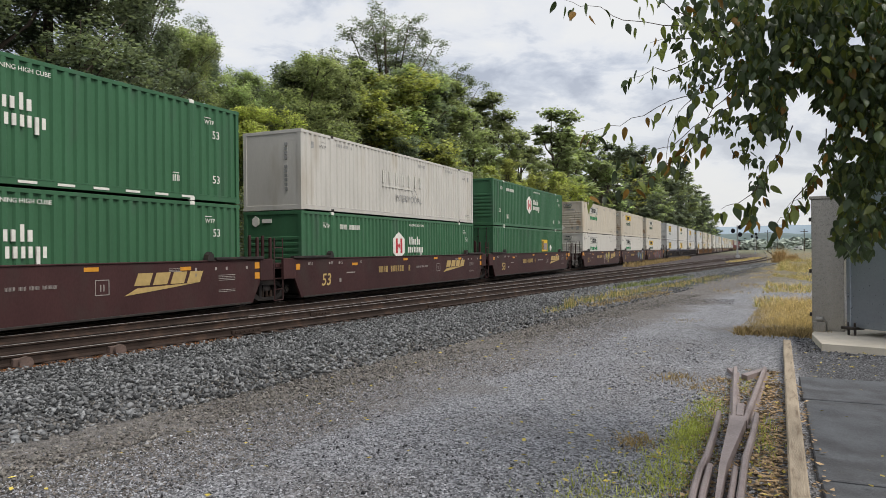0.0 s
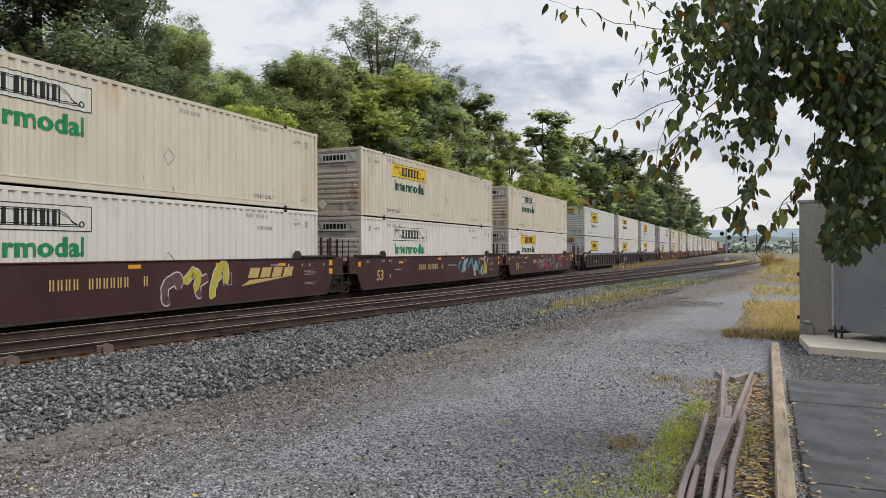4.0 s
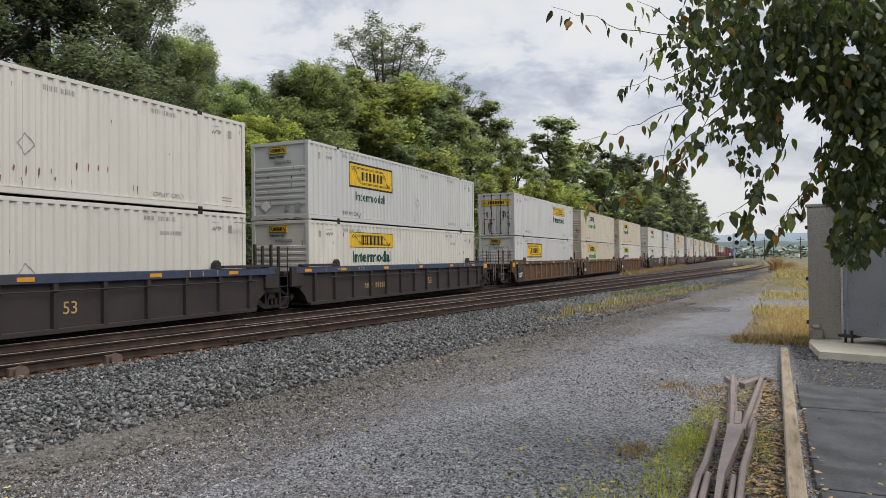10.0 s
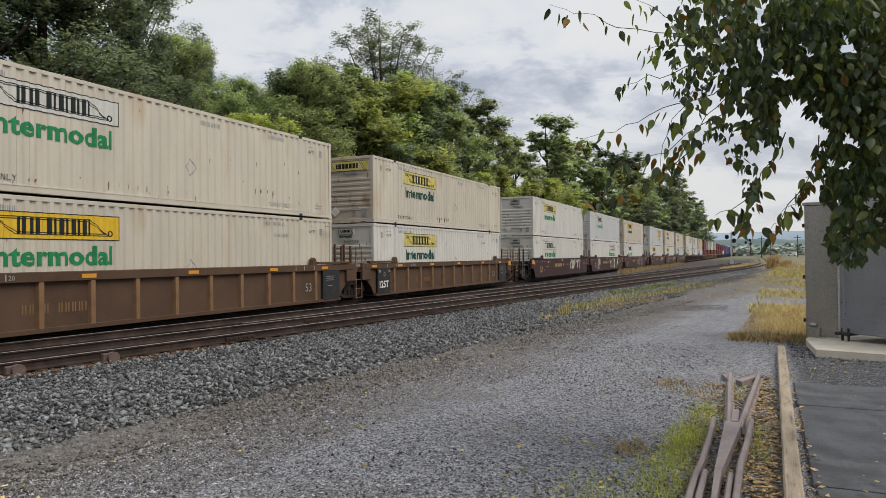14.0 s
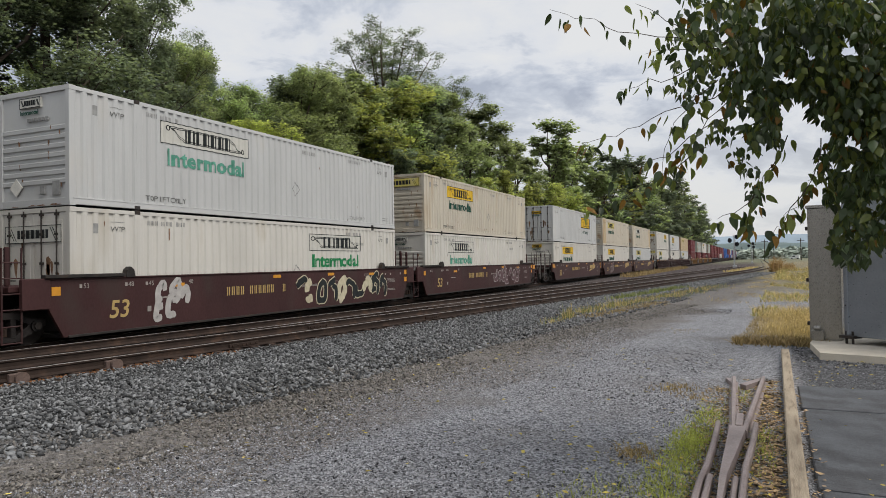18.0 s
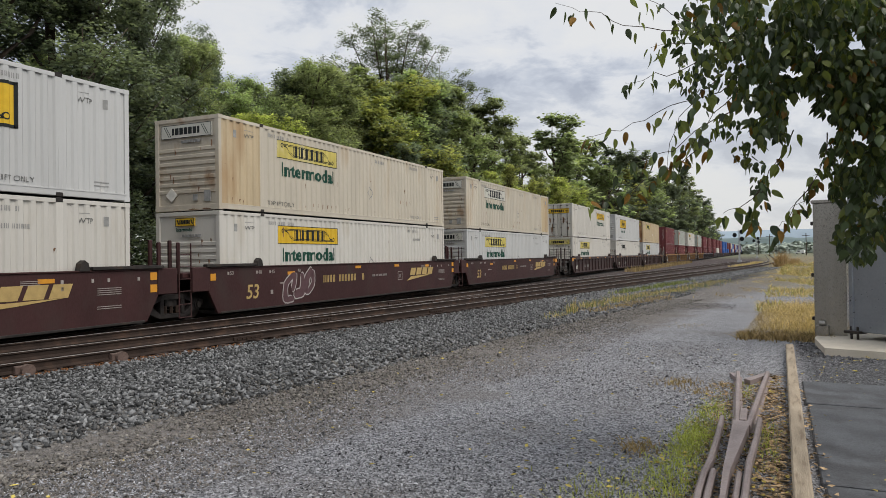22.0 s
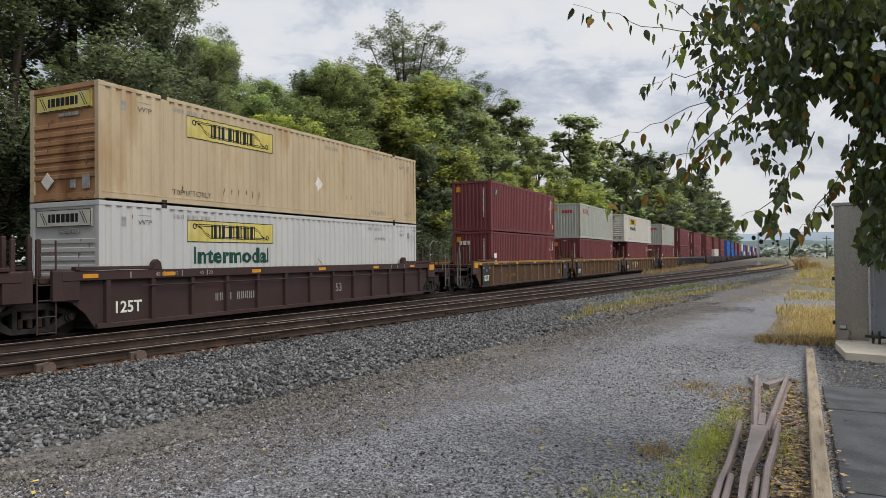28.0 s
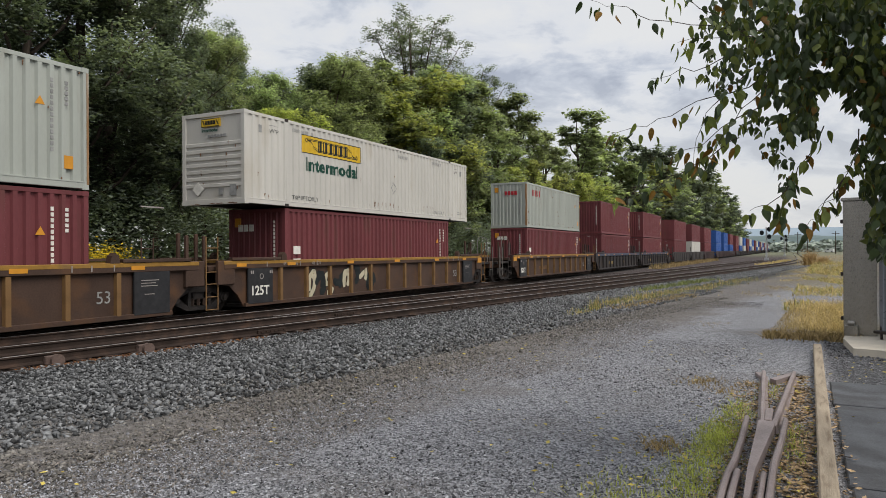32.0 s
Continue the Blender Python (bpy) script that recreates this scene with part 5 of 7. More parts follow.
# each stack: middle of its car, car kind, car colour, then upper and lower load (size, colour, end, sign)
CONSIST = [
    (9.05, "smooth", "brown", (53, "green", "plain", "H"), (53, "green", "plain", "H")),
    (28.42, "smooth", "brown", (53, "chalk", "plain", "S"), (53, "green", "ribs", "H")),
    (47.81, "smooth", "brown", (53, "green", "ribs", "H"), (53, "green", "doors", "E")),
    (71.16, "smooth", "brown", (53, "cream", "ribs", "Fgw"), (53, "white", "ribs", "Fgw")),
    (90.51, "smooth", "brown", (53, "cream", "ribs", "YiW"), (53, "white", "ribs", "FgW")),
    (109.87, "smooth", "brown", (53, "cream", "ribs", "FiW"), (53, "white", "ribs", "YiW")),
    (133.37, "ribbed", "slate", (53, "cool", "ribs", "Biy"), (53, "cool", "ribs", "By")),
    (152.69, "ribbed", "slate", (53, "white", "ribs", "Yiy"), (53, "white", "ribs", "By")),
    (172.24, "ribbed", "slate", (53, "cool", "ribs", "Biy"), (53, "white", "ribs", "Yiy")),
    (195.68, "ribbed", "rusty", (53, "cool", "doors", "YiA"), (53, "cool", "ribs", "By")),
    (215.03, "ribbed", "rusty", (53, "cream", "ribs", "Fgw"), (53, "cream", "ribs", "Ygw")),
    (234.40, "ribbed", "rusty", (53, "cream", "ribs", "LiM"), (53, "white", "ribs", "Liw")),
    (257.83, "smooth", "brown", (53, "white", "ribs", "Lgw"), (53, "white", "ribs", "Fgw")),
    (277.20, "smooth", "brown", (53, "cool", "ribs", "Ffw"), (53, "white", "doors", "FgW")),
    (296.45, "smooth", "brown", (53, "cream", "ribs", "YiM"), (53, "white", "ribs", "Ffw")),
    (319.91, "smooth", "brown", (53, "cool", "doors", "Biy"), (53, "white", "ribs", "Yiy")),
    (339.31, "smooth", "brown", (53, "cream", "ribs", "LiW"), (53, "white", "ribs", "Yiy")),
    (358.50, "smooth", "brown", (53, "cream", "ribs", "FiW"), (53, "cool", "ribs", "LiW")),
    (381.92, "ribbed", "plum", (53, "white", "doors", "YiA"), (53, "white", "ribs", "LiM")),
    (401.21, "ribbed", "plum", (53, "cool", "ribs", "Biy"), (53, "white", "ribs", "Oy")),
    (420.50, "ribbed", "plum", (53, "buff", "ribs", "LM"), (53, "cool", "ribs", "LiW")),
    (443.86, "ribbed", "tan", (40, "maroon", "folds", "Q"), (40, "maroon", "folds", "T")),
    (463.18, "ribbed", "tan", (40, "grey", "folds", "R"), (40, "maroon", "folds", "")),
    (482.53, "ribbed", "tan", (53, "white", "ribs", "Yiy"), (40, "maroon", "folds", "T")),
    (505.95, "ribbed", "tan", (40, "grey", "folds", "R"), (40, "maroon", "folds", "T")),
    (525.30, "ribbed", "slate", (40, "maroon", "folds", ""), (40, "maroon", "folds", "")),
    (544.64, "ribbed", "slate", (40, "maroon", "folds", ""), (40, "maroon", "folds", "")),
    (568.06, "ribbed", "slate", (40, "maroon", "folds", ""), (40, "maroon", "folds", "")),
    (587.41, "ribbed", "slate", (40, "maroon", "folds", ""), (40, "white", "folds", "")),
    (606.75, "ribbed", "plum", (40, "maroon", "folds", ""), (40, "maroon", "folds", "")),
    (630.18, "ribbed", "plum", (40, "blue", "folds", ""), (40, "blue", "folds", "")),
    (649.52, "ribbed", "plum", (40, "blue", "folds", ""), (40, "blue", "folds", "")),
    (668.87, "ribbed", "plum", (40, "maroon", "folds", ""), (40, "blue", "folds", "")),
]
COLOUR_WORDS = {"white": "off-white", "cream": "grimy cream-white", "buff": "rust-streaked buff", "cool": "clean white", "chalk": "chalky grey-white", "green": "dark green", "maroon": "maroon red", "grey": "pale grey-green", "blue": "bright blue"}
CAR_WORDS = {"brown": "smooth-sided oxide-brown", "plum": "ribbed dark plum-brown", "slate": "ribbed dark grey", "rusty": "ribbed rusty brown", "tan": "ribbed ochre-tan"}
LOWER = 0.248


def build_train():
    grey_fill, cream_fill = spray["grey"], spray["cream"]
    sprayed = {5: [(-2.2, 5.5, (spray["red"], spray["red"], spray["teal"]), spray["plum"], 3)], 4: [(1.9, 6.3, (spray["teal"], spray["sky"]), ink, 4), (5.9, 6.6, (spray["lemon"],), spray["lemon"], 5)],
               12: [(1.95, 5.5, (grey_fill, cream_fill), ink, 6)], 13: [(0.4, 6.9, (ink, cream_fill, ink), cream_fill, 7), (-5.7, -4.5, (spray["pale"],), spray["pale"], 12)], 14: [(1.0, 5.8, (spray["plum"],), spray["pale"], 8)],
               23: [(-5.3, -1.0, (cream_fill, ink), ink, 9)], 9: [(2.7, 6.9, (spray["char"],), spray["char"], 10)], 16: [(-5.3, -3.6, (spray["plum"],), spray["pale"], 13)], 3: [(0.3, 3.0, (spray["plum"], spray["lemon"]), spray["pale"], 14)],
               7: [(-4.6, -3.3, (spray["pale"],), spray["pale"], 11)]}
    for i, (u, kind, colour, upper, lower) in enumerate(CONSIST):
        if i >= 27:
            far_stack(u, colour, (upper[1], lower[1]), f"{CAR_WORDS[colour]} steel double-stack well car up the line")
            continue
        well_car(u, kind, colour, i % 3 == 0, i % 3 == 2, f"{CAR_WORDS[colour]} steel well car on the rails" + (" with sprayed graffiti" if i in sprayed else ""), sprayed.get(i, ()))
        for z, (size, paint_name, end, style), where in ((LOWER + 2.908, upper, "stacked on another container"), (LOWER, lower, "standing in a well car")):
            container(u, z, size, paint_name, end, style, f"{COLOUR_WORDS[paint_name]} {size}-foot steel container {where}", 2 * i + (z < 1))
    # cars far up the line, never near
    for k in range(18):
        far_stack(692.29 + 62.11 * (k // 3) + 19.345 * (k % 3), "slate", (("maroon", "white", "blue")[k % 3], ("maroon", "blue", "white")[k % 3]), "ribbed dark grey steel well car far up the line")


build_train()


# ---- woods ----
def leaf_material(name, base, hue):
    return material(name, base, 0.55, vary=0.35, scale=0.5, fine=1.6, bump=0.0, island=0.38, hue=hue, random=0.2, trans=0.45, space="Object")


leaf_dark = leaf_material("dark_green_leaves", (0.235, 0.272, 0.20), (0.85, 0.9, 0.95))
leaf_mid = leaf_material("mid_green_leaves", (0.42, 0.475, 0.27), (0.86, 0.92, 0.92))
leaf_bright = leaf_material("yellow_green_leaves", (0.55, 0.57, 0.22), (0.9, 0.95, 0.9))


def leaf_cards(spots, rng, size, droop=0.35):
    """Small folded leaf sprays, four triangles each, at the given spots."""
    v, f = [], []
    for p in spots:
        a, t = rng.uniform(0, 2 * math.pi), rng.gauss(0.15, droop)
        s = size * rng.uniform(0.6, 1.35)
        d = Vector((math.cos(a) * math.cos(t), math.sin(a) * math.cos(t), -abs(math.sin(t)) * 0.6))
        side = d.cross(Vector((rng.gauss(0, 0.45), rng.gauss(0, 0.45), 1))).normalized() * s * 0.36
        up = Vector((0, 0, s * 0.12))
        k = len(v)
        v += [tuple(p), tuple(p + d * s * 0.5 + side - up), tuple(p + d * s), tuple(p + d * s * 0.45 - side - up)]
        f += [(k, k + 1, k + 2), (k, k + 2, k + 3)]
    return v, f


def raw_mesh(name, mat, v, f, facing=None):
    """A mesh as it is; facing: for sprays of four corners, the way in which each one turns to the light."""
    me = bpy.data.meshes.new(name)
    me.from_pydata(v, [], f)
    me.materials.append(mat)
    if facing:
        me.shade_smooth()
        me.normals_split_custom_set_from_vertices([n for n in facing for _ in range(4)])
    return me


def outward(*pulls, rng, loose=0.3):
    """The mean way outward of several (offset, weight) pairs, a little upward and uneven."""
    n = Vector((rng.gauss(0, loose), rng.gauss(0, loose), 0.3 + rng.gauss(0, loose)))
    for d, k in pulls:
        if d.length > 1e-4:
            n += d.normalized() * k
    return tuple(n.normalized())


def make_tree(seed, height, spread, base, leaf, clumps, per, size, label):
    """A tree with a tapered trunk, limbs and a ragged crown of leaf clumps. base: share of the height without leaves."""
    rng = random.Random(seed)
    tree = thing("tree", label, "tree")
    lean = Vector((rng.gauss(0, 0.04), rng.gauss(0, 0.04), 1))
    top = height * 0.93
    r = height * 0.014 + 0.06
    pts = [lean * (top * q) + Vector((rng.gauss(0, 0.12), rng.gauss(0, 0.12), 0)) * q * 3 for q in (0, 0.15, 0.35, 0.6, 0.8, 1.0)]
    wood = [tube([(p.x, p.y, p.z - (0.5 if i == 0 else 0)) for i, p in enumerate(pts)], [r * 1.25, r, r * 0.85, r * 0.55, r * 0.3, 0.02], 8)]
    centres = []
    lobes = []
    for i in range(11):
        q = base + (1 - base) * (i + rng.random()) / 11
        a = i * 2.4 + rng.uniform(-0.5, 0.5)
        reach = spread * (1.08 - abs(q - 0.55) ** 1.3 * 1.25) * rng.uniform(0.6, 1.05)
        start = lean * (top * max(0.12, q - 0.18))
        tip = lean * (top * q) + Vector((math.cos(a) * reach, math.sin(a) * reach, height * rng.uniform(0.0, 0.08)))
        mid_ = (start + tip) / 2 + Vector((0, 0, -0.04 * height))
        wood.append(tube([start, mid_, tip], [r * 0.42, r * 0.26, 0.02], 6))
        lobes.append((tip, reach * 0.42 + 0.45))
        lobes.append(((mid_ + tip) / 2, reach * 0.32 + 0.35))
        for _ in range(2):
            off = Vector((rng.gauss(0, 1), rng.gauss(0, 1), rng.gauss(0.3, 0.7))).normalized() * reach * 0.5
            wood.append(tube([(mid_ + tip) / 2, tip + off], [r * 0.16, 0.012], 5))
    lobes.append((lean * (top * 1.0), spread * 0.33))
    lobes.append((lean * (top * 0.85), spread * 0.38))
    spots, facing = [], []
    for _ in range(clumps):
        c, q = lobes[rng.randrange(len(lobes))]
        d = Vector((rng.gauss(0, 1), rng.gauss(0, 1), rng.gauss(0.1, 0.8)))
        d = d.normalized() * q * (rng.random() ** 0.4)
        centre = c + Vector((d.x, d.y, d.z * 0.75))
        cr = rng.uniform(0.28, 0.62)
        for _ in range(per):
            o = Vector((rng.gauss(0, 1), rng.gauss(0, 1), rng.gauss(0, 0.6))) * cr * 0.5
            spots.append(centre + o)
            facing.append(outward((o, 0.75), (d, 0.8), rng=rng))
    part("trunk", mesh("trunk", bark, *wood, smooth=True), tree, "grey-brown trunk and limbs")
    v, f = leaf_cards(spots, rng, size)
    part("crown", raw_mesh("crown", leaf, v, f, facing), tree, "ragged crown of leaves")
    return tree


def make_tall_tree(seed, height, spread, leaf, size):
    """A tree that towers over the wood: bare stem, a fan of rising limbs, an open crown."""
    rng = random.Random(seed)
    tree = thing("tree", "tall open-crowned tree above the wood", "tree")
    r = 0.3
    fork = height * 0.58
    wood = [tube([(0, 0, -0.5), (0.1, 0.05, height * 0.3), (0.0, 0.1, fork)], [r * 1.3, r, r * 0.75], 8)]
    spots, facing = [], []
    for i in range(11):
        a = i * 2.4 + rng.uniform(-0.3, 0.3)
        out = spread * (0.25 + 0.75 * ((i * 5) % 11) / 10)
        top = height * (1.0 - 0.17 * (out / spread) ** 2) * rng.uniform(0.95, 1.0)
        tip = Vector((math.cos(a) * out, math.sin(a) * out, top))
        knee = Vector((math.cos(a) * out * 0.55, math.sin(a) * out * 0.55, fork + (top - fork) * 0.45))
        wood.append(tube([(0, 0.1, fork - rng.uniform(0, 2.5)), knee, tip], [r * 0.42, r * 0.26, 0.02], 6))
        for k in range(9):
            q = 0.3 + 0.7 * (k + rng.random()) / 9
            p = knee.lerp(tip, (q - 0.3) / 0.7)
            b = rng.uniform(0, 6.28)
            end = p + Vector((math.cos(b), math.sin(b), rng.uniform(0.1, 0.7))) * rng.uniform(0.5, 1.5) * (1.15 - 0.4 * q)
            wood.append(tube([p, end], [r * 0.1, 0.012], 5))
            for _ in range(rng.randrange(2, 5)):
                c = end + Vector((rng.gauss(0, 0.35), rng.gauss(0, 0.35), rng.gauss(0, 0.28)))
                for _ in range(58):
                    o = Vector((rng.gauss(0, 0.26), rng.gauss(0, 0.26), rng.gauss(0, 0.17)))
                    spots.append(c + o)
                    facing.append(outward((o, 0.8), (c - Vector((0, 0, height * 0.75)), 0.5), rng=rng))
    part("trunk", mesh("trunk", bark, *wood, smooth=True), tree, "grey-brown trunk and limbs")
    v, f = leaf_cards(spots, rng, size)
    part("crown", raw_mesh("crown", leaf, v, f, facing), tree, "open crown of small leaves")
    return tree


def plant(proto, x, y, h, turn, size, wide=1.0):
    t = copy_thing(proto, pose(x, y, ground_z(x, y) - 0.05, 0, 0, turn))
    k = h / size
    t.scale = (k * wide, k * wide, k)
    return t


def build_woods():
    kinds = {0: (1, 14, 3.5, 0.16, leaf_mid, "broad mid-green deciduous tree at the wood's edge"), 1: (2, 15, 3.5, 0.18, leaf_dark, "dense dark green deciduous tree at the wood's edge"),
             2: (3, 13, 3.6, 0.12, leaf_bright, "yellow-green deciduous tree turning in early autumn"), 3: (4, 16, 2.6, 0.2, leaf_mid, "slender mid-green tree with an uneven crown"), 5: (6, 15, 3.2, 0.14, leaf_dark, "tall dark tree hung with creeper")}
    protos = {}

    def proto(k, x):
        tier = 0 if x < 41 else 1 if x < 96 else 2
        if (k, tier) not in protos:
            seed, h, spread, base, leaf, label = kinds[k]
            protos[k, tier] = make_tree(seed, h, spread, base, leaf, (880, 470, 260)[tier], (46, 42, 32)[tier], (0.175, 0.26, 0.42)[tier], label)
        return protos[k, tier], kinds[k][1]

    tall = make_tall_tree(5, 24, 4.7, leaf_dark, 0.17)
    protos["tall"] = tall
    # x, y, height, kind
    edge = [(9.5, 22.5, 12.2, 5), (13.9, 23, 13.5, 1), (16.9, 24, 15.0, 1), (19.8, 25, 14.3, 5), (22.0, 25.5, 14.6, 1), (23.9, 25.2, 11.6, 5), (25.6, 26, 11.3, 0), (27.8, 27, 12.5, 0), (30.5, 28, 13.4, 5), (32.4, 27, 11.0, 0), (29.5, 24.3, 8.8, 2), (33.0, 24.6, 9.6, 1),
            (36.0, 28, 12.9, 5), (35.1, 26, 12.4, 0), (37.0, 23.4, 8.0, 2), (38.0, 27, 13.6, 3), (41.9, 28, 14.2, 0), (39.4, 25.5, 13.5, 0), (44.8, 27, 14.5, 0), (43.0, 24.0, 9.5, 1), (46.4, 26, 14.3, 2), (51.6, 27, 16.1, 1), (52.8, 26, 16.3, 0), (50.0, 24.0, 10.5, 0),
            (58.3, 27, 17.1, 3), (60.4, 26.5, 17.0, 3), (66.6, 27, 14.9, 3), (64.0, 24.2, 9.5, 2), (75.3, 28, 19.1, 3), (72.3, 25.5, 10.8, 2), (82.2, 27, 15.5, 3), (86.1, 26, 10.5, 2), (101.2, 28, 22.3, 3), (95.0, 26, 11.5, 2), (105.8, 27, 19.3, 3),
            (117.2, 27, 20.2, 0), (131.6, 27, 20.9, 1), (124.0, 26, 16.5, 0), (141.0, 26, 18.7, 2), (151.4, 27, 22.3, 5), (169.8, 27, 20.4, 0), (160.0, 26, 19.8, 1), (182.0, 26, 20.3, 0), (196.1, 27, 22.0, 1), (208.0, 26, 22.0, 5), (222.7, 27, 25.8, 5), (238.0, 27, 24.1, 1),
            (253.7, 27, 26.4, 0), (271.0, 27, 23.9, 5), (289.6, 27, 26.0, 1), (310.0, 27, 23.5, 0), (333.2, 27, 24.7, 5), (354.0, 27, 20.2, 1), (376.2, 27, 19.2, 0), (398.0, 27, 23.5, 5), (421.8, 27, 21.6, 1)]
    narrow = {22.0: 0.68, 23.9: 0.45, 25.6: 0.7, 27.8: 0.8, 30.5: 0.55, 32.4: 0.8}
    rng = random.Random(8)
    for x, y, h, k in edge:
        p, s = proto(k, x)
        plant(p, x, y, h, rng.uniform(0, 360), s, narrow.get(x, 1.0))
    for x, y, h in ((61.6, 34.0, 24.9), (74.6, 34.0, 23.0)):
        plant(tall, x, y, h, rng.uniform(0, 360), 24, 1.12)
    # a second rank, behind
    for i in range(26):
        x = 12 + i * 5.2 + rng.uniform(-1, 1)
        p, s = proto((1, 5, 0, 1, 3)[i % 5], max(x, 45) if x < 60 else 100)
        plant(p, x, 32 + rng.uniform(-1.5, 2.5), rng.uniform(9.0, 11.4) + x * 0.05 if x < 58 else rng.uniform(7.5, 9.0) + x * 0.036, rng.uniform(0, 360), s)
    for p in protos.values():
        for o in (*p.children_recursive, p):
            bpy.data.objects.remove(o)
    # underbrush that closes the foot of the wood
    # beyond x = 60 the lighter leaf colour stands in for distance haze
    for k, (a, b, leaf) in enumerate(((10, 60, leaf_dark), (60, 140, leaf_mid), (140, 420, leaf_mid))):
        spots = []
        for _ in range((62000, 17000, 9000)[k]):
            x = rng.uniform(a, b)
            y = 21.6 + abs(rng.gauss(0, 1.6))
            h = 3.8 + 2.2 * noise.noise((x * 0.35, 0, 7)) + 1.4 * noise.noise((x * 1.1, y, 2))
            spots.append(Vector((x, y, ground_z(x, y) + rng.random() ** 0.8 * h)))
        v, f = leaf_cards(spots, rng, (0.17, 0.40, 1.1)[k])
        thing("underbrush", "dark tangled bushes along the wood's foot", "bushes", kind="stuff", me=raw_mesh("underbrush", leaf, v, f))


build_woods()


def build_deep_wood():
    rng = random.Random(81)
    spots = []
    for _ in range(27000):
        x = rng.uniform(0, 64)
        y = 30 + abs(rng.gauss(0, 2.2))
        h = 7.5 + 2.5 * noise.noise((x * 0.22, 3, 1))
        spots.append(Vector((x, y, ground_z(x, y) + rng.random() ** 0.8 * h)))
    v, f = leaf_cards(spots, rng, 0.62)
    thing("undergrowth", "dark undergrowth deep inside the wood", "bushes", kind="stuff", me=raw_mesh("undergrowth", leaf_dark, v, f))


build_deep_wood()


# ---- distance ----
def ridge(name, label, x, y0, y1, base, rise, seed, mat, n=90):
    v, f = [], []
    for i in range(n + 1):
        y = y0 + (y1 - y0) * i / n
        h = base + rise * (noise.noise((i * 0.045, seed, 0)) + 0.35 * noise.noise((i * 0.3, seed, 4)) + 0.15 * noise.noise((i * 1.1, seed, 9)))
        v += [(x, y, -2), (x + 40, y, h * 0.6), (x + 130, y, h)]
    for i in range(n):
        f += [(3 * i + k, 3 * i + k + 1, 3 * i + k + 4, 3 * i + k + 3) for k in range(2)]
    thing(name, label, "hills", kind="structure", me=mesh(name, mat, (v, f), smooth=True))


# the air's haze is mixed into both hill colours: pale blue, dull blue-green
hill_far = material("haze_tinted_blue_hill", (0.30, 0.37, 0.43), 0.9, vary=0.12, scale=0.004, fine=0.02, bump=0)
hill_mid = material("haze_tinted_green_hill", (0.14, 0.185, 0.18), 0.9, vary=0.22, scale=0.012, fine=0.06, bump=0)
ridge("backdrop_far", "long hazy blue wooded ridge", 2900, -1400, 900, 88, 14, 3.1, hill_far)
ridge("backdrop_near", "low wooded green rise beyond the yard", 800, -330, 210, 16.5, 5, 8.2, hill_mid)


# ---- kerb, slabs, cabinets ----
def along(a, b, width, z0, z1, c=0.012):
    """A beam from a to b in plan, as a mesh in its own frame and the pose that lays it."""
    d = Vector((b[0] - a[0], b[1] - a[1], 0))
    return soft_box(0, d.length, -width / 2, width / 2, 0, z1 - z0, c), pose(a[0], a[1], z0, 0, 0, math.degrees(math.atan2(d.y, d.x)))


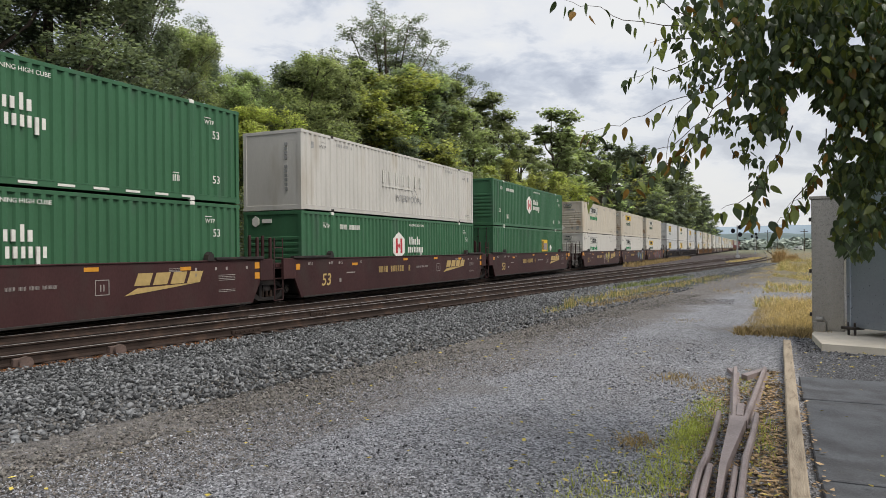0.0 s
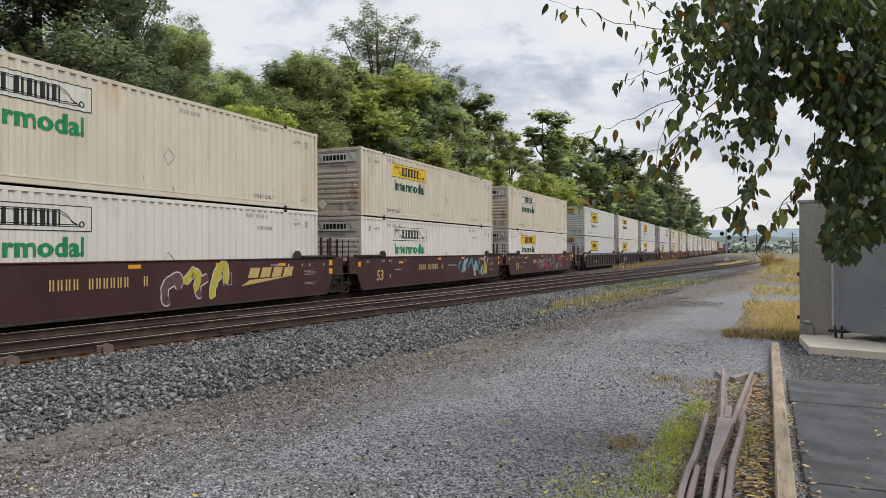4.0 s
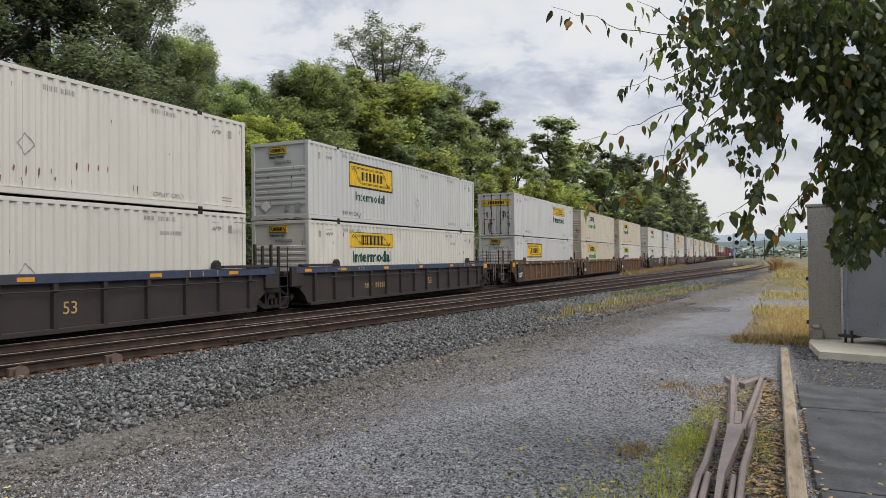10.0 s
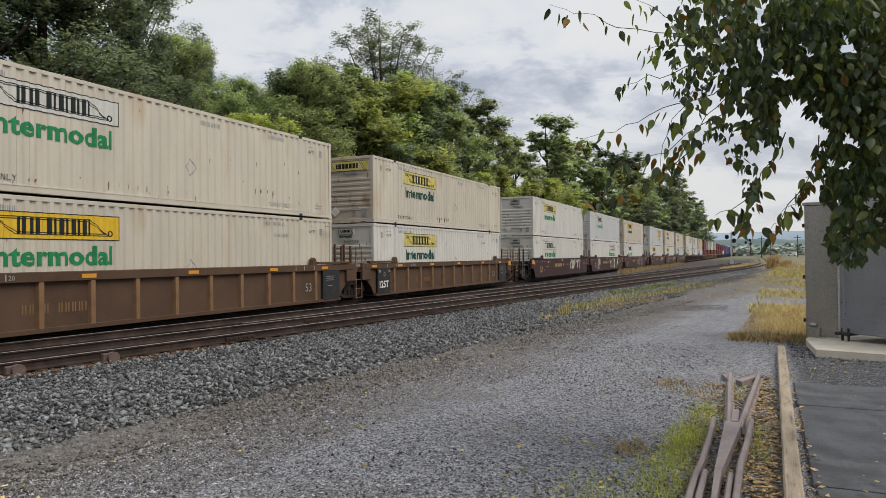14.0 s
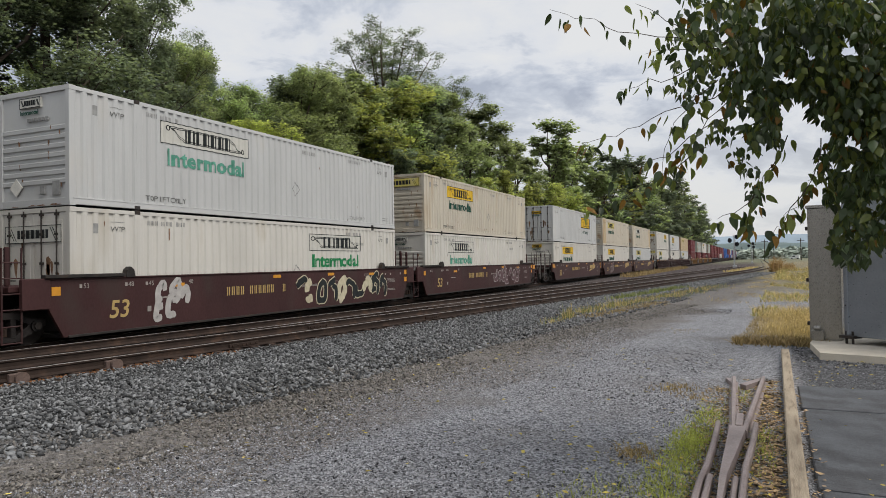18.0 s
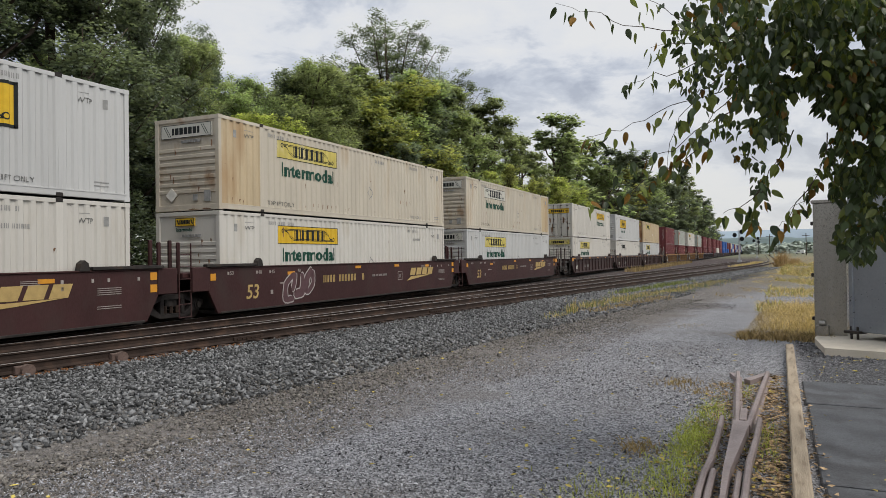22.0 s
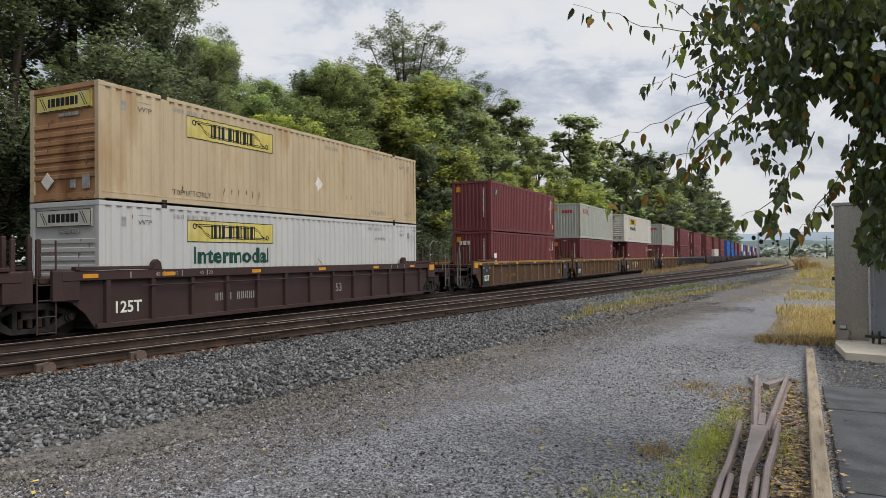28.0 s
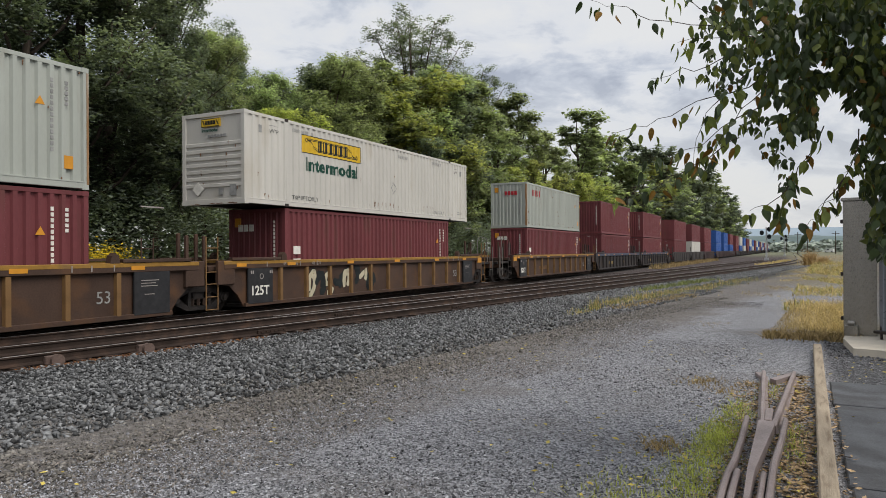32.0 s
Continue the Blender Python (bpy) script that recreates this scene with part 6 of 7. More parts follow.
def build_corner():
    b, m = along((2.5, -0.155), (13.0, -0.375), 0.12, -0.05, 0.10)
    k = thing("timber_kerb", "weathered pale timber kerb beam with splintered edges", "kerb", me=mesh("timber_kerb", timber, b))
    k.matrix_basis = m
    for i, (x0, x1) in enumerate(((2.6, 5.47), (5.51, 8.31), (8.37, 9.75))):
        s = thing("paving_slab", "dark grey rubbery paving slab strewn with yellow leaves", "slab", group="slabs of the path", me=mesh("paving_slab", slab_grey, soft_box(0, x1 - x0, -2.3, 0, 0, 0.09, 0.012)))
        s.matrix_basis = pose(x0, -0.262 - 0.0145 * x0, -0.055, 0, 0, -1.2)
    pad = thing("concrete_pad", "pale concrete base pad under the metal cabinets", "base", me=mesh("concrete_pad", concrete, prism([(12.55, -0.86), (13.9, -0.80), (15.8, -1.0), (15.8, -4.6), (12.2, -4.6), (12.2, -2.0)], -0.02, 0.11, "z")))
    a = thing("signal_cabinet", "narrow brushed stainless steel signal cabinet on gravel", "cabinet", (14.5, -0.84, 0.02), rz=-9)
    part("body", mesh("body", stainless, soft_box(0, 0.62, -0.52, 0, 0, 2.5, 0.012)), a)
    part("roof", mesh("roof", stainless, soft_box(-0.03, 0.66, -0.53, 0.03, 2.5, 2.56, 0.012)), a)
    part("conduit_box", mesh("conduit_box", stainless, soft_box(-0.16, 0, -0.24, -0.02, 0.03, 0.27, 0.012), disc(-0.08, 0.31, 0.05, -0.18, -0.08, 12)), a, "small steel conduit box")
    part("hinge", mesh("hinge", wheel_steel, *[soft_box(0.02, 0.1, 0.0, 0.045, z, z + 0.07, 0.01) for z in (0.35, 1.15, 2.1)]), a)
    h = thing("equipment_house", "blue-grey aluminium equipment house standing on steel feet", "shelter", (14.0, -1.36, 0.11), rz=-134)
    part("wall", mesh("wall", alu, soft_box(0, 3.0, 0, 2.2, 0.13, 2.52, 0.012)), h)
    part("corner_trim", mesh("corner_trim", alu, soft_box(-0.01, 0.07, -0.015, 0.05, 0.13, 2.53, 0.01)), h, "folded corner strip")
    part("roof", mesh("roof", alu, soft_box(-0.12, 3.12, -0.12, 2.3, 2.53, 2.6, 0.015)), h)
    for x in (0.08, 2.85):
        part("foot", mesh("foot", wheel_steel, soft_box(x - 0.14, x + 0.14, -0.1, 0.14, 0.1, 0.15, 0.01), *[tube([(x + s, 0.0, 0.0), (x + s, 0.0, 0.22)], 0.022, 8) for s in (-0.06, 0.06)]), h, "bolted steel levelling foot")


build_corner()



# ---- ballast, gravel and sleepers ----
def stones(name, label, category, spots, sizes, mat, seed, chips=False):
    """Broken stones, eight facets each, as one loose layer; chips show their four upper facets only."""
    rng = np.random.default_rng(seed)
    n = len(spots)
    sides = 4 if chips else 8
    base = np.array([(1, 0, 0), (-1, 0, 0), (0, 1, 0), (0, -1, 0), (0, 0, 1), (0, 0, -1)], float)
    tri = np.array([(0, 2, 4), (2, 1, 4), (1, 3, 4), (3, 0, 4), (2, 0, 5), (1, 2, 5), (3, 1, 5), (0, 3, 5)])
    v = base[None] * rng.uniform(0.5, 1.15, (n, 6, 1)) + rng.normal(0, 0.30, (n, 6, 3))
    v[:, :, 0] *= rng.uniform(0.9, 1.5, (n, 1))
    v[:, :, 1] *= rng.uniform(0.5, 0.95, (n, 1))
    q = rng.normal(size=(n, 4))
    q /= np.linalg.norm(q, axis=1, keepdims=True)
    w, x, y, z = q.T
    turn = np.stack([np.stack([1 - 2 * (y * y + z * z), 2 * (x * y - z * w), 2 * (x * z + y * w)], -1),
                     np.stack([2 * (x * y + z * w), 1 - 2 * (x * x + z * z), 2 * (y * z - x * w)], -1),
                     np.stack([2 * (x * z - y * w), 2 * (y * z + x * w), 1 - 2 * (x * x + y * y)], -1)], 1)
    if chips:
        a = rng.uniform(0, 2 * np.pi, n)
        turn[:] = 0
        turn[:, 0, 0] = turn[:, 1, 1] = np.cos(a)
        turn[:, 0, 1], turn[:, 1, 0], turn[:, 2, 2] = -np.sin(a), np.sin(a), 1
    v = np.einsum("nij,nkj->nki", turn, v)
    v[:, :, 2] *= 0.8
    v = v * (sizes[:, None, None] / 2) + spots[:, None, :]
    f = (tri[None, :sides] + 6 * np.arange(n)[:, None, None]).reshape(-1)
    me = bpy.data.meshes.new(name)
    me.vertices.add(6 * n)
    me.vertices.foreach_set("co", v.reshape(-1).astype(np.float32))
    me.loops.add(3 * sides * n)
    me.loops.foreach_set("vertex_index", f.astype(np.int32))
    me.polygons.add(sides * n)
    me.polygons.foreach_set("loop_start", np.arange(0, 3 * sides * n, 3, dtype=np.int32))
    me.update(calc_edges=True)
    me.validate()
    me.materials.append(mat)
    return thing(name, label, category, kind="stuff", me=me)


def strew(seed, n, x0, x1, lo, hi, lift, power=1.0):
    """Random places on the ground between x0 and x1, between the lines lo(x) and hi(x), denser towards x0."""
    rng = random.Random(seed)
    out = []
    for _ in range(n):
        x = x0 + (x1 - x0) * rng.random() ** power
        y = lo(x) + (hi(x) - lo(x)) * rng.random()
        out.append((x, y, ground_z(x, y) + lift * rng.uniform(-0.3, 1.0)))
    return np.array(out)


ballast_mat = material("grey_ballast_stone", (0.168, 0.171, 0.173), 0.85, vary=0.3, scale=14, fine=60, bump=0.2, island=0.8, uneven=1.2)
bed_mat = material("rust_stained_ballast", (0.031, 0.025, 0.021), 0.9, vary=0.25, scale=9, fine=60, bump=0.2, island=0.5)
chip_mat = material("grey_gravel_chips", (0.262, 0.265, 0.28), 0.85, vary=0.25, scale=9, fine=60, bump=0.1, island=0.85)
dusty_mat = material("dusty_tan_stone", (0.19, 0.178, 0.16), 0.9, vary=0.25, scale=9, fine=60, bump=0.2, island=0.6)
rust_mat = material("rust_orange_grit", (0.20, 0.088, 0.035), 0.9, vary=0.3, scale=9, fine=60, bump=0.1, island=0.6)
grit_mat = material("brown_grit", (0.15, 0.132, 0.115), 0.9, vary=0.25, scale=9, fine=60, bump=0.1, island=0.75)
lot_mat = material("mixed_dark_gravel", (0.19, 0.19, 0.20), 0.85, vary=0.25, scale=9, fine=60, bump=0.1, island=0.85, uneven=1.2)
rs = np.random.default_rng(4)


def lane(c):
    return lambda x: c - 0.128 * x


def build_stones():
    a = strew(11, 70000, 1.0, 30, lane(6.3), lane(12.45), 0.04, 1.6)
    stones("ballast_shoulder", "coarse grey crushed-stone ballast shoulder", "ballast", a, 0.034 + 0.062 * rs.random(len(a)) ** 1.5, ballast_mat, 1)
    a = strew(16, 19000, 1.0, 26, lane(5.2), lane(7.6), 0.012, 1.4)
    stones("ballast_edge", "scattered ballast stones on dusty ground", "ballast", a, rs.uniform(0.02, 0.058, len(a)), dusty_mat, 5)
    a = strew(12, 30000, 27, 95, lane(8.6), lane(12.5), 0.03, 1.3)
    stones("ballast_beyond", "coarse grey ballast along the track beyond", "ballast", a, rs.uniform(0.06, 0.13, len(a)), ballast_mat, 2)
    a = strew(13, 13000, 3, 60, lane(12.8), lambda x: 14.6, 0.02, 1.5)
    stones("track_bed_stones", "brown rust-stained stones between the rails", "ballast", a, rs.uniform(0.04, 0.085, len(a)), bed_mat, 3)
    a = strew(14, 120000, 2.4, 17, lambda x: -0.1 + 0.02 * x, lambda x: 5.5 - 0.128 * x, 0.006, 1.9)
    stones("gravel_chips", "fine grey gravel chips of the lot", "gravel", a, 0.008 + 0.021 * rs.random(len(a)) ** 2, chip_mat, 4, True)
    a = strew(18, 15000, 2.6, 24, lambda x: 0.3 + 0.02 * x, lambda x: 6.6 - 0.128 * x, 0.004, 1.2)
    stones("loose_stones", "loose dark and pale stones on the gravel", "gravel", a, 0.018 + 0.026 * rs.random(len(a)) ** 2, lot_mat, 8)
    a = strew(15, 42000, 2.2, 24, lane(4.2), lane(7.0), 0.005, 1.5)
    stones("brown_grit", "brown grit in the wheel ruts", "gravel", a, rs.uniform(0.010, 0.03, len(a)), grit_mat, 6, True)
    a = strew(19, 2600, 7.2, 12.5, lambda x: near_rail(x) - 0.42, lambda x: near_rail(x) - 0.08, 0.03)
    stones("rusty_grit", "orange rusty grit at the foot of the near rail", "gravel", a, rs.uniform(0.012, 0.04, len(a)), rust_mat, 9, True)
    a = strew(17, 6000, 9.6, 15, lambda x: -3.0, lambda x: -0.5, 0.006)
    stones("pad_gravel", "dark gravel round the concrete pad", "gravel", a, rs.uniform(0.02, 0.045, len(a)), lot_mat, 7)


build_stones()


def build_sleepers():
    me = mesh("sleeper", tie_wood, soft_box(-0.11, 0.11, -1.35, 1.35, -0.18, 0.0, 0.012))
    plate = mesh("tie_plate", rust_steel, soft_box(-0.09, 0.09, -0.17, 0.17, 0.0, 0.022, 0.006))
    holder = tagged(new("sleepers"), "weathered timber sleepers under the rails", "sleepers", kind="structure")
    z = RAIL - 0.176 - 0.024
    for i in range(150):
        x = 2.0 + 0.54 * i
        y = near_rail(x) + 0.752
        s = part("sleeper", me, holder, m=pose(x, y, z, 0, 0, -7.3))
        for q in (-0.752, 0.752):
            if i < 70:
                t = part("tie_plate", plate, s, m=pose(0, q, 0))
    for i in range(70):
        x = 4.0 + 0.56 * i
        if cross_rail(x) - near_rail(x) > 2.7:
            part("sleeper", me, holder, m=pose(x, cross_rail(x) - 0.75, z - 0.004, 0, 0, -4.7))
    for i in range(80):
        part("sleeper", me, holder, m=pose(5.0 + 0.56 * i, TRACK_Y, z - 0.01))
    # braces and bolted joint bars on the near rail
    for x in (7.95, 9.70):
        b = thing("rail_brace", "rusty round rail brace clamped to the near rail", "rail brace", (x, near_rail(x) - 0.1, RAIL - 0.14), rz=-7.3)
        part("drum", mesh("drum", brace_steel, disc(0, 0, 0.115, -0.10, 0.0, 18)), b)
        part("clamp", mesh("clamp", brace_steel, soft_box(-0.18, 0.02, -0.02, 0.08, -0.06, 0.09, 0.015)), b)
    for x, line in ((13.0, near_rail), (21.2, near_rail), (17.4, lambda x: near_rail(x) + 1.505), (30.5, near_rail), (24.5, cross_rail), (34.0, lambda x: near_rail(x) + 1.505)):
        j = thing("joint_bar", "rusty bolted joint bar on a rail", "joint bar", (x, line(x) - 0.035, RAIL - 0.11), rz=-6)
        part("bar", mesh("bar", rust_steel, soft_box(-0.45, 0.45, -0.02, 0.02, -0.045, 0.045, 0.008)), j)
        for q in (-0.36, -0.2, -0.07, 0.07, 0.2, 0.36):
            part("bolt", shared("bolt", rust_steel, lambda: [disc(0, 0, 0.018, -0.045, -0.015, 6)]), j, m=pose(q, 0, 0))
    # the turnout's frog, where two rails cross
    f = thing("rail_frog", "rusty cast rail frog with wing rails in the turnout", "rail frog", (27.0, near_rail(27.0) + 2.1, RAIL), rz=-6)
    part("nose", mesh("nose", rust_steel, prism([(-1.2, -0.02), (-1.2, 0.02), (1.6, 0.2), (1.6, -0.2)], -0.17, -0.005, "z")), f)
    for s in (-1, 1):
        part("wing_rail", mesh("wing_rail", rust_steel, prism([(-2.4, s * 0.16), (-1.0, s * 0.1), (1.2, s * 0.32), (1.2, s * 0.39), (-1.0, s * 0.17), (-2.4, s * 0.23)], -0.17, -0.003, "z")), f)


build_sleepers()


# ---- the old frog lying on the lot ----
def beam(points, w, z0, z1, c=0.012):
    """A bar laid through points in plan, with chamfered top edges."""
    ps = [Vector((x, y, 0)) for x, y in points]
    v, f = [], []
    for i, p in enumerate(ps):
        d = (ps[min(i + 1, len(ps) - 1)] - ps[max(i - 1, 0)]).normalized()
        s = Vector((-d.y, d.x, 0))
        for a, z in ((-w / 2, z0), (w / 2, z0), (w / 2, z1 - c), (w / 2 - c, z1), (-w / 2 + c, z1), (-w / 2, z1 - c)):
            v.append((p.x + s.x * a, p.y + s.y * a, z))
    for i in range(len(ps) - 1):
        f += [(6 * i + k, 6 * i + (k + 1) % 6, 6 * i + 6 + (k + 1) % 6, 6 * i + 6 + k) for k in range(6)]
    return v, f + [tuple(range(6)), tuple(range(6 * len(ps) - 6, 6 * len(ps)))]


def build_old_frog():
    g = thing("discarded_rail_frog", "weathered old rail frog with wing rails lying on the lot", "rail frog")
    part("point_rail", mesh("point_rail", frog_steel, beam([(6.95, 0.245), (8.4, 0.285), (9.9, 0.325)], 0.048, 0.0, 0.095), beam([(6.95, 0.245), (9.9, 0.325)], 0.11, 0.0, 0.02)), g)
    part("point_rail", mesh("point_rail", frog_steel, beam([(6.85, 0.155), (8.4, 0.065), (10.0, -0.025)], 0.048, 0.0, 0.095), beam([(6.85, 0.155), (10.0, -0.025)], 0.12, 0.0, 0.02)), g)
    part("nose", mesh("nose", frog_steel, prism([(4.35, 0.272), (5.4, 0.290), (6.98, 0.278), (6.98, 0.132), (5.4, 0.24), (4.35, 0.25)], 0.0, 0.098, "z")), g)
    part("spacer", mesh("spacer", frog_steel, soft_box(7.02, 7.55, 0.165, 0.235, 0.02, 0.10, 0.01)), g)
    part("wing_rail", mesh("wing_rail", frog_steel, beam([(7.18, 0.385), (6.3, 0.385), (5.65, 0.395), (5.3, 0.415), (4.9, 0.418), (4.2, 0.41)], 0.043, 0.0, 0.09)), g)
    part("guard_rail", mesh("guard_rail", frog_steel, beam([(5.45, 0.358), (4.9, 0.362), (4.2, 0.355)], 0.045, 0.0, 0.075)), g)
    part("wing_rail", mesh("wing_rail", frog_steel, beam([(7.22, 0.055), (6.4, 0.085), (5.7, 0.125), (5.35, 0.13), (5.0, 0.135), (4.2, 0.15)], 0.044, 0.0, 0.09)), g)
    part("guard_rail", mesh("guard_rail", frog_steel, beam([(5.45, 0.185), (4.9, 0.19), (4.2, 0.205)], 0.042, 0.0, 0.075)), g)
    part("end_plate", mesh("end_plate", frog_steel, prism([(9.55, 0.34), (9.95, 0.30), (9.95, 0.43)], 0.0, 0.06, "z")), g)
    part("end_plate", mesh("end_plate", frog_steel, prism([(9.35, 0.17), (9.45, 0.24), (10.05, 0.0), (9.9, -0.03)], 0.0, 0.07, "z")), g)


build_old_frog()


# ---- weeds, grass and fallen leaves ----
def blade_stuff(name, label, category, mat, spots, rng, wide, bend=0.5):
    """Grass as bent, tapered blades; spots are (x, y, height)."""
    v, f = [], []
    for x, y, h in spots:
        a = rng.uniform(0, 2 * math.pi)
        lean = rng.gauss(0, bend) * h
        dx, dy = math.cos(a) * lean, math.sin(a) * lean
        s = rng.uniform(0, math.pi)
        sx, sy = math.cos(s) * wide, math.sin(s) * wide
        z = ground_z(x, y) - 0.01
        k = len(v)
        v += [(x - sx, y - sy, z), (x + sx, y + sy, z), (x + dx * 0.35 + sx * 0.7, y + dy * 0.35 + sy * 0.7, z + h * 0.55), (x + dx * 0.35 - sx * 0.7, y + dy * 0.35 - sy * 0.7, z + h * 0.55), (x + dx, y + dy, z + h * rng.uniform(0.8, 1.0))]
        f += [(k, k + 1, k + 2, k + 3), (k + 3, k + 2, k + 4)]
    return thing(name, label, category, kind="stuff", me=raw_mesh(name, mat, v, f))


straw = material("straw_yellow_grass", (0.60, 0.455, 0.21), 0.7, vary=0.2, scale=3, fine=20, bump=0, island=0.4, trans=0.25)
dry = material("dry_brown_grass", (0.34, 0.25, 0.13), 0.75, vary=0.2, scale=3, fine=20, bump=0, island=0.4, trans=0.2)
lush = material("fresh_green_grass", (0.42, 0.45, 0.12), 0.6, vary=0.2, scale=3, fine=20, bump=0, island=0.4, trans=0.3)
weed_green = material("dull_green_weeds", (0.20, 0.23, 0.085), 0.65, vary=0.25, scale=3, fine=20, bump=0, island=0.4, trans=0.25)
verge_green = material("yellow_green_weeds", (0.36, 0.335, 0.135), 0.65, vary=0.25, scale=3, fine=20, bump=0, island=0.4, trans=0.3)
dry_bush = material("orange_brown_weeds", (0.40, 0.27, 0.14), 0.7, vary=0.25, scale=3, fine=20, bump=0, island=0.4, trans=0.25)
litter_mat = material("fallen_brown_leaves", (0.32, 0.225, 0.125), 0.7, vary=0.3, scale=4, fine=30, bump=0.1, island=0.85)
yellow_leaf = material("fallen_yellow_leaves", (0.50, 0.40, 0.09), 0.6, vary=0.2, scale=4, fine=30, bump=0.05, island=0.35)


def build_growth():
    rng = random.Random(21)
    pts = []
    for cx, cy, r, n, h in ((18.0, 5.0, 0.5, 170, 0.30), (19.3, 4.9, 0.3, 200, 0.62), (22.0, 4.95, 0.9, 420, 0.42), (24.5, 4.5, 1.1, 560, 0.5), (27.5, 4.1, 1.2, 420, 0.4), (31.5, 3.6, 1.6, 520, 0.36), (36.0, 3.0, 1.8, 420, 0.36), (41, 2.4, 2.0, 320, 0.36)):
        for _ in range(n):
            pts.append((rng.gauss(cx, r * 0.8), rng.gauss(cy, r * 0.28), max(0.04, rng.gauss(h, h * 0.3)) * rng.uniform(0.2, 0.6)))
    blade_stuff("weeds", "dull green weeds along the gravel's edge", "weeds", weed_green, pts[::2], rng, 0.007)
    blade_stuff("dry_weeds", "straw-coloured weeds along the gravel's edge", "weeds", straw, pts[1::2], rng, 0.007)
    mat_pts = [(rng.uniform(19.5, 27), 0, rng.uniform(0.04, 0.12)) for _ in range(1400)]
    blade_stuff("dry_mat", "low dry brown grass in front of the weeds", "grass", dry, [(x, 4.25 - 0.17 * (x - 21) + rng.gauss(0, 0.18), h) for x, _, h in mat_pts], rng, 0.014, 0.9)
    tall, brown_low = [], []
    for _ in range(17000):
        x = 14.5 + 8.0 * rng.random() ** 1.4
        y = rng.uniform(-1.8, 0.45 - 0.06 * (x - 14.7))
        edge = min(1, max(0.12, (0.55 - y) / 1.5)) * (0.35 + 0.65 * min(1, (x - 14.4) / 1.6))
        tuft = 0.75 + 0.55 * noise.noise((x * 1.6, y * 2.2, 4))
        h = max(0.04, rng.gauss(0.27, 0.12) * edge * tuft)
        (brown_low if h < 0.11 and rng.random() < 0.8 else tall).append((x, y, h))
    blade_stuff("tall_grass", "tall straw-yellow autumn grass beside the cabinet", "grass", straw, tall[::2] + tall[1::4], rng, 0.0036, 1.15)
    blade_stuff("tall_weeds", "brown dry stems among the yellow grass", "weeds", dry, tall[3::4] + brown_low, rng, 0.004, 1.1)
    fringe = [(14.35 + rng.gauss(0.25, 0.2), rng.uniform(-1.2, 0.5), rng.uniform(0.05, 0.2)) for _ in range(1300)]
    blade_stuff("dry_fringe", "low brown grass fringe at the gravel", "grass", dry, fringe, rng, 0.013, 0.9)
    far, green, brown = [], [], []
    for _ in range(21000):
        x = 21 + 75 * rng.random() ** 1.35
        hi = -0.035 * x + 0.95
        y = rng.uniform(-0.10 * x - 1.5, hi)
        n = noise.noise((x * 0.14, y * 0.45, 5)) + 0.5 * noise.noise((x * 0.5, y * 1.2, 2))
        if n > -0.05 and not (12 < x < 17.5 and y < -0.8):
            h = rng.uniform(0.08, 0.34) * (0.6 + 1.4 * max(0, n)) * (0.75 + x / 90)
            rng.choices((far, green, brown), (0.5, 0.36, 0.14))[0].append((x, y, h))
    for _ in range(1500):
        x = rng.uniform(27, 60)
        y = -0.035 * x + 0.95 + abs(rng.gauss(0, 1.1))
        if noise.noise((x * 0.3, y * 0.9, 8)) > 0.12:
            rng.choice((far, brown)).append((x, y, rng.uniform(0.03, 0.12)))
    blade_stuff("verge_grass", "uneven straw-coloured grass of the far verge", "grass", straw, far, rng, 0.011, 1.2)
    blade_stuff("verge_weeds", "yellow-green weeds standing in the far verge", "weeds", verge_green, green, rng, 0.014, 1.1)
    blade_stuff("verge_stalks", "brown dead stalks in the far verge", "weeds", dry, brown, rng, 0.013, 0.8)
    for bx, by, bh, bw in ((92.0, -1.9, 2.3, 0.8), (100.0, -3.4, 1.2, 0.9)):
        blade_stuff("dry_bush", "tall clump of dry orange-brown weeds", "weeds", dry_bush, [(rng.gauss(bx, bw * 0.55), rng.gauss(by, bw * 0.42), bh * rng.uniform(0.25, 1.0)) for _ in range(420)], rng, 0.024, 0.6)
    green_far = [(rng.uniform(33, 46), 0, rng.uniform(0.1, 0.3)) for _ in range(900)]
    blade_stuff("verge_green", "green grass strip beside the far track", "grass", weed_green, [(x, near_rail(x) - 2.4 + rng.gauss(0, 0.35), h) for x, _, h in green_far], rng, 0.02, 0.6)
    mid_ = [(x, near_rail(x) + 1.505 + rng.uniform(0.6, 2.6), rng.uniform(0.1, 0.35)) for x in [rng.uniform(98, 140) for _ in range(900)]]
    blade_stuff("median_grass", "dry yellow grass between the diverging tracks", "grass", straw, mid_, rng, 0.035, 0.4)
    bank = [(x, TRACK_Y - rng.uniform(2.6, 4.0), rng.uniform(0.2, 0.7)) for x in [rng.uniform(75, 140) for _ in range(1500)]]
    blade_stuff("bank_weeds", "brown weeds beside the train's track", "weeds", dry, bank, rng, 0.035, 0.4)
    turf = []
    for cx, cy, rx, ry, n in ((6.5, 0.58, 0.35, 0.09, 1300), (7.6, 0.50, 0.4, 0.09, 360), (5.5, 0.62, 0.4, 0.13, 800), (4.7, 1.0, 0.4, 0.22, 300), (6.6, 0.0, 0.4, 0.07, 260), (9.0, 0.2, 0.4, 0.1, 160)):
        turf += [(rng.gauss(cx, rx), rng.gauss(cy, ry), rng.uniform(0.012, 0.07)) for _ in range(int(n * 1.9))]
    blade_stuff("turf", "fresh green grass tufts beside the old frog", "grass", lush, turf, rng, 0.0045, 0.7)
    tufts = []
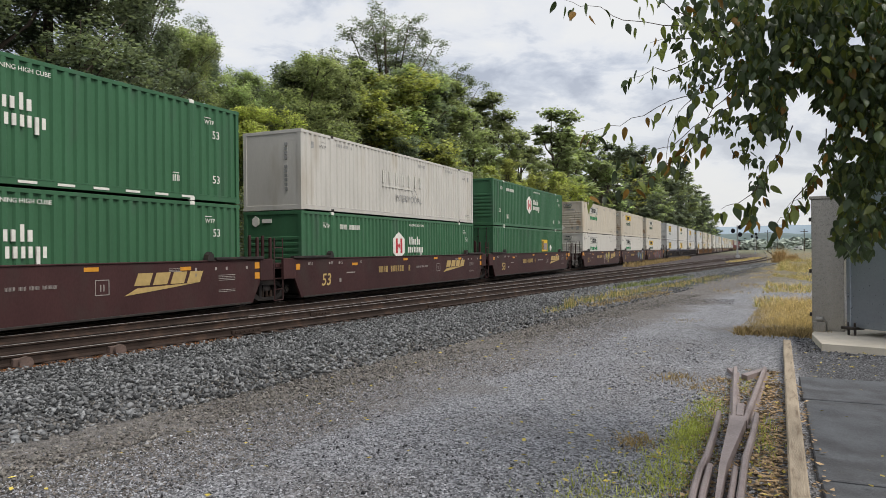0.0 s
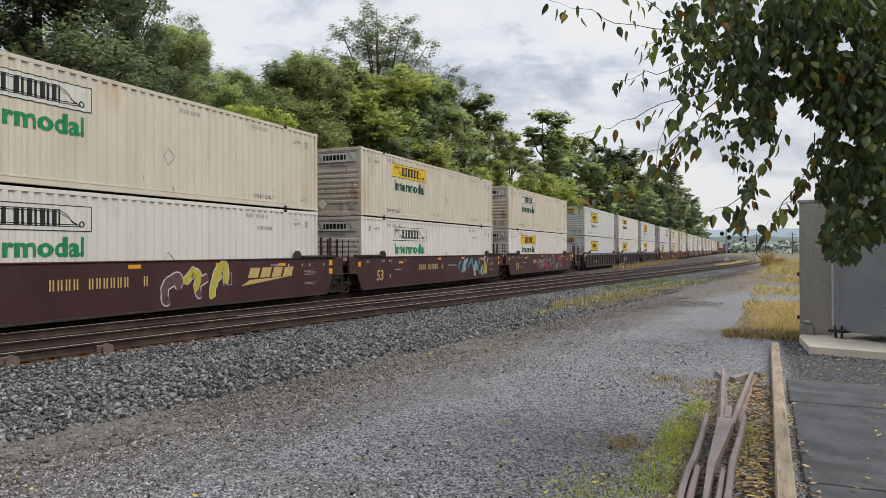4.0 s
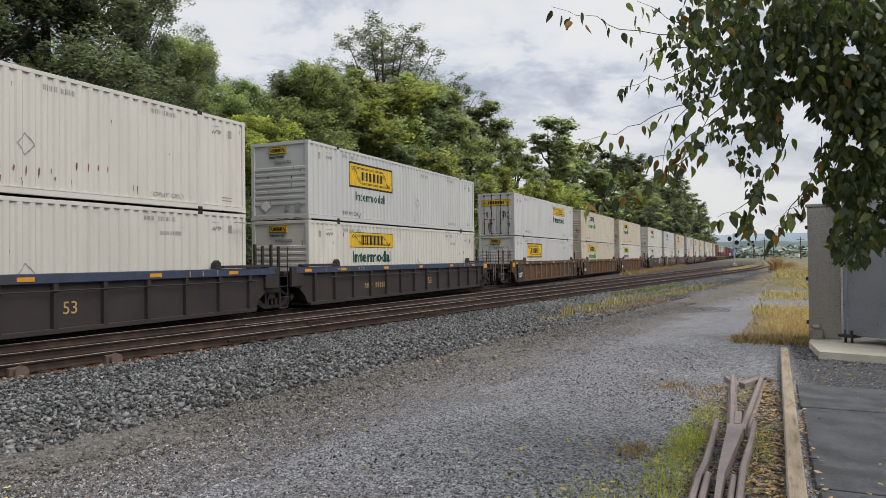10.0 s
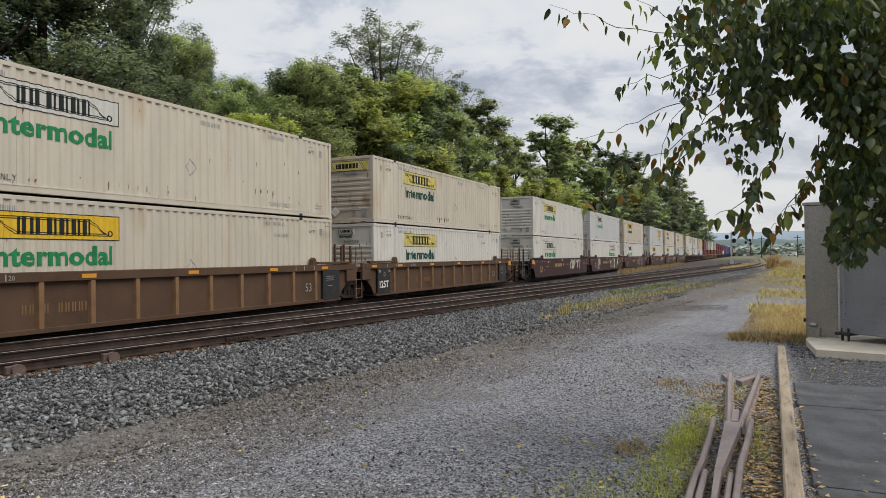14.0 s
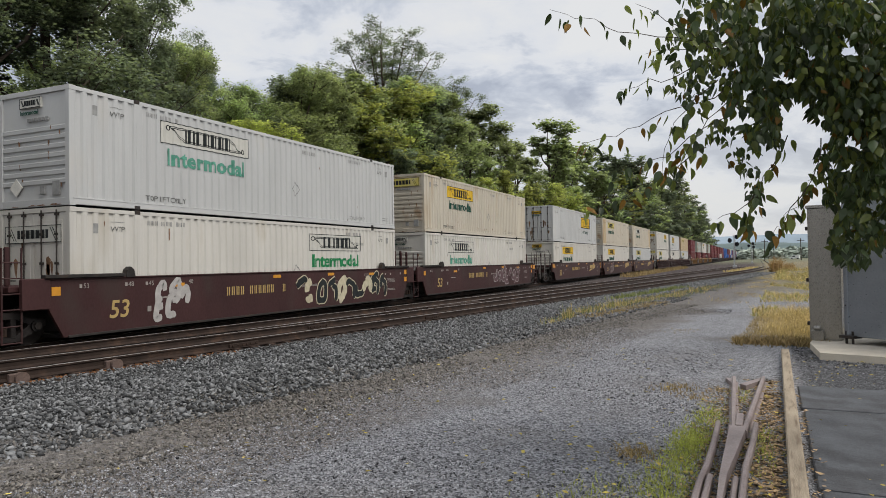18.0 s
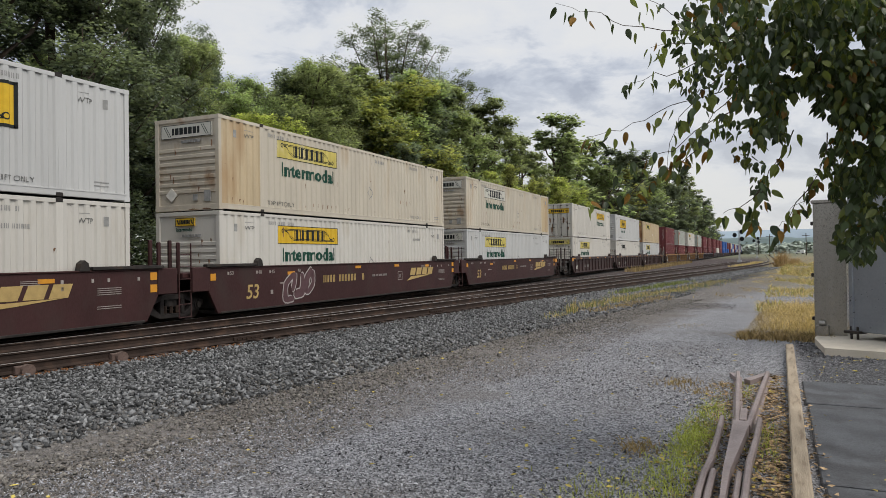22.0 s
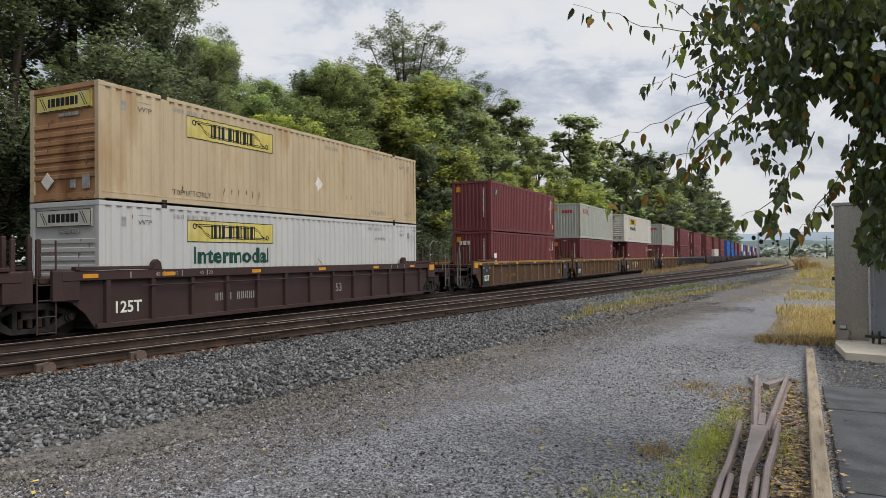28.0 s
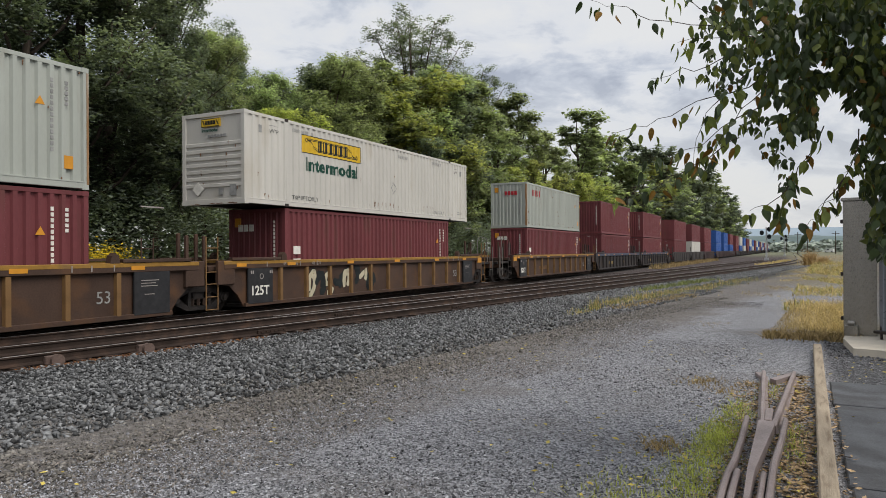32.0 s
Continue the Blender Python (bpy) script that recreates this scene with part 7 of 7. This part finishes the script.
    for cx, cy, r, n in ((9.2, 0.98, 0.18, 180), (6.05, 0.98, 0.13, 240), (16.4, 1.55, 0.25, 120), (8.7, 0.66, 0.15, 80), (9.25, 0.45, 0.12, 70)):
        tufts += [(rng.gauss(cx, r), rng.gauss(cy, r * 0.7), rng.uniform(0.02, 0.09)) for _ in range(n)]
    blade_stuff("dry_tufts", "small dead brown grass tufts on the gravel", "grass", dry, tufts, rng, 0.006, 0.9)

    def litter(name, label, mat, spots, size):
        v, f = [], []
        for x, y, z in spots:
            a, s = rng.uniform(0, 2 * math.pi), size * rng.uniform(0.6, 1.4)
            c, d = math.cos(a) * s, math.sin(a) * s
            k = len(v)
            t = [rng.uniform(0.0, 0.55) * s for _ in range(4)]
            v += [(x - c, y - d, z + t[0]), (x - d * 0.5, y + c * 0.5, z + t[1]), (x + c, y + d, z + t[2]), (x + d * 0.5, y - c * 0.5, z + t[3]), (x, y, z + 0.003)]
            f += [(k, k + 4, k + 1), (k + 1, k + 4, k + 2), (k + 2, k + 4, k + 3), (k + 3, k + 4, k)]
        thing(name, label, "fallen leaves", kind="stuff", me=raw_mesh(name, mat, v, f))

    drift = [(rng.uniform(3.6, 10.2), rng.gauss(-0.04, 0.10), 0.008) for _ in range(2900)] + [(rng.uniform(3.6, 9.5), rng.gauss(0.35, 0.14), 0.008) for _ in range(1500)] + [(rng.uniform(3.4, 9), rng.gauss(-0.345, 0.035), 0.045) for _ in range(150)]
    litter("leaf_drift", "drift of brown fallen leaves between frog and kerb", litter_mat, drift, 0.024)
    loose = [(rng.uniform(3.0, 13) , rng.uniform(0.3, 5.2), 0.012) for _ in range(150)] + [(rng.uniform(4.0, 9.8), rng.uniform(-1.6, -0.5), 0.06) for _ in range(26)] + [(rng.gauss(5.2, 0.9), rng.gauss(0.9, 0.4), 0.012) for _ in range(110)] + [(rng.uniform(10, 13.5), rng.uniform(-1.8, -0.4), 0.02) for _ in range(50)] + [(rng.uniform(3.8, 10), rng.gauss(-0.02, 0.1), 0.014) for _ in range(110)]
    litter("yellow_leaves", "scattered yellow fallen leaves on gravel and slabs", yellow_leaf, loose, 0.026)


build_growth()


# ---- the leafy tree that overhangs the lot ----
near_leaf = [material("overhanging_dark_leaf", (0.046, 0.068, 0.027), 0.42, vary=0.25, scale=8, fine=60, bump=0.1, random=0.35, island=0.35, trans=0.3, gloss=0.45),
             material("overhanging_light_leaf", (0.155, 0.185, 0.05), 0.42, gloss=0.4, vary=0.25, scale=8, fine=60, bump=0.1, random=0.3, island=0.35, trans=0.42),
             material("overhanging_turning_leaf", (0.21, 0.115, 0.025), 0.55, vary=0.35, scale=10, fine=60, bump=0.1, random=0.35, trans=0.3)]


def leaf_shape(length=0.105, curl=0.2):
    """One ovate, pointed leaf hanging from its stalk, folded along the rib; hangs along -z, faces x."""
    rows = [(0.0, 0.0), (0.06, 0.22), (0.2, 0.40), (0.42, 0.43), (0.65, 0.30), (0.85, 0.12), (1.0, 0.0)]
    v, f = [], []
    for t, w in rows:
        bow = curl * length * math.sin(t * 2.2)
        v += [(bow - w * length * 0.25, -w * length * 0.66, -t * length), (bow, 0.0, -t * length), (bow - w * length * 0.25, w * length * 0.66, -t * length)]
    for i in range(len(rows) - 1):
        f += [(3 * i, 3 * i + 1, 3 * i + 4, 3 * i + 3), (3 * i + 1, 3 * i + 2, 3 * i + 5, 3 * i + 4)]
    return v, f


def build_near_tree():
    rng = random.Random(5)
    tree = thing("overhanging_tree", "leafy tree with drooping dark green ovate leaves, some turning", "tree", (6.6, -3.4, 0))
    inv = Vector((6.6, -3.4, 0))

    def rel(x, y, z):
        return Vector((x, y, z)) - inv

    part("trunk", mesh("trunk", bark, tube([(0, 0, -0.3), (0.05, 0.05, 1.2), (-0.1, 0.2, 2.6), (-0.3, 0.5, 4.2)], [0.17, 0.14, 0.11, 0.05], 10), smooth=True), tree, "grey-brown trunk")
    shapes = [[shared(f"leaf/{i}{c}", m, lambda: [leaf_shape(0.105, c)], smooth=True) for c in (0.05, 0.25, -0.15)] for i, m in enumerate(near_leaf)]
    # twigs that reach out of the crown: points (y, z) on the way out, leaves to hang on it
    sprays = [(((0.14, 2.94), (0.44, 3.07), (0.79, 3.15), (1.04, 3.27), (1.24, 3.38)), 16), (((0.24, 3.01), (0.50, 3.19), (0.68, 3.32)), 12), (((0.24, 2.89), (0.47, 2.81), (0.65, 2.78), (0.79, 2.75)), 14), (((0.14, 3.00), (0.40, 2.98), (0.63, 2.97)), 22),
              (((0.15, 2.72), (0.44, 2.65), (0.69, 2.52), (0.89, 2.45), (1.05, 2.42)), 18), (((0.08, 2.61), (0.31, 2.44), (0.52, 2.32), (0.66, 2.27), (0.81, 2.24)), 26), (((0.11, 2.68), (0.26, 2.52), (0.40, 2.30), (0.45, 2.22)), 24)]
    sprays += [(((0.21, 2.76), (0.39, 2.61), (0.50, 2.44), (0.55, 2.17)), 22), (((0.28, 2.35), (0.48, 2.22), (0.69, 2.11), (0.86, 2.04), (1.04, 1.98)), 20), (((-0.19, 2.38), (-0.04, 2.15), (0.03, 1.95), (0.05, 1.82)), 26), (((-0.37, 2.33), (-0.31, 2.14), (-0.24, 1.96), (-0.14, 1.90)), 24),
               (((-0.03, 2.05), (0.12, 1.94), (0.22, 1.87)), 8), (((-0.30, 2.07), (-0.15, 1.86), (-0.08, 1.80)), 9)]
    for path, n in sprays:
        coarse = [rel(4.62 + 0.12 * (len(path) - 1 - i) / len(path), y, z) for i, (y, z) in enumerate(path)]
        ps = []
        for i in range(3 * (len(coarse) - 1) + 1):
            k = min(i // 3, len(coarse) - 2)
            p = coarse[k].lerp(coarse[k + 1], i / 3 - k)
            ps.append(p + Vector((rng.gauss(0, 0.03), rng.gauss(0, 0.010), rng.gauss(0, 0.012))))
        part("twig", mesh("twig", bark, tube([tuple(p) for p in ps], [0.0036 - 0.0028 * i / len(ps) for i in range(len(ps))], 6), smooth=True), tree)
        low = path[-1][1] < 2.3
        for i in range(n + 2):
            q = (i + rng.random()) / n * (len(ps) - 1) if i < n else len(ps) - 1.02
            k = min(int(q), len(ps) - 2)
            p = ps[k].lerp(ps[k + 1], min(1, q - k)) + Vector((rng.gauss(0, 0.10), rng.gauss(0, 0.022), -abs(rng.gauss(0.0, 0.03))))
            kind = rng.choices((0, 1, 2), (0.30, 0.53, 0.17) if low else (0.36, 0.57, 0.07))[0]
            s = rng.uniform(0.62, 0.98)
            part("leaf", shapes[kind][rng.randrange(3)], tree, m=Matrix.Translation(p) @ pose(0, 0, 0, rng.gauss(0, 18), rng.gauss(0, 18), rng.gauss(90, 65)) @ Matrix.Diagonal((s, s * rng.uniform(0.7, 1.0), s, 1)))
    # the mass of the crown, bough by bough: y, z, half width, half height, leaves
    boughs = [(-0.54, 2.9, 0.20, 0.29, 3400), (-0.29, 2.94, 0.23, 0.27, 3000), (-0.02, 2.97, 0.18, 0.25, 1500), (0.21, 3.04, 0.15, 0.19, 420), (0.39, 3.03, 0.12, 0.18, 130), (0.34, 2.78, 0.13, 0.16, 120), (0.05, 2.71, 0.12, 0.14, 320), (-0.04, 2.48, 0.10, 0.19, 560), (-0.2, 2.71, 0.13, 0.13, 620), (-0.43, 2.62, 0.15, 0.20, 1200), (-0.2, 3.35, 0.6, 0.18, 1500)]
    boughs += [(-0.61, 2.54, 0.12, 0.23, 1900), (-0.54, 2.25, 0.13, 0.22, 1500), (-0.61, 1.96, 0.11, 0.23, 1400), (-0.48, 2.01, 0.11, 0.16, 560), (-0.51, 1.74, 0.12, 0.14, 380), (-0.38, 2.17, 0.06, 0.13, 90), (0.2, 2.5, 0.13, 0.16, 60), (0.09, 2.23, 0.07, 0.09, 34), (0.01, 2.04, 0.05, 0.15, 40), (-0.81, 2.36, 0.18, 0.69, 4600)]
    base_v, base_f = leaf_shape(0.105, 0.15)
    heaps = [([], []) for _ in near_leaf]
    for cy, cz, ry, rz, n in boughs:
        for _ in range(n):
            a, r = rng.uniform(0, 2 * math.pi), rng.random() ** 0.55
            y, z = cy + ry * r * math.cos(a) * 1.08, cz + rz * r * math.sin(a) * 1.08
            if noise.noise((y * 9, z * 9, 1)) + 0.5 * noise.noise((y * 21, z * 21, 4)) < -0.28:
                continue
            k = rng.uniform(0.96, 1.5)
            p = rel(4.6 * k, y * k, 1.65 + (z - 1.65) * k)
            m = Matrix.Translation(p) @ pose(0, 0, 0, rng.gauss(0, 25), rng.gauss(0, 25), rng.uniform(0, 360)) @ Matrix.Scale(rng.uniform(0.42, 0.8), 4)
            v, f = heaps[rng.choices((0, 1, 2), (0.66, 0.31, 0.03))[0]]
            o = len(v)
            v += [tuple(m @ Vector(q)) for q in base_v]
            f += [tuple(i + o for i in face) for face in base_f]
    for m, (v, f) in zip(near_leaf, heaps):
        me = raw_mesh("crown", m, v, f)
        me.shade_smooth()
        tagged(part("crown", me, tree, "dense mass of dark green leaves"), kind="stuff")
    for i in range(9):
        a = rel(rng.uniform(5.2, 6.4), -1.6, rng.uniform(2.8, 3.9))
        b = rel(rng.uniform(4.8, 6.0), rng.uniform(-1.1, -0.5), rng.uniform(2.5, 3.5))
        part("branch", mesh("branch", bark, tube([tuple(a), tuple((a + b) / 2 + Vector((0, 0, 0.08))), tuple(b)], [0.007, 0.005, 0.002], 6), smooth=True), tree)
    for i in range(5):
        part("limb", mesh("limb", bark, tube([(-0.2, 0.4, 2.4 + 0.35 * i), tuple(rel(5.6, -1.5, 2.8 + 0.25 * i))], [0.06, 0.025], 7), smooth=True), tree)


build_near_tree()


# ---- a flowering bush beyond the train ----
def build_goldenrod():
    rng = random.Random(77)
    bush = thing("flowering_bush", "green bush with a crown of bright yellow flowers", "bush", (15.0, 19.6, ground_z(15.0, 19.6)))
    for k in range(14):
        a, r = rng.uniform(0, 6.3), rng.uniform(0.1, 0.7)
        part("stem", mesh("stem", weed_green, tube([(0, 0, -0.1), (math.cos(a) * r * 0.5, math.sin(a) * r * 0.5, 1.1), (math.cos(a) * r, math.sin(a) * r, rng.uniform(1.7, 2.2))], [0.02, 0.014, 0.006], 5)), bush)
    spots = [Vector((rng.gauss(0, 0.42), rng.gauss(0, 0.42), rng.uniform(0.1, 1.75))) for _ in range(1300)]
    v, f = leaf_cards(spots, rng, 0.16)
    tagged(part("foliage", raw_mesh("foliage", leaf_mid, v, f), bush, "dull green leaves"), kind="stuff")
    spots = [Vector((rng.gauss(0, 0.48), rng.gauss(0, 0.48), 1.75 + rng.gauss(0.1, 0.2))) for _ in range(900)]
    v, f = leaf_cards(spots, rng, 0.10)
    bloom = material("bright_yellow_bloom", (0.62, 0.45, 0.03), 0.6, vary=0.2, scale=5, bump=0, island=0.3, trans=0.2)
    tagged(part("blossom", raw_mesh("blossom", bloom, v, f), bush, "bright yellow blossom"), kind="stuff")


build_goldenrod()


# ---- signals and poles up the line ----
signal_black = material("matt_black_signal_paint", (0.015, 0.016, 0.018), 0.7, vary=0.2)
mast_grey = material("galvanised_mast", (0.42, 0.43, 0.44), 0.5, 0.4, vary=0.1)
pole_wood = material("dark_pole_wood", (0.06, 0.045, 0.035), 0.85, vary=0.2)


def signal(x, y, h, heads):
    s = thing("railway_signal", "slim grey signal mast with round black signal heads", "signal", (x, y, ground_z(x, y)), group="signals up the line")
    part("mast", mesh("mast", mast_grey, tube([(0, 0, -0.2), (0, 0, h)], 0.09, 8)), s)
    part("base", mesh("base", mast_grey, soft_box(-0.35, 0.35, -0.35, 0.35, 0, 0.5, 0.04)), s)
    part("ladder", mesh("ladder", mast_grey, *[tube([(0.45, q, 0.2), (0.45, q, h)], 0.02, 5) for q in (-0.2, 0.2)], *[tube([(0.45, -0.2, z), (0.45, 0.2, z)], 0.015, 5) for z in [0.5 + 0.4 * i for i in range(int(h / 0.4) - 1)]]), s)
    for q, z in heads:
        p = part("signal_head", mesh("signal_head", signal_black, prism([(q + 0.36 * math.cos(a), z + 0.42 * math.sin(a)) for a in [2 * math.pi * i / 18 for i in range(18)]], -0.16, -0.12, "x"), box(-0.12, 0.1, q - 0.2, q + 0.2, z - 0.35, z + 0.35)), s, "round black signal head")
        part("hood", mesh("hood", signal_black, *[tube([(-0.16, q, z + d), (-0.42, q, z + d - 0.03)], 0.11, 10) for d in (-0.22, 0.22)]), p)


signal(137, 3.9, 6.0, ((-0.45, 5.6), (-0.45, 4.3), (0.75, 5.0)))
signal(232, 1.7, 6.4, ((-0.3, 6.0), (-0.5, 4.9), (0.85, 5.3)))
for x, y, h in ((330, -2.6, 9), (400, -7.5, 9.5), (300, -15, 8.5), (470, 2.5, 10)):
    p = thing("utility_pole", "dark wooden utility pole far off", "pole", (x, y, 0), group="poles far off")
    part("pole", mesh("pole", pole_wood, tube([(0, 0, -0.3), (0, 0, h)], [0.2, 0.13], 7)), p)
    part("crossarm", mesh("crossarm", pole_wood, soft_box(-0.06, 0.06, -1.3, 1.3, h - 1.0, h - 0.82, 0.02)), p)


def build_far_trees():
    rng = random.Random(33)
    spots = []
    facing = []
    for _ in range(26000):
        y = rng.uniform(-240, 170)
        x = rng.uniform(560, 745)
        h = 7.5 + 4.5 * noise.noise((y * 0.06, 2, 2)) + 2.5 * noise.noise((y * 0.3, x * 0.05, 1))
        spots.append(Vector((x, y, max(0.3, rng.random() ** 0.8 * h))))
        facing.append(outward((Vector((-1, 0.3 * math.sin(y * 0.9), 0.5)), 1.2), rng=rng, loose=0.2))
    v, f = leaf_cards(spots, rng, 3.3)
    # pale grey-green: distance haze is part of this leaf colour
    far_leaf = material("haze_tinted_far_foliage", (0.44, 0.50, 0.43), 0.8, vary=0.25, scale=0.12, fine=0.5, bump=0, island=0.15)
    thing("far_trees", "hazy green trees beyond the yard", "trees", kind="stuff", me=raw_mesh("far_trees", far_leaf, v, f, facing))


build_far_trees()


# ---- a van parked far beyond the lot ----
def build_van():
    van_white = material("white_van_paint", (0.72, 0.72, 0.70), 0.35, vary=0.05, scale=1, bump=0, gloss=0.5)
    van_glass = material("dark_van_glass", (0.02, 0.022, 0.025), 0.12, vary=0.05, bump=0, gloss=0.5)
    x = 430.0
    van = thing("parked_van", "small white van parked far beyond the gravel lot", "van", (x, -0.043 * x, ground_z(x, -0.043 * x)), rz=70)
    part("body", mesh("body", van_white, prism([(-2.3, 0.35), (-2.3, 1.9), (-2.1, 2.05), (0.9, 2.05), (1.6, 1.25), (2.3, 1.05), (2.35, 0.35)], -0.9, 0.9)), van)
    part("windscreen", mesh("windscreen", van_glass, prism([(0.98, 2.0), (1.58, 1.3), (1.62, 1.32), (1.02, 2.03)], -0.75, 0.75)), van, "dark windscreen")
    for s in (-1, 1):
        part("side_window", mesh("side_window", van_glass, prism([(-0.2, 1.25), (-0.2, 1.85), (0.8, 1.85), (1.25, 1.25)], min(s * 0.89, s * 0.91), max(s * 0.89, s * 0.91))), van, "dark side window")
        for q in (-1.5, 1.5):
            part("wheel", mesh("wheel", black_steel, disc(q, 0.34, 0.34, s * 0.82 - 0.1, s * 0.82 + 0.1, 16)), van, "black tyre")


build_van()


# ---- motion ----
def motions():
    for ob, x, y, z in rolling:
        walk(ob, [(0, pose(x, y, z)), (32, pose(x - SPEED * 32, y, z))])
    # wheels turn while they pass the lot
    for ob, x, u in spinning:
        a, b = max(0, math.ceil((u - 40) / SPEED * 30)), min(960, math.floor((u - 4) / SPEED * 30))
        if b <= a:
            continue
        turn = -math.degrees(SPEED / 0.445) / 30
        rows = [(k / 30, pose(x, 0, 0.445, 0, turn * (k - a), 0)) for k in range(a, b + 1)]
        walk(ob, ([(0, rows[0][1])] if a > 0 else []) + rows + ([(32, rows[-1][1])] if b < 960 else []))


motions()
